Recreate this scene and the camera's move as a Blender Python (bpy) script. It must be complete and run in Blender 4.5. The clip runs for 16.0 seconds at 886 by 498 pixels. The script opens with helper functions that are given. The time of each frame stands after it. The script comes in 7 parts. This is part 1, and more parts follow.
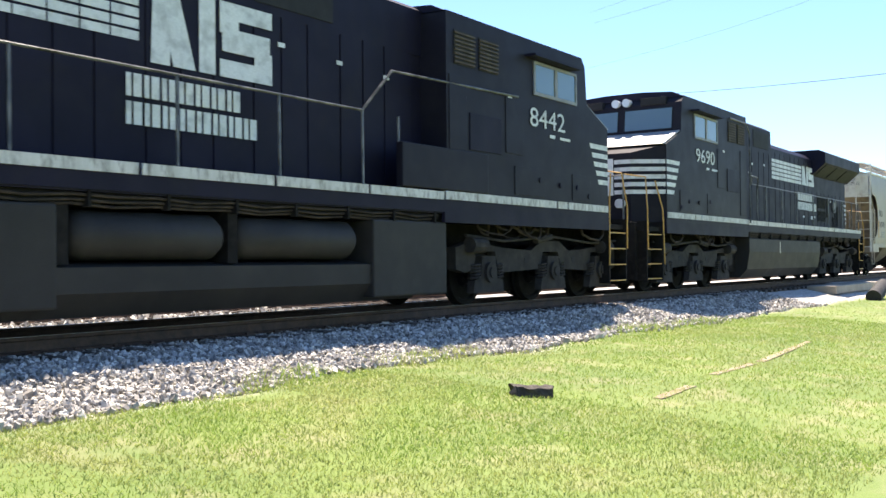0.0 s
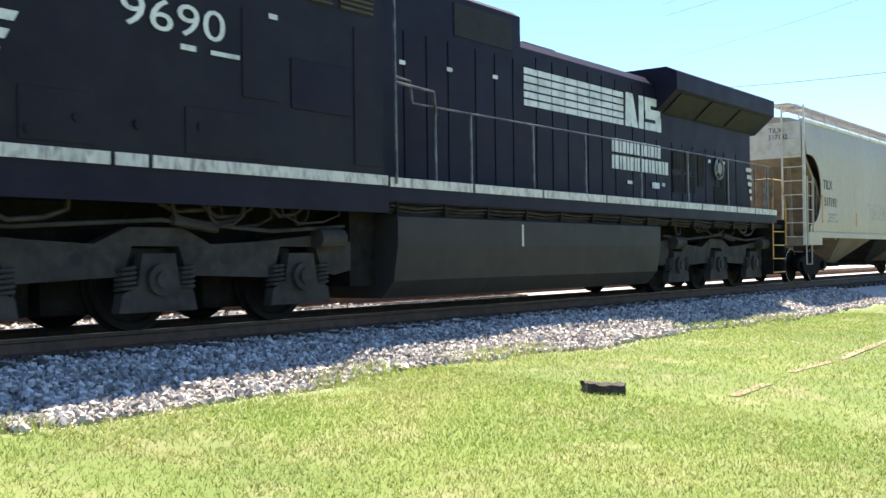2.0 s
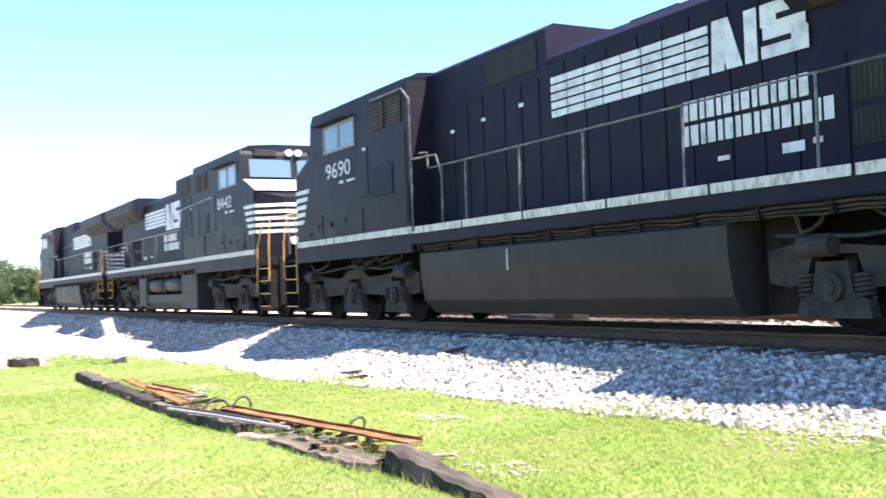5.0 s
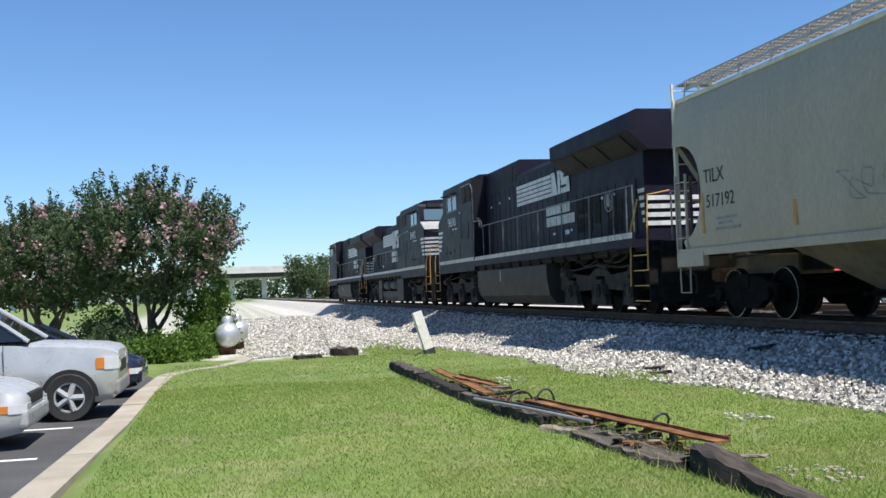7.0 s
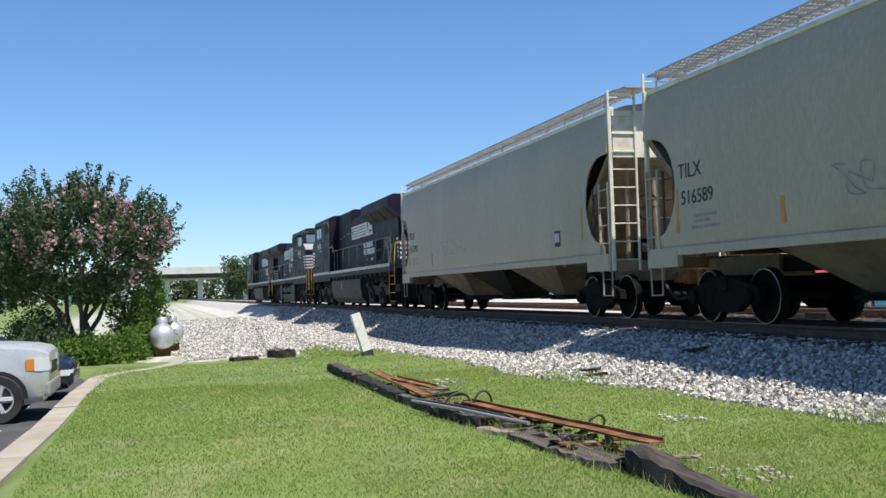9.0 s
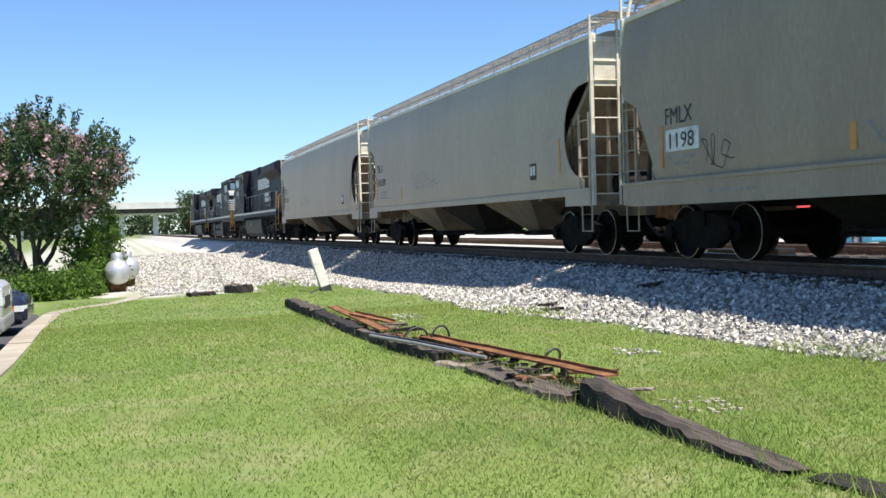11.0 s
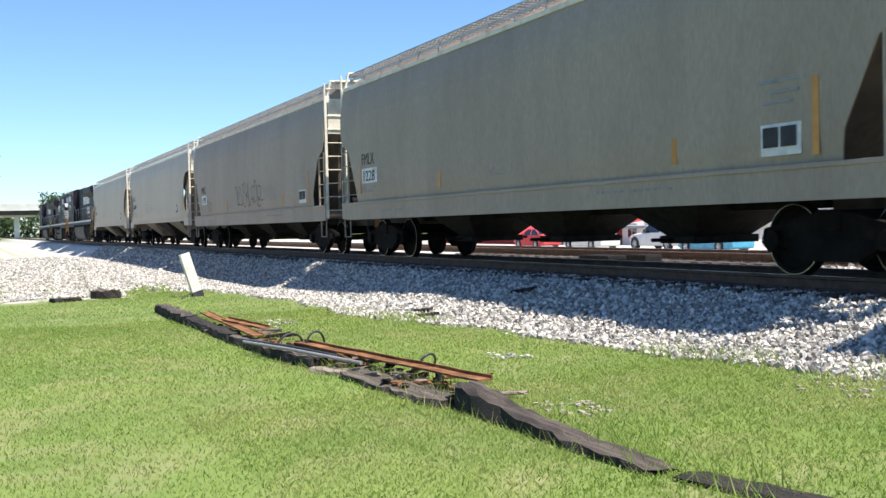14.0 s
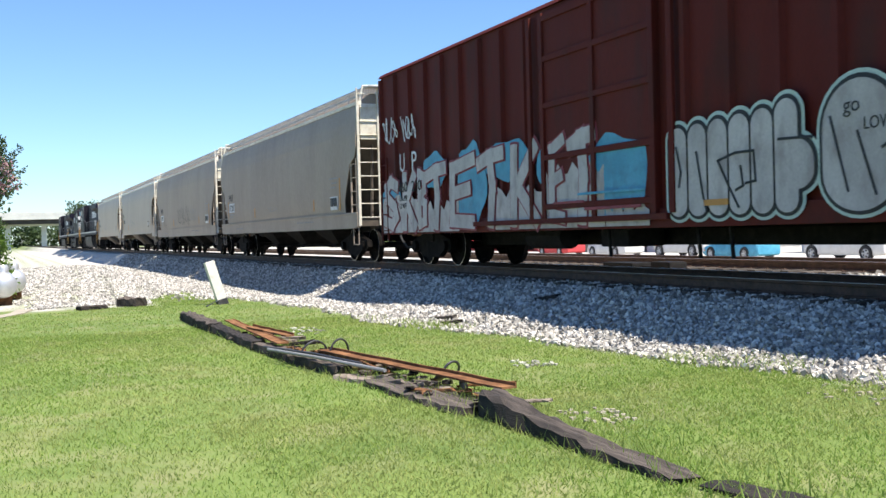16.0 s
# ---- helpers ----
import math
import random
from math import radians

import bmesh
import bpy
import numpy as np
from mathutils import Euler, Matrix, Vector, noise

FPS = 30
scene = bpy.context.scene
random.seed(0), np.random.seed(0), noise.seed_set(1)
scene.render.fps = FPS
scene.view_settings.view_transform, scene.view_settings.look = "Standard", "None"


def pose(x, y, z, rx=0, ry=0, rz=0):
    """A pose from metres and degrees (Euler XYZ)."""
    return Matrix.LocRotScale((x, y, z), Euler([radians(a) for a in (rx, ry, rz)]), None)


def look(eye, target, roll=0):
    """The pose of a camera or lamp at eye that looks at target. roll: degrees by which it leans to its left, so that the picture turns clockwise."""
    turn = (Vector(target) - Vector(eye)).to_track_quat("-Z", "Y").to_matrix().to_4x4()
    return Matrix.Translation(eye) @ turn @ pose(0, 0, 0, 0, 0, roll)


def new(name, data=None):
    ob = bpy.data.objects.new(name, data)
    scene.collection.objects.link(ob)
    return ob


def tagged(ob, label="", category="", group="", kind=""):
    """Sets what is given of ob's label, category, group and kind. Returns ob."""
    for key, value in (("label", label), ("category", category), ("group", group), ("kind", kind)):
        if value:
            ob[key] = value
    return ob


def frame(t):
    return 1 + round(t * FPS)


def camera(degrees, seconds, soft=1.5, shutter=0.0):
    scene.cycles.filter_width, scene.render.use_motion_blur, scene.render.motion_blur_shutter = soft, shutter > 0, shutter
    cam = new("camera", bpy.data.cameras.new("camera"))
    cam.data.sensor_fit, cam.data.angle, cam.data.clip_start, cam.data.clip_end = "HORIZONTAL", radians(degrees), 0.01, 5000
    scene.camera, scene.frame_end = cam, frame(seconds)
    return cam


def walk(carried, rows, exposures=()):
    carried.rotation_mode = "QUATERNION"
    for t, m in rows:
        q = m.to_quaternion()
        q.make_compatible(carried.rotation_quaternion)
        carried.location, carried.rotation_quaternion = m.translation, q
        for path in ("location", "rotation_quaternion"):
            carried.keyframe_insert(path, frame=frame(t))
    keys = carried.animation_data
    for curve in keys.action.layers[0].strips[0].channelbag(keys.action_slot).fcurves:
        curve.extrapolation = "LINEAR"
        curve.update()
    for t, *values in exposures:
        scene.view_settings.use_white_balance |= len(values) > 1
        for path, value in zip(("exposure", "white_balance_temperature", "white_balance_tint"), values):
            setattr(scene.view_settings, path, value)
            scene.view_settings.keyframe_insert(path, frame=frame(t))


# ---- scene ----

# ---------------------------------------------------------------- camera
# World: x along the track, y across it (the camera looks towards +y), z = 0 at the rail heads.
EYE = (0.0, 0.0, 0.745)


def turned(yaw, pitch, roll):
    return Matrix.Translation(EYE) @ pose(0, 0, 0, 0, 0, yaw) @ pose(0, 0, 0, 90 + pitch) @ pose(0, 0, 0, 0, 0, roll)


PATH = [
    (0, -56.25, 0.72, -0.5), (0.5, -56.12, 0.66, -0.5), (1, -55.53, 0.61, -0.52), (1.5, -54.46, 0.55, -0.56), (2, -52.32, 0.56, -0.68),
    (2.5, -50.08, 0.50, -0.72), (3, -43.10, 0.36, -1.0), (3.5, -29.28, 0.40, -1.45), (4, -0.33, 0.89, -1.77), (4.5, 27.60, 1.30, -2.05),
    (5, 61.15, 1.95, -2.07), (5.2, 66.71, 2.12, -2.05), (7.3, 77.84, 2.23, -2.10), (7.5, 77.55, 2.22, -2.08), (8, 76.08, 2.24, -1.94),
    (8.5, 74.84, 2.25, -1.85), (9, 74.40, 2.22, -1.83), (9.2, 74.34, 2.21, -1.83), (11.3, 71.55, -2.16, -1.63), (11.5, 70.73, -2.09, -1.65),
    (12, 70.04, -1.78, -1.60), (12.5, 69.17, -1.65, -1.5), (13, 66.52, -1.49, -1.2), (13.5, 65.07, -1.43, -1.3), (14, 65.25, -1.34, -1.35),
    (14.5, 65.74, -1.34, -1.39), (15, 65.97, -1.28, -1.43), (15.5, 66.20, -1.09, -1.45), (16, 66.55, -0.89, -1.5)]
cam = camera(46.67, 16.0, soft=1.5, shutter=0.1)
walk(cam, [(t, turned(a, b, c)) for t, a, b, c in PATH],
     exposures=[(0, 1.47, 7300, 16), (3, 1.53, 7300, 18), (3.8, 2.05, 7100, 22), (4.6, 2.28, 7100, 20), (5.0, 2.12, 7000, 18), (5.4, 1.65, 6900, 14), (6.6, 0.68, 6500, 10),
                (7.3, 0.5, 6500, 10), (9.2, 0.5, 6500, 10), (11.3, 0.82, 6700, 11), (16, 0.95, 6700, 11)])

# ---------------------------------------------------------------- light
SUN = Vector((0.41, 0.226, 1.0)).normalized()
world = bpy.data.worlds.new("world")
scene.world = world
world.use_nodes = True
wn = world.node_tree
sky = wn.nodes.new("ShaderNodeTexSky")
sky.sky_type, sky.sun_disc = "NISHITA", False
sky.sun_elevation, sky.sun_rotation = math.asin(SUN.z), math.atan2(SUN.x, SUN.y)
sky.air_density, sky.dust_density, sky.ozone_density = 1.0, 0.0, 1.0
richer = wn.nodes.new("ShaderNodeMix")
richer.data_type, richer.blend_type = "RGBA", "MULTIPLY"
richer.inputs[0].default_value, richer.inputs[7].default_value = 1.0, (1.1, 1.5, 2.02, 1)
wn.links.new(sky.outputs[0], richer.inputs[6])
wn.links.new(richer.outputs[2], wn.nodes["Background"].inputs[0])
wn.nodes["Background"].inputs[1].default_value = 0.051
sun = new("sun", bpy.data.lights.new("sun", "SUN"))
sun.data.energy, sun.data.angle, sun.data.color = 5.0, radians(0.5), (1.0, 0.95, 0.87)
sun.matrix_basis = look(SUN * 60, (0, 0, 0))


# ---------------------------------------------------------------- materials
def surf(name, a, b, scale=3.0, rough=0.6, metal=0.0, bump=0.15, grain=60.0, dirt=None, dirt_amount=0.4, stretch=(1, 1, 1), random_tint=0.0, spec=0.5):
    """A painted, rusty, earthy or stony surface: two base colours mixed by a broad noise, a fine grain, relief, stains."""
    m = bpy.data.materials.new(name)
    m.use_nodes = True
    t = m.node_tree
    n, l = t.nodes, t.links
    bsdf = n["Principled BSDF"]
    co = n.new("ShaderNodeTexCoord")
    mp = n.new("ShaderNodeMapping")
    mp.inputs["Scale"].default_value = stretch
    l.new(co.outputs["Object"], mp.inputs[0])

    def noise_of(s, detail):
        k = n.new("ShaderNodeTexNoise")
        k.inputs["Scale"].default_value, k.inputs["Detail"].default_value = s, detail
        l.new(mp.outputs[0], k.inputs["Vector"])
        return k.outputs["Fac"]

    def ramp_of(src, lo, hi):
        r = n.new("ShaderNodeMapRange")
        r.inputs[1].default_value, r.inputs[2].default_value = lo, hi
        l.new(src, r.inputs[0])
        return r.outputs[0]

    def blend(fac, c1, c2, mode="MIX"):
        x = n.new("ShaderNodeMix")
        x.data_type, x.blend_type = "RGBA", mode
        for src, sock in ((fac, x.inputs[0]), (c1, x.inputs[6]), (c2, x.inputs[7])):
            if isinstance(src, (int, float)):
                sock.default_value = src
            elif isinstance(src, tuple):
                sock.default_value = (*src, 1)
            else:
                l.new(src, sock)
        return x.outputs[2]

    col = blend(ramp_of(noise_of(scale, 4), 0.35, 0.65), a, b)
    fine = noise_of(grain, 3)
    shade = n.new("ShaderNodeMapRange")
    shade.inputs[3].default_value, shade.inputs[4].default_value = 0.72, 1.22
    l.new(fine, shade.inputs[0])
    comb = n.new("ShaderNodeCombineColor")
    for k in range(3):
        l.new(shade.outputs[0], comb.inputs[k])
    col = blend(1.0, col, comb.outputs[0], "MULTIPLY")
    if dirt:
        d = n.new("ShaderNodeMath")
        d.operation = "MULTIPLY"
        d.inputs[1].default_value = dirt_amount
        l.new(ramp_of(noise_of(scale * 2.7, 6), 0.48, 0.7), d.inputs[0])
        col = blend(d.outputs[0], col, dirt)
    if random_tint:
        info = n.new("ShaderNodeObjectInfo")
        hs = n.new("ShaderNodeHueSaturation")
        mr = n.new("ShaderNodeMapRange")
        mr.inputs[3].default_value, mr.inputs[4].default_value = 1 - random_tint, 1 + random_tint
        l.new(info.outputs["Random"], mr.inputs[0])
        l.new(mr.outputs[0], hs.inputs["Value"])
        l.new(col, hs.inputs["Color"])
        col = hs.outputs[0]
    l.new(col, bsdf.inputs["Base Color"])
    rr = n.new("ShaderNodeMapRange")
    rr.inputs[3].default_value, rr.inputs[4].default_value = max(rough - 0.12, 0.02), min(rough + 0.12, 1)
    l.new(noise_of(scale * 1.9, 3), rr.inputs[0])
    l.new(rr.outputs[0], bsdf.inputs["Roughness"])
    bsdf.inputs["Metallic"].default_value = metal
    bsdf.inputs["Specular IOR Level"].default_value = spec
    if bump:
        bp = n.new("ShaderNodeBump")
        bp.inputs["Strength"].default_value, bp.inputs["Distance"].default_value = bump, 0.01
        l.new(fine, bp.inputs["Height"])
        l.new(bp.outputs[0], bsdf.inputs["Normal"])
    return m


def island(name, a, b, rough=0.85, spec=0.3, mid=None):
    """Loose pieces in one mesh (stones, leaves, blades): each its own tone between two colours."""
    m = bpy.data.materials.new(name)
    m.use_nodes = True
    n, l = m.node_tree.nodes, m.node_tree.links
    g = n.new("ShaderNodeNewGeometry")
    r = n.new("ShaderNodeValToRGB")
    r.color_ramp.elements[0].color, r.color_ramp.elements[1].color = (*a, 1), (*b, 1)
    if mid:
        r.color_ramp.elements.new(0.5).color = (*mid, 1)
    l.new(g.outputs["Random Per Island"], r.inputs[0])
    l.new(r.outputs[0], n["Principled BSDF"].inputs["Base Color"])
    n["Principled BSDF"].inputs["Roughness"].default_value = rough
    n["Principled BSDF"].inputs["Specular IOR Level"].default_value = spec
    return m


def leafy(name, a, b, mid=None):
    """Thin green pieces that let some light through."""
    m = island(name, a, b, 0.6, 0.25, mid)
    n, l = m.node_tree.nodes, m.node_tree.links
    tr = n.new("ShaderNodeBsdfTranslucent")
    mix = n.new("ShaderNodeMixShader")
    mix.inputs[0].default_value = 0.5
    out = n["Material Output"]
    col = n["Principled BSDF"].inputs["Base Color"].links[0].from_socket
    l.new(col, tr.inputs[0])
    l.new(n["Principled BSDF"].outputs[0], mix.inputs[1])
    l.new(tr.outputs[0], mix.inputs[2])
    l.new(mix.outputs[0], out.inputs[0])
    return m


def glass(name, tint, rough=0.03):
    m = bpy.data.materials.new(name)
    m.use_nodes = True
    b = m.node_tree.nodes["Principled BSDF"]
    b.inputs["Base Color"].default_value = (*tint, 1)
    b.inputs["Roughness"].default_value, b.inputs["Specular IOR Level"].default_value = rough, 0.8
    return m


LOCO = surf("loco_black", (0.0105, 0.0095, 0.02), (0.015, 0.0135, 0.028), 1.2, 0.55, bump=0.04, grain=90, dirt=(0.022, 0.02, 0.023), dirt_amount=0.3, spec=0.12)
LOCO_GREY = surf("loco_cab_grime", (0.0125, 0.0115, 0.018), (0.018, 0.0165, 0.024), 1.0, 0.5, bump=0.04, dirt=(0.028, 0.027, 0.028), dirt_amount=0.35, spec=0.12)
GRIME = surf("undergear_grime", (0.008, 0.0075, 0.007), (0.015, 0.014, 0.013), 3.0, 0.8, bump=0.3, dirt=(0.034, 0.03, 0.026), spec=0.15)
TRUCKDUST = surf("dusty_truck_casting", (0.03, 0.028, 0.026), (0.052, 0.047, 0.043), 3.0, 0.8, bump=0.3, dirt=(0.075, 0.066, 0.057), spec=0.15)
TANKBLK = surf("tank_black", (0.026, 0.025, 0.0245), (0.036, 0.034, 0.032), 1.3, 0.6, bump=0.06, dirt=(0.048, 0.044, 0.04), spec=0.2)
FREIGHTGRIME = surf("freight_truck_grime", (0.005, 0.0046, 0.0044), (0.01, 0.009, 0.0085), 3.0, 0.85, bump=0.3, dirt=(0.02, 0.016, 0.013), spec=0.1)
DARK = surf("dark_opening", (0.008, 0.008, 0.009), (0.014, 0.014, 0.014), 3, 0.8, bump=0.1)
WHITE = surf("white_lettering", (0.62, 0.63, 0.63), (0.74, 0.74, 0.73), 2.2, 0.55, bump=0.05, dirt=(0.22, 0.22, 0.22), dirt_amount=0.5)
SILLWHITE = surf("sill_stripe", (0.5, 0.49, 0.46), (0.64, 0.63, 0.6), 2.0, 0.6, bump=0.08, dirt=(0.14, 0.12, 0.1), dirt_amount=0.75, stretch=(3, 1, 1))
YELLOW = surf("handrail_yellow", (0.5, 0.26, 0.05), (0.58, 0.33, 0.08), 5, 0.5, bump=0.1, dirt=(0.2, 0.12, 0.04))
RAILGREY = surf("handrail_black", (0.035, 0.035, 0.04), (0.16, 0.16, 0.16), 5, 0.35, bump=0.05)
STEEL = surf("worn_steel", (0.35, 0.33, 0.31), (0.5, 0.48, 0.46), 8, 0.35, 0.9, bump=0.1)
RAILRUST = surf("rail_rust", (0.07, 0.042, 0.028), (0.12, 0.07, 0.045), 6, 0.8, bump=0.25, dirt=(0.03, 0.025, 0.02))
HOPGREY = surf("hopper_grey", (0.405, 0.338, 0.262), (0.445, 0.378, 0.298), 0.5, 0.55, bump=0.03, grain=30, dirt=(0.32, 0.27, 0.22), dirt_amount=0.35, stretch=(1, 1, 0.3))
ENDBROWN = surf("hopper_end_brown", (0.075, 0.06, 0.045), (0.12, 0.096, 0.073), 1.2, 0.8, bump=0.15, dirt=(0.04, 0.03, 0.024), dirt_amount=0.6)
ENDTAN = surf("hopper_end_tan", (0.2, 0.15, 0.1), (0.29, 0.22, 0.15), 1.2, 0.75, bump=0.12, dirt=(0.09, 0.06, 0.042), dirt_amount=0.6)
HOPGREY2 = surf("hopper_grey_weathered", (0.325, 0.262, 0.205), (0.365, 0.3, 0.236), 0.5, 0.6, bump=0.04, grain=30, dirt=(0.235, 0.19, 0.155), dirt_amount=0.4, stretch=(1, 1, 0.3), spec=0.3)
# Paler hopper paint for sunlit ends and edges: the sun is in the colour.
LITCREAM = surf("hopper_sunlit_cream", (0.66, 0.63, 0.52), (0.74, 0.7, 0.6), 1.5, 0.55, bump=0.05, dirt=(0.4, 0.3, 0.2), dirt_amount=0.5)
RUSTY = surf("hopper_end_rust", (0.045, 0.03, 0.022), (0.085, 0.06, 0.045), 1.6, 0.8, bump=0.2, dirt=(0.14, 0.115, 0.09), dirt_amount=0.5)
BAYTAN = surf("hopper_bay_tan", (0.13, 0.105, 0.075), (0.19, 0.155, 0.115), 1.6, 0.75, bump=0.15, dirt=(0.1, 0.07, 0.05), dirt_amount=0.7)
ROOFGREY = surf("roof_grating", (0.36, 0.36, 0.35), (0.46, 0.46, 0.45), 5, 0.5, 0.4, bump=0.2)
BOXRED = surf("boxcar_red", (0.088, 0.0105, 0.0065), (0.112, 0.015, 0.0095), 0.9, 0.7, bump=0.06, grain=40, dirt=(0.055, 0.018, 0.013), dirt_amount=0.6, stretch=(1, 1, 0.25), spec=0.2)
TIEWOOD = surf("creosote_tie", (0.05, 0.04, 0.033), (0.1, 0.085, 0.07), 3, 0.9, bump=0.5, grain=45, stretch=(6, 0.7, 6), random_tint=0.3)
# Tie wood in two tones: the sides carry shade, the tops sunlight.
OLDTIE = surf("tie_side_shaded", (0.008, 0.0065, 0.0055), (0.03, 0.023, 0.018), 2.2, 0.92, bump=0.9, grain=22, dirt=(0.055, 0.042, 0.032), stretch=(0.9, 7, 7), random_tint=0.25)
TIETOP = surf("tie_top_sunlit", (0.045, 0.035, 0.028), (0.14, 0.112, 0.09), 1.8, 0.95, bump=1.0, grain=14, dirt=(0.025, 0.02, 0.016), dirt_amount=0.9, stretch=(0.5, 9, 9), random_tint=0.25)
CONCRETE = surf("concrete", (0.3, 0.265, 0.205), (0.4, 0.355, 0.285), 1.6, 0.85, bump=0.25, grain=120, dirt=(0.28, 0.25, 0.21), dirt_amount=0.5)
ASPHALT = surf("asphalt", (0.05, 0.05, 0.052), (0.075, 0.074, 0.072), 0.6, 0.9, bump=0.4, grain=160, dirt=(0.1, 0.1, 0.1), dirt_amount=0.4)
LINEPAINT = surf("line_paint", (0.66, 0.66, 0.64), (0.76, 0.76, 0.74), 4, 0.7, bump=0.2, dirt=(0.3, 0.3, 0.3))
STONE = island("ballast_stone", (0.17, 0.162, 0.148), (0.72, 0.685, 0.615), 0.88, 0.2, (0.37, 0.352, 0.32))
BALLASTBED = surf("ballast_bed", (0.30, 0.29, 0.285), (0.44, 0.43, 0.42), 9, 0.9, bump=1.0, grain=28, dirt=(0.16, 0.15, 0.145), dirt_amount=0.8)
GRASS = leafy("grass_blade", (0.165, 0.265, 0.05), (0.36, 0.4, 0.125), (0.215, 0.325, 0.068))
def patchy(m, dry, scale):
    """Drier and lusher patches across the lawn."""
    n, l = m.node_tree.nodes, m.node_tree.links
    ramp = n["Principled BSDF"].inputs["Base Color"].links[0].from_socket
    co = n.new("ShaderNodeTexCoord")
    k = n.new("ShaderNodeTexNoise")
    k.inputs["Scale"].default_value, k.inputs["Detail"].default_value = scale, 4
    l.new(co.outputs["Object"], k.inputs["Vector"])
    r = n.new("ShaderNodeMapRange")
    r.inputs[1].default_value, r.inputs[2].default_value, r.inputs[4].default_value = 0.46, 0.68, 0.7
    l.new(k.outputs["Fac"], r.inputs[0])
    x = n.new("ShaderNodeMix")
    x.data_type = "RGBA"
    x.inputs[7].default_value = (*dry, 1)
    l.new(r.outputs[0], x.inputs[0])
    l.new(ramp, x.inputs[6])
    l.new(x.outputs[2], n["Principled BSDF"].inputs["Base Color"])
    tr = next(q for q in n if q.type == "BSDF_TRANSLUCENT")
    l.new(x.outputs[2], tr.inputs[0])


patchy(GRASS, (0.34, 0.36, 0.13), 0.8)
BARK = surf("bark", (0.085, 0.066, 0.05), (0.15, 0.12, 0.095), 4, 0.85, bump=0.5, grain=30, stretch=(1, 1, 0.3))
LEAF = leafy("myrtle_leaf", (0.035, 0.065, 0.026), (0.15, 0.2, 0.1), (0.075, 0.115, 0.052))
SHRUB = leafy("shrub_leaf", (0.06, 0.13, 0.018), (0.16, 0.26, 0.05))
PINK = leafy("pink_blossom", (0.34, 0.21, 0.22), (0.8, 0.53, 0.56), (0.55, 0.36, 0.38))
SILVER = surf("silver_paint", (0.46, 0.47, 0.47), (0.54, 0.55, 0.55), 3, 0.3, 0.3, bump=0.0, grain=300)
NAVY = surf("dark_blue_paint", (0.02, 0.026, 0.05), (0.026, 0.032, 0.06), 3, 0.25, 0.4, bump=0.0, grain=300)
TANKSILVER = surf("tank_silver", (0.55, 0.56, 0.57), (0.66, 0.67, 0.68), 2.5, 0.38, 0.55, bump=0.03, dirt=(0.35, 0.34, 0.33), dirt_amount=0.3)
RUBBER = surf("rubber", (0.015, 0.015, 0.016), (0.03, 0.03, 0.03), 6, 0.8, bump=0.2)
PLASTIC = surf("grey_trim", (0.2, 0.2, 0.2), (0.26, 0.26, 0.26), 6, 0.6, bump=0.1)
CARGLASS = glass("car_glass", (0.012, 0.016, 0.018))
LOCOGLASS = glass("cab_glass", (0.10, 0.16, 0.19), 0.08)
HEADLAMP = glass("headlamp_lens", (0.6, 0.62, 0.64), 0.1)
AMBER = glass("amber_lens", (0.6, 0.2, 0.03), 0.15)
ORANGE = surf("faded_orange", (0.5, 0.215, 0.045), (0.58, 0.28, 0.07), 3, 0.6, bump=0.05)
BLACKINK = surf("black_marking", (0.012, 0.012, 0.013), (0.024, 0.024, 0.024), 5, 0.6, bump=0.03)
FADEDINK = surf("faded_marking", (0.2, 0.2, 0.2), (0.3, 0.3, 0.29), 5, 0.6, bump=0.03)
SPRAYSILVER = surf("spray_silver", (0.42, 0.385, 0.37), (0.54, 0.5, 0.48), 1.6, 0.55, bump=0.05, dirt=(0.24, 0.19, 0.18), dirt_amount=0.6, stretch=(1, 1, 0.5), spec=0.3)
SPRAYBLUE = surf("spray_blue", (0.05, 0.28, 0.42), (0.08, 0.36, 0.52), 2, 0.55, bump=0.05, dirt=(0.04, 0.14, 0.22))
SPRAYRED = surf("spray_maroon", (0.2, 0.02, 0.035), (0.26, 0.035, 0.05), 3, 0.55, bump=0.03)
SPRAYMINT = surf("spray_mint", (0.42, 0.52, 0.46), (0.5, 0.6, 0.54), 3, 0.55, bump=0.03)
BRIDGEWHITE = surf("overpass_concrete", (0.5, 0.5, 0.48), (0.6, 0.6, 0.57), 0.3, 0.85, bump=0.1, grain=8)
POSTWHITE = surf("marker_white", (0.66, 0.63, 0.57), (0.76, 0.73, 0.67), 3, 0.6, bump=0.1, dirt=(0.4, 0.36, 0.3), dirt_amount=0.4)
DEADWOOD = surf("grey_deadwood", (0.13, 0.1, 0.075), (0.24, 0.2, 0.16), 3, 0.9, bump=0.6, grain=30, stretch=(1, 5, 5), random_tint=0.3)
EARTH = surf("bare_earth", (0.24, 0.175, 0.11), (0.36, 0.29, 0.2), 4, 0.95, bump=0.8, grain=60, dirt=(0.16, 0.2, 0.06), dirt_amount=0.6)
REDROOF = surf("red_canvas", (0.5, 0.045, 0.05), (0.58, 0.06, 0.06), 2, 0.7, bump=0.1)
WALLWHITE = surf("white_siding", (0.62, 0.62, 0.6), (0.7, 0.7, 0.68), 1, 0.75, bump=0.1, dirt=(0.45, 0.44, 0.42))
WALLGREY = surf("grey_siding", (0.3, 0.3, 0.3), (0.36, 0.36, 0.36), 1, 0.75, bump=0.1)
RUSTSTEEL = surf("rusted_steel", (0.13, 0.06, 0.03), (0.29, 0.145, 0.068), 5, 0.9, bump=0.4, dirt=(0.06, 0.04, 0.028), spec=0.1)
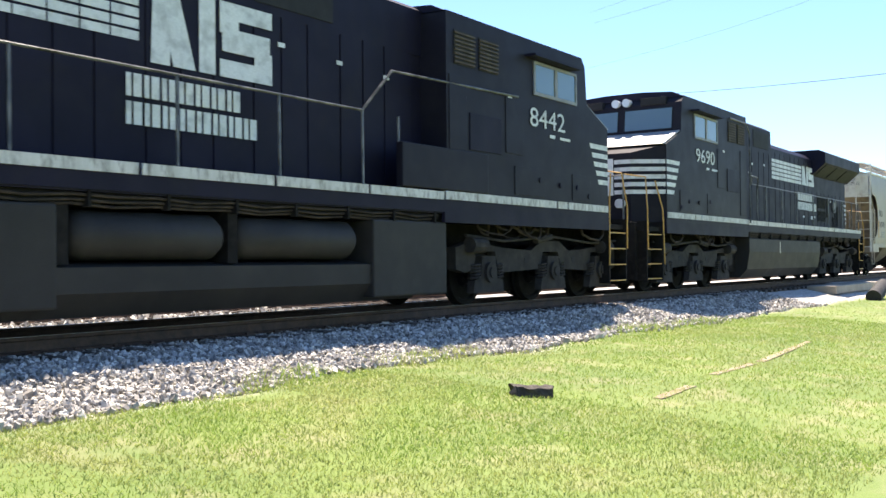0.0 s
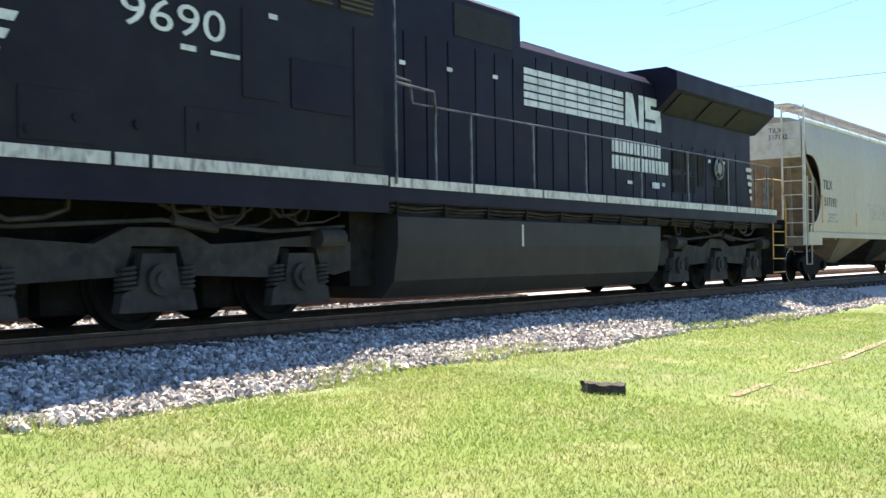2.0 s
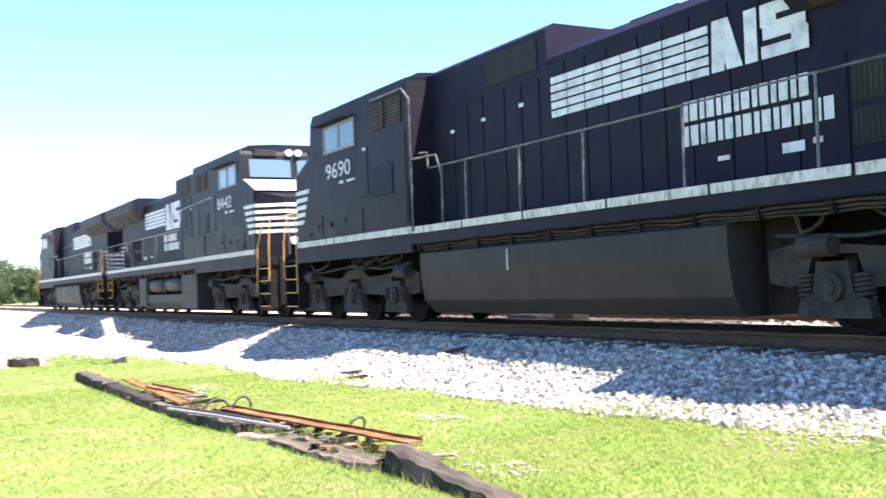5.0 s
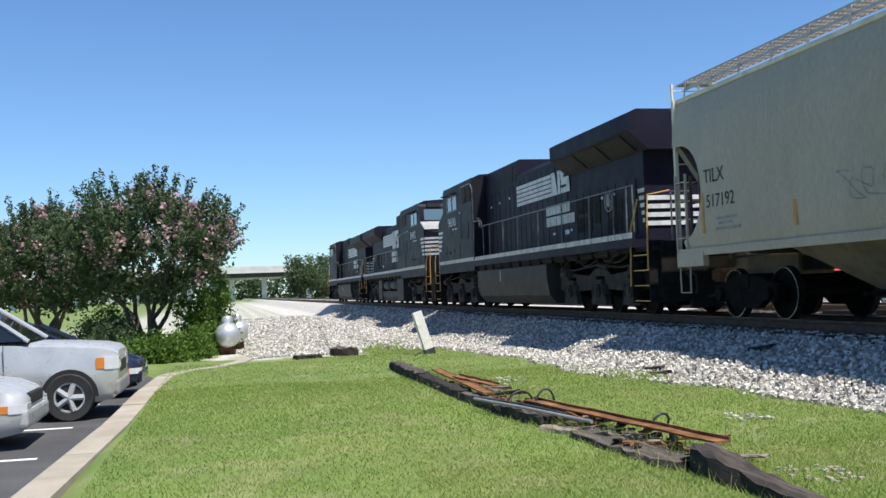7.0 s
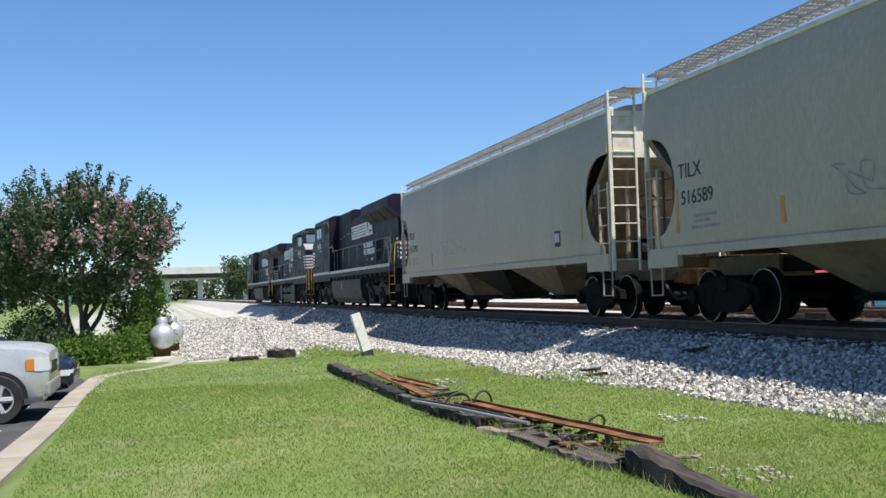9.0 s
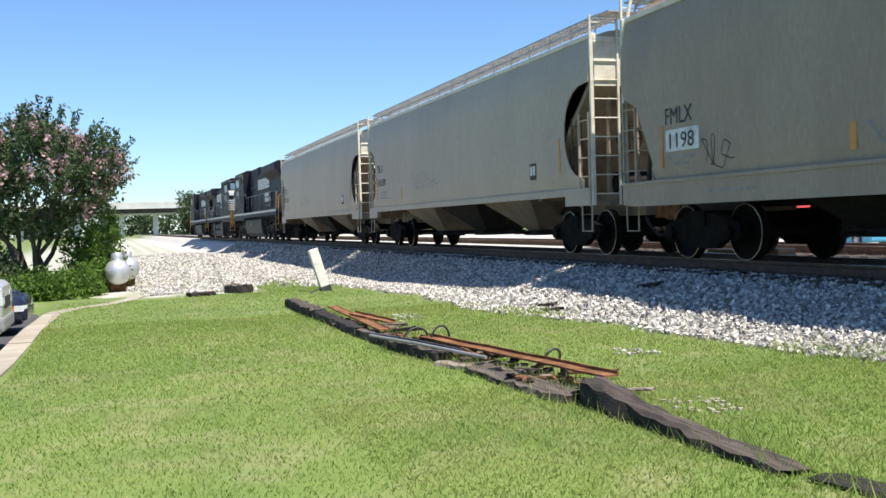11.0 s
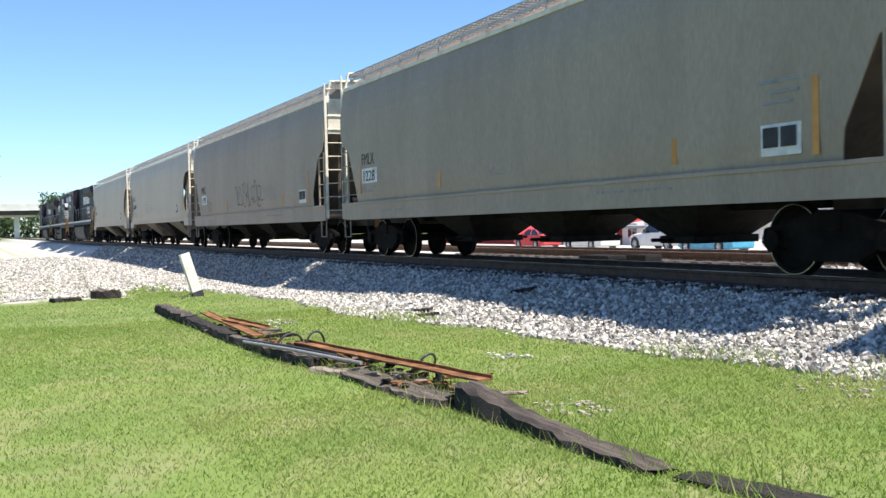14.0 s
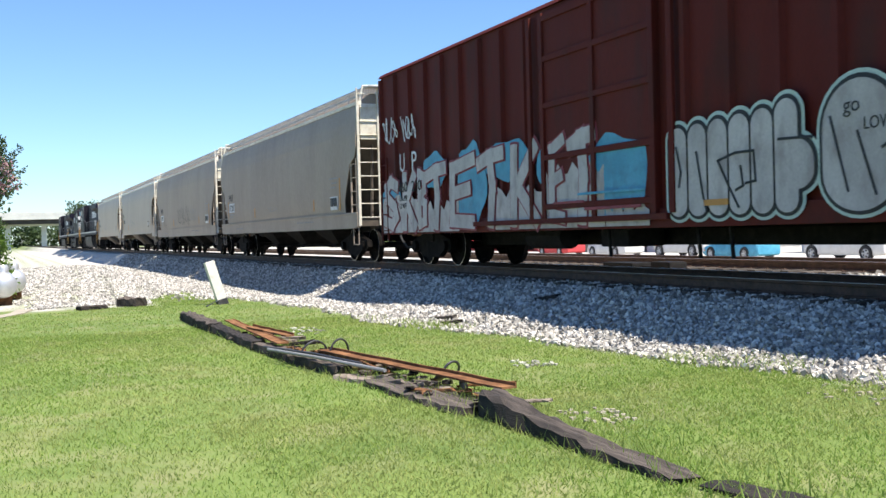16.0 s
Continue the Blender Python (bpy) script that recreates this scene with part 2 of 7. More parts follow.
SHADEDSTEEL = surf("girder_in_shade", (0.035, 0.03, 0.027), (0.06, 0.05, 0.045), 0.5, 0.8, bump=0.1, grain=8)
HOSE = surf("dusty_hose", (0.03, 0.024, 0.02), (0.06, 0.047, 0.038), 5, 0.8, bump=0.2, spec=0.15)
WIRE = surf("cable_black", (0.025, 0.025, 0.028), (0.045, 0.045, 0.05), 6, 0.55, bump=0.1)


# ---------------------------------------------------------------- mesh helpers
def box(bm, x0, x1, y0, y1, z0, z1, bevel=0.0):
    v = [bm.verts.new((x, y, z)) for z in (z0, z1) for y in (y0, y1) for x in (x0, x1)]
    f = [bm.faces.new([v[i] for i in q]) for q in ((0, 2, 3, 1), (4, 5, 7, 6), (0, 1, 5, 4), (2, 6, 7, 3), (0, 4, 6, 2), (1, 3, 7, 5))]
    if bevel:
        edges = {e for q in f for e in q.edges}
        bmesh.ops.bevel(bm, geom=list(edges), offset=bevel, segments=2, affect="EDGES", profile=0.6)
    return bm


def rod(bm, p, q, r, n=8, r2=None):
    p, q = Vector(p), Vector(q)
    d = (q - p).normalized()
    a = d.orthogonal().normalized()
    b = d.cross(a)
    rings = []
    for c, rad in ((p, r), (q, r if r2 is None else r2)):
        rings.append([bm.verts.new(c + rad * (math.cos(2 * math.pi * k / n) * a + math.sin(2 * math.pi * k / n) * b)) for k in range(n)])
    for k in range(n):
        bm.faces.new((rings[0][k], rings[0][(k + 1) % n], rings[1][(k + 1) % n], rings[1][k]))
    bm.faces.new(rings[0][::-1])
    bm.faces.new(rings[1])
    return bm


def pipe(bm, pts, r, n=7):
    """One tube through all the points, mitred at the bends."""
    pts = [Vector(p) for p in pts]
    ways = [(b - a).normalized() for a, b in zip(pts, pts[1:])]
    side = ways[0].orthogonal().normalized()
    rings = []
    for k, p in enumerate(pts):
        d = ways[0] if k == 0 else ways[-1] if k == len(ways) else (ways[k - 1] + ways[k]).normalized()
        side = (side - d * side.dot(d)).normalized()
        other = d.cross(side)
        rings.append([bm.verts.new(p + r * (math.cos(2 * math.pi * j / n) * side + math.sin(2 * math.pi * j / n) * other)) for j in range(n)])
    for a, b in zip(rings, rings[1:]):
        for j in range(n):
            bm.faces.new((a[j], a[(j + 1) % n], b[(j + 1) % n], b[j]))
    bm.faces.new(rings[0][::-1])
    bm.faces.new(rings[-1])
    return bm


def prism(bm, outline, lo, hi, axis="y"):
    """A flat outline of (a, b) pairs pushed along an axis: y: (x, z) outline, x: (y, z) outline, z: (x, y) outline."""
    def at(a, b, h):
        return {"y": (a, h, b), "x": (h, a, b), "z": (a, b, h)}[axis]
    lower = [bm.verts.new(at(a, b, lo)) for a, b in outline]
    upper = [bm.verts.new(at(a, b, hi)) for a, b in outline]
    n = len(outline)
    for k in range(n):
        bm.faces.new((lower[k], lower[(k + 1) % n], upper[(k + 1) % n], upper[k]))
    bm.faces.new(lower[::-1])
    bm.faces.new(upper)
    return bm


def lathe(bm, profile, n, m):
    """Rings of (radius, height) about the z axis, put at the pose m."""
    rings = [[bm.verts.new(m @ Vector((r * math.cos(2 * math.pi * k / n), r * math.sin(2 * math.pi * k / n), h))) for k in range(n)] for r, h in profile]
    for a, b in zip(rings, rings[1:]):
        for k in range(n):
            bm.faces.new((a[k], a[(k + 1) % n], b[(k + 1) % n], b[k]))
    bm.faces.new(rings[0][::-1])
    bm.faces.new(rings[-1])
    return bm


def mesh_of(name, bm, material, smooth=False):
    bmesh.ops.recalc_face_normals(bm, faces=bm.faces[:])
    me = bpy.data.meshes.new(name)
    bm.to_mesh(me)
    bm.free()
    for m in material if isinstance(material, (list, tuple)) else [material]:
        me.materials.append(m)
    if smooth:
        for p in me.polygons:
            p.use_smooth = True
        me.set_sharp_from_angle(angle=radians(40))
    return me


def part(name, bm, material, parent, label="", smooth=False):
    ob = new(name, mesh_of(name, bm, material, smooth))
    ob.parent = parent
    return tagged(ob, label)


def thing(name, label, category, group="", at=None, kind=""):
    ob = new(name)
    if at is not None:
        ob.matrix_basis = at
    return tagged(ob, label, category, group, kind)


def solid(name, bm, material, label, category="", group="", kind="", smooth=False):
    return tagged(new(name, mesh_of(name, bm, material, smooth)), label, category, group, kind)


def raw(name, verts, faces, material):
    me = bpy.data.meshes.new(name)
    me.from_pydata(verts.tolist() if hasattr(verts, "tolist") else verts, [], faces.tolist() if hasattr(faces, "tolist") else faces)
    me.materials.append(material)
    return me


def lettering(name, text, x, y, z, width, height, material, parent, label=""):
    """Raised letters facing -y, lower left at x, z, fitted to a width and a height."""
    cu = bpy.data.curves.new(name, "FONT")
    cu.body, cu.extrude, cu.resolution_u = text, 0.002, 3
    tmp = bpy.data.objects.new(name, cu)
    scene.collection.objects.link(tmp)
    bpy.context.view_layer.update()
    me = bpy.data.meshes.new_from_object(tmp)
    scene.collection.objects.unlink(tmp)
    bpy.data.objects.remove(tmp)
    co = np.array([v.co for v in me.vertices])
    lo, hi = co.min(0), co.max(0)
    for v in me.vertices:
        a = (v.co.x - lo[0]) / (hi[0] - lo[0]) * width
        b = (v.co.y - lo[1]) / (hi[1] - lo[1]) * height
        v.co = (x + a, y - v.co.z, z + b)
    me.materials.clear()
    me.materials.append(material)
    ob = new(name, me)
    ob.parent = parent
    return tagged(ob, label)

# ---------------------------------------------------------------- ground
def ease(x, a, b):
    k = np.clip((np.asarray(x, float) - a) / (b - a), 0, 1)
    return k * k * (3 - 2 * k)


def lawn_height(x, y):
    """The lawn climbs gently towards the track; it is highest abreast of the camera."""
    x, y = np.asarray(x, float), np.asarray(y, float)
    bump = (0.06 + 0.36 * ease(x, -13, 3) - 0.12 * ease(x, 8, 24)) * ease(y, -0.5, 7.6)
    return -0.88 + bump - 0.12 * ease(-x, 24, 32) + 0.012 * np.sin(x * 0.9 + y) + 0.01 * np.sin(y * 1.7 - x * 0.4)


def toe(x):
    """How near to the camera's side the gravel reaches."""
    x = np.asarray(x, float)
    return 7.35 - 1.0 * ease(-x, 8, 19) - 0.35 * ease(-x, 19, 26) - 0.5 * ease(x, -10, -6) * (1 - ease(x, -4, 0)) - 0.3 * ease(x, 3, 6) * (1 - ease(x, 12, 16)) + 0.16 * np.sin(x * 0.8) + 0.1 * np.sin(x * 2.3 + 1)


def ballast_height(x, y):
    """Shoulder of the track bed, from the tie ends down to its toe."""
    x, y = np.asarray(x, float), np.asarray(y, float)
    top, foot = -0.215, lawn_height(x, toe(x)) - 0.06 * ease(-x, 14, 30)
    far = ease(-x, 12, 26)
    base = toe(x) * (1 - far) + 7.7 * far
    k = np.clip((9.15 - y) / (9.15 - base), 0, 1)
    near = top + (foot - top) * (0.55 * k + 0.45 * k * k * (3 - 2 * k))
    return np.where(y < 9.15, near, top)


def ground_height(x, y):
    x, y = np.asarray(x, float), np.asarray(y, float)
    z = np.where(y < toe(x), lawn_height(x, y), ballast_height(x, y) - 0.035)
    z = np.where(y > 18.5, -0.23 - 0.9 * ease(y, 18.5, 24), z)
    lot = ease(-y, 1.3, 1.55) * ease(-x, 4, 6) * ease(x, -30, -26)
    z = z * (1 - lot) + -1.06 * lot
    yard = ease(-x, 27, 31) * ease(-y, -4.5, -2)
    return z - 0.05 * yard


def grass_tongue(x, y):
    """A strip of grass that runs out between the track bed and the rubble beyond the lawn."""
    x, y = np.asarray(x, float), np.asarray(y, float)
    mid = 4.4 - 0.1 * (x + 26) + 0.25 * np.sin(x * 0.9)
    half = 0.95 * ease(x, -36, -27) + 0.12 * np.sin(x * 2.7)
    return (np.abs(y - mid) < half) & (x > -36)


def grid_rows(lo, hi, step_near, reach, far):
    a = list(np.arange(lo, hi + 1e-6, step_near))
    out, s = [], step_near
    v = hi
    while v < far:
        s *= 1.35
        v += s
        out.append(v)
    left, s, v = [], step_near, lo
    while v > -far:
        s *= 1.35
        v -= s
        left.append(v)
    return np.array(left[::-1] + a + out)


def ground_material():
    m = surf("ground_cover", (0.105, 0.165, 0.032), (0.15, 0.21, 0.044), 0.55, 0.9, bump=0.6, grain=55, dirt=(0.3, 0.25, 0.15), dirt_amount=0.45)
    n, l = m.node_tree.nodes, m.node_tree.links
    bsdf = n["Principled BSDF"]
    grass = bsdf.inputs["Base Color"].links[0].from_socket
    at = n.new("ShaderNodeAttribute")
    at.attribute_name = "gravel"
    st = n.new("ShaderNodeTexVoronoi")
    st.inputs["Scale"].default_value = 17
    co = n.new("ShaderNodeTexCoord")
    l.new(co.outputs["Object"], st.inputs["Vector"])
    ramp = n.new("ShaderNodeValToRGB")
    ramp.color_ramp.elements[0].color, ramp.color_ramp.elements[1].color = (0.3, 0.285, 0.255, 1), (0.62, 0.59, 0.53, 1)
    sep = n.new("ShaderNodeSeparateColor")
    l.new(st.outputs["Color"], sep.inputs[0])
    l.new(sep.outputs[0], ramp.inputs[0])
    mix = n.new("ShaderNodeMix")
    mix.data_type = "RGBA"
    l.new(at.outputs["Fac"], mix.inputs[0])
    l.new(grass, mix.inputs[6])
    l.new(ramp.outputs[0], mix.inputs[7])
    l.new(mix.outputs[2], bsdf.inputs["Base Color"])
    return m


def build_ground():
    xs, ys = grid_rows(-46, 30, 0.25, 0, 900), grid_rows(-3, 10, 0.16, 0, 900)
    X, Y = np.meshgrid(xs, ys, indexing="ij")
    Z = ground_height(X, Y)
    verts = np.stack([X, Y, Z], -1).reshape(-1, 3)
    nx, ny = len(xs), len(ys)
    i = (np.arange(nx - 1)[:, None] * ny + np.arange(ny - 1)[None]).ravel()
    faces = np.stack([i, i + ny, i + ny + 1, i + 1], 1)
    me = raw("ground", verts, faces, ground_material())
    gravel = ((Y > toe(X) - 0.02) & (Y < 60) & (X > -330)) | ((X < -46) & (X > -330) & (Y > -9) & (Y < 12)) | ((X < -26.5) & (X > -140) & (Y > 1.2 + 0.35 * (X + 26) + 0.4 * np.sin(X * 1.7) + 0.3 * np.sin(X * 4.1)) & (Y > -1.2)) 
    gravel = np.where((X < -24) & grass_tongue(X, Y), False, gravel)
    thin = np.where((X < -26) & (Y < 5), 0.72 + 0.28 * np.sin(Y * 5.0 + 0.35 * X + np.sin(X * 0.8)), 1.0)
    a = me.attributes.new("gravel", "FLOAT", "POINT")
    lay = (gravel * thin).astype(np.float32)
    for _ in range(2):
        lay[1:-1, 1:-1] = (lay[1:-1, 1:-1] * 2 + lay[:-2, 1:-1] + lay[2:, 1:-1] + lay[1:-1, :-2] + lay[1:-1, 2:]) / 6
    a.data.foreach_set("value", lay.astype(np.float32).ravel())
    for p in me.polygons:
        p.use_smooth = True
    tagged(new("ground", me), "mown green lawn meeting the grey gravel of the track bed", "ground", kind="structure")


def build_grass():
    """Mown blades, thick by the camera and thinner with distance."""
    rng = np.random.default_rng(4)
    spots = []
    for n, x0, x1, y0, y1 in ((120000, -9, 9, 1.6, 7.6), (140000, -19, -3, -1.2, 7.4), (72000, 4, 24, 1.5, 7.6), (26000, -27, -17, -1.2, 6.8), (12000, -36, -26, 3.2, 6.4), (9000, 22, 46, 3, 8.2)):
        spots.append(np.stack([rng.uniform(x0, x1, n), rng.uniform(y0, y1, n)], 1))
    p = np.concatenate(spots)
    bare = (np.sin(p[:, 0] * 1.3 + 2) * np.sin(p[:, 1] * 2.1 + p[:, 0] * 0.5) > 0.985 - 0.1 * ease(p[:, 1], 4.5, 6.6) * (p[:, 0] > -3)) & (rng.random(len(p)) < 0.7)
    edge = toe(p[:, 0]) + rng.normal(0, 0.12, len(p))
    keep = (p[:, 1] < edge) & ~bare & ~((p[:, 0] < -25.5) & (p[:, 1] < 1.3 + 0.3 * (p[:, 0] + 27))) & ((p[:, 0] > -26.6) | grass_tongue(p[:, 0], p[:, 1] + rng.normal(0, 0.15, len(p))))
    p = p[keep]
    # taller weeds along the toe of the gravel
    wx = rng.uniform(-18, 24, 9000)
    clump = np.sin(wx * 1.9) + np.sin(wx * 0.7 + 1) > 0.2
    w = np.stack([wx, toe(wx) + rng.normal(0.08, 0.2, len(wx))], 1)[clump]
    h = np.concatenate([rng.uniform(0.02, 0.048, len(p)), rng.uniform(0.05, 0.17, len(w))])
    p = np.concatenate([p, w])
    n = len(p)
    a = rng.uniform(0, 2 * np.pi, n)
    wide = rng.uniform(0.0022, 0.0045, n) * (1 + 0.045 * np.hypot(p[:, 0], p[:, 1]))
    side = np.stack([np.cos(a), np.sin(a), 0 * a], 1) * wide[:, None]
    lean = np.stack([rng.normal(0, 0.5, n), rng.normal(0, 0.5, n), np.ones(n)], 1) * h[:, None]
    z = np.maximum(lawn_height(p[:, 0], p[:, 1]), ground_height(p[:, 0], p[:, 1]))
    base = np.stack([p[:, 0], p[:, 1], z - 0.006], 1)
    v = np.stack([base - side, base + side, base + lean * 0.6 + side * 0.7, base + lean * [1.5, 1.5, 1], base + lean * 0.6 - side * 0.7], 1).reshape(-1, 3)
    i = np.arange(n) * 5
    f = np.concatenate([np.stack([i, i + 1, i + 2], 1), np.stack([i, i + 2, i + 4], 1), np.stack([i + 4, i + 2, i + 3], 1)])
    tagged(new("grass", raw("grass", v, f, GRASS)), "short mown grass, bright green with dry tips", "grass", kind="stuff")


def build_ballast():
    """Angular stones on the shoulder of the track bed."""
    rng = np.random.default_rng(7)
    spots = []
    for n, x0, x1, y0, y1, s in ((31000, -12, 12, 6.9, 9.6, 0.82), (13000, 12, 30, 6.9, 9.6, 1.0), (20000, -30, -12, 5.6, 9.6, 0.95), (30000, -46, -27, -0.2, 9.6, 1.05), (16000, -80, -44, 0.5, 9.6, 1.5), (3000, -14, 16, 12.6, 15.0, 1.5)):
        spots.append(np.stack([rng.uniform(x0, x1, n), rng.uniform(y0, y1, n), np.full(n, s)], 1))
    p = np.concatenate(spots)
    p = p[(p[:, 1] > toe(p[:, 0]) + rng.normal(-0.02, 0.13, len(p))) | ((p[:, 0] < -27.5) & (p[:, 1] > 0.7 + 0.3 * np.sin(p[:, 0])))]
    p = p[~((p[:, 0] < -24) & grass_tongue(p[:, 0], p[:, 1]) & (rng.random(len(p)) < 0.93))]
    p = p[~((p[:, 0] < -27) & (p[:, 1] < 5) & (np.sin(p[:, 1] * 5.0 + 0.35 * p[:, 0] + np.sin(p[:, 0] * 0.8)) < -0.2) & (rng.random(len(p)) < 0.75))]
    n = len(p)
    cube = np.array([(x, y, z) for z in (-1, 1) for y in (-1, 1) for x in (-1, 1)], float)
    size = rng.uniform(0.017, 0.038, n) * p[:, 2]
    v = cube[None] * rng.uniform(0.45, 1.15, (n, 8, 3)) * np.stack([rng.uniform(0.8, 1.5, n), rng.uniform(0.7, 1.1, n), rng.uniform(0.55, 0.9, n)], 1)[:, None]
    q = rng.normal(size=(n, 4))
    q /= np.linalg.norm(q, axis=1)[:, None]
    w, x, y, z = q.T
    R = np.stack([1 - 2 * (y * y + z * z), 2 * (x * y - z * w), 2 * (x * z + y * w), 2 * (x * y + z * w), 1 - 2 * (x * x + z * z), 2 * (y * z - x * w),
                  2 * (x * z - y * w), 2 * (y * z + x * w), 1 - 2 * (x * x + y * y)], 1).reshape(n, 3, 3)
    v = np.einsum("nij,nkj->nki", R, v) * size[:, None, None]
    at = np.stack([p[:, 0], p[:, 1], ground_height(p[:, 0], p[:, 1]) + 0.03 + rng.uniform(-0.012, 0.022, n)], 1)
    v = (v + at[:, None]).reshape(-1, 3)
    quads = np.array([(0, 2, 3, 1), (4, 5, 7, 6), (0, 1, 5, 4), (2, 6, 7, 3), (0, 4, 6, 2), (1, 3, 7, 5)])
    f = (np.arange(n)[:, None, None] * 8 + quads[None]).reshape(-1, 4)
    tagged(new("ballast", raw("ballast", v, f, STONE)), "loose grey crushed-stone track ballast", "gravel", kind="stuff")


TRACK_Y = 10.35


def build_track(name, yc, ties_from, ties_to, x0, x1, label):
    track = thing(name, label, "railway track", kind="structure")
    web = [(-0.075, -0.175), (0.075, -0.175), (0.075, -0.163), (0.015, -0.145), (0.012, -0.05), (0.036, -0.035), (0.037, -0.006), (0.028, 0.0),
           (-0.028, 0.0), (-0.037, -0.006), (-0.036, -0.035), (-0.012, -0.05), (-0.015, -0.145), (-0.075, -0.163)]
    for side in (-0.753, 0.753):
        bm = bmesh.new()
        prism(bm, [(yc + side + a, b) for a, b in web], x0, x1, "x")
        part("rail", bm, RAILRUST, track, "rusty brown steel rail")
        bm = bmesh.new()
        box(bm, x0, x1, yc + side - 0.024, yc + side + 0.024, -0.001, 0.0015)
        part("running_surface", bm, STEEL, track, "polished rail head")
    bm = bmesh.new()
    box(bm, -0.115, 0.115, -1.3, 1.3, -0.09, 0.09, 0.012)
    tie = mesh_of("tie", bm, TIEWOOD)
    rng = random.Random(3)
    x = ties_from
    while x < ties_to:
        ob = new("tie", tie)
        ob.parent = track
        ob.matrix_basis = pose(x + rng.uniform(-0.03, 0.03), yc + rng.uniform(-0.05, 0.05), -0.268 + rng.uniform(-0.01, 0.006), 0, 0, rng.uniform(-1.5, 1.5))
        x += 0.52
    bm = bmesh.new()
    x = ties_from
    while x < ties_to:
        for side in (-0.753, 0.753):
            box(bm, x - 0.09, x + 0.09, yc + side - 0.17, yc + side + 0.17, -0.187, -0.174)
            for d in (-0.1, 0.1):
                box(bm, x - 0.02, x + 0.02, yc + side + d - 0.02, yc + side + d + 0.02, -0.176, -0.15)
        x += 0.52
    tagged(part("tie_plates", bm, RAILRUST, track, "rusty tie plates and spikes"), kind="stuff")


build_ground()
build_grass()
build_ballast()
build_track("track", TRACK_Y, -46, 40, -420, 260, "main track of rusty rails on creosoted timber ties in gravel")
build_track("siding_track", 15.6, -30, 22, -420, 260, "second rusty track on timber ties beyond the train")

# ---------------------------------------------------------------- freight cars
# Each vehicle: x along it from its middle, y = -1.55 its side towards the camera, z up from the rail heads.
WHEELS = []


def wheelset(parent, x, r, material=None):
    bm = bmesh.new()
    rod(bm, (0, -1.0, 0), (0, 1.0, 0), 0.08, 10)
    for s in (-1, 1):
        lathe(bm, [(r * 0.35, -0.04), (r * 0.8, -0.03), (r * 0.87, -0.06), (r * 1.045, -0.06), (r * 1.045, -0.035), (r, -0.02), (r * 0.99, 0.075), (r * 0.965, 0.077), (r * 0.86, 0.075),
                   (r * 0.8, 0.03), (r * 0.4, 0.015), (r * 0.3, 0.07), (r * 0.12, 0.075)], 36, pose(0, s * 0.72, 0, -90 * s, 0, 0))
    # bright steel edge paints the rim highlight; loco rims stay dark as if shaded
    for f in bm.faces:
        c = f.calc_center_median()
        f.material_index = 1 if len(f.verts) == 4 and math.hypot(c.x, c.z) > r * 0.955 and abs(c.y) > 0.785 else 0
    ob = part("wheelset", bm, [material or GRIME, STEEL if material else GRIME], parent, "steel wheels on one axle", smooth=True)
    ob.matrix_basis = pose(x, 0, r)
    WHEELS.append((ob, x, r))
    return ob


def freight_truck(parent, x):
    bm = bmesh.new()
    for s in (-1, 1):
        y = s * 1.0
        out = [(x - 1.15, 0.42), (x - 1.02, 0.3), (x - 0.72, 0.36), (x - 0.42, 0.2), (x + 0.42, 0.2), (x + 0.72, 0.36), (x + 1.02, 0.3), (x + 1.15, 0.42),
               (x + 1.1, 0.6), (x + 0.8, 0.66), (x + 0.35, 0.78), (x - 0.35, 0.78), (x - 0.8, 0.66), (x - 1.1, 0.6)]
        prism(bm, out, y - 0.07, y + 0.07, "y")
        for d in (-0.87, 0.87):
            rod(bm, (x + d, y - 0.16, 0.457), (x + d, y + 0.16, 0.457), 0.12, 14)
        for d in (-0.2, -0.02, 0.16):
            rod(bm, (x + d, y - 0.1 * s, 0.3), (x + d, y - 0.1 * s, 0.58), 0.075, 10)
    box(bm, x - 0.2, x + 0.2, -1.1, 1.1, 0.55, 0.82, 0.03)
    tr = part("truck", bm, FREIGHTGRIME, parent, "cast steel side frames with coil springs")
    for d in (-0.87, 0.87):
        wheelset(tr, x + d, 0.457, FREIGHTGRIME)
    return tr


def coupler(parent, x, way):
    bm = bmesh.new()
    box(bm, min(x, x + way * 0.55), max(x, x + way * 0.55), -0.11, 0.11, 0.72, 0.94, 0.02)
    box(bm, min(x + way * 0.5, x + way * 0.76), max(x + way * 0.5, x + way * 0.76), -0.17, 0.17, 0.68, 0.98, 0.04)
    part("coupler", bm, RUSTSTEEL, parent, "rusty knuckle coupler")
    bm = bmesh.new()
    pipe(bm, [(x, -0.3, 0.75), (x + way * 0.15, -0.32, 0.6), (x + way * 0.4, -0.25, 0.38), (x + way * 0.7, -0.2, 0.42)], 0.03)
    part("air_hose", bm, RUBBER, parent, "black rubber brake hose")


def ladder(parent, x, y, z0, z1, wide, along="x", material=HOPGREY, rungs=8):
    bm = bmesh.new()
    d = Vector((wide / 2, 0, 0)) if along == "x" else Vector((0, wide / 2, 0))
    for s in (-1, 1):
        p = Vector((x, y, 0)) + s * d
        box(bm, p.x - 0.02, p.x + 0.02, p.y - 0.02, p.y + 0.02, z0, z1)
    for k in range(rungs):
        z = z0 + (k + 0.6) * (z1 - z0) / rungs
        rod(bm, Vector((x, y, z)) - d, Vector((x, y, z)) + d, 0.014, 6)
    return part("ladder", bm, material, parent, "steel end ladder")


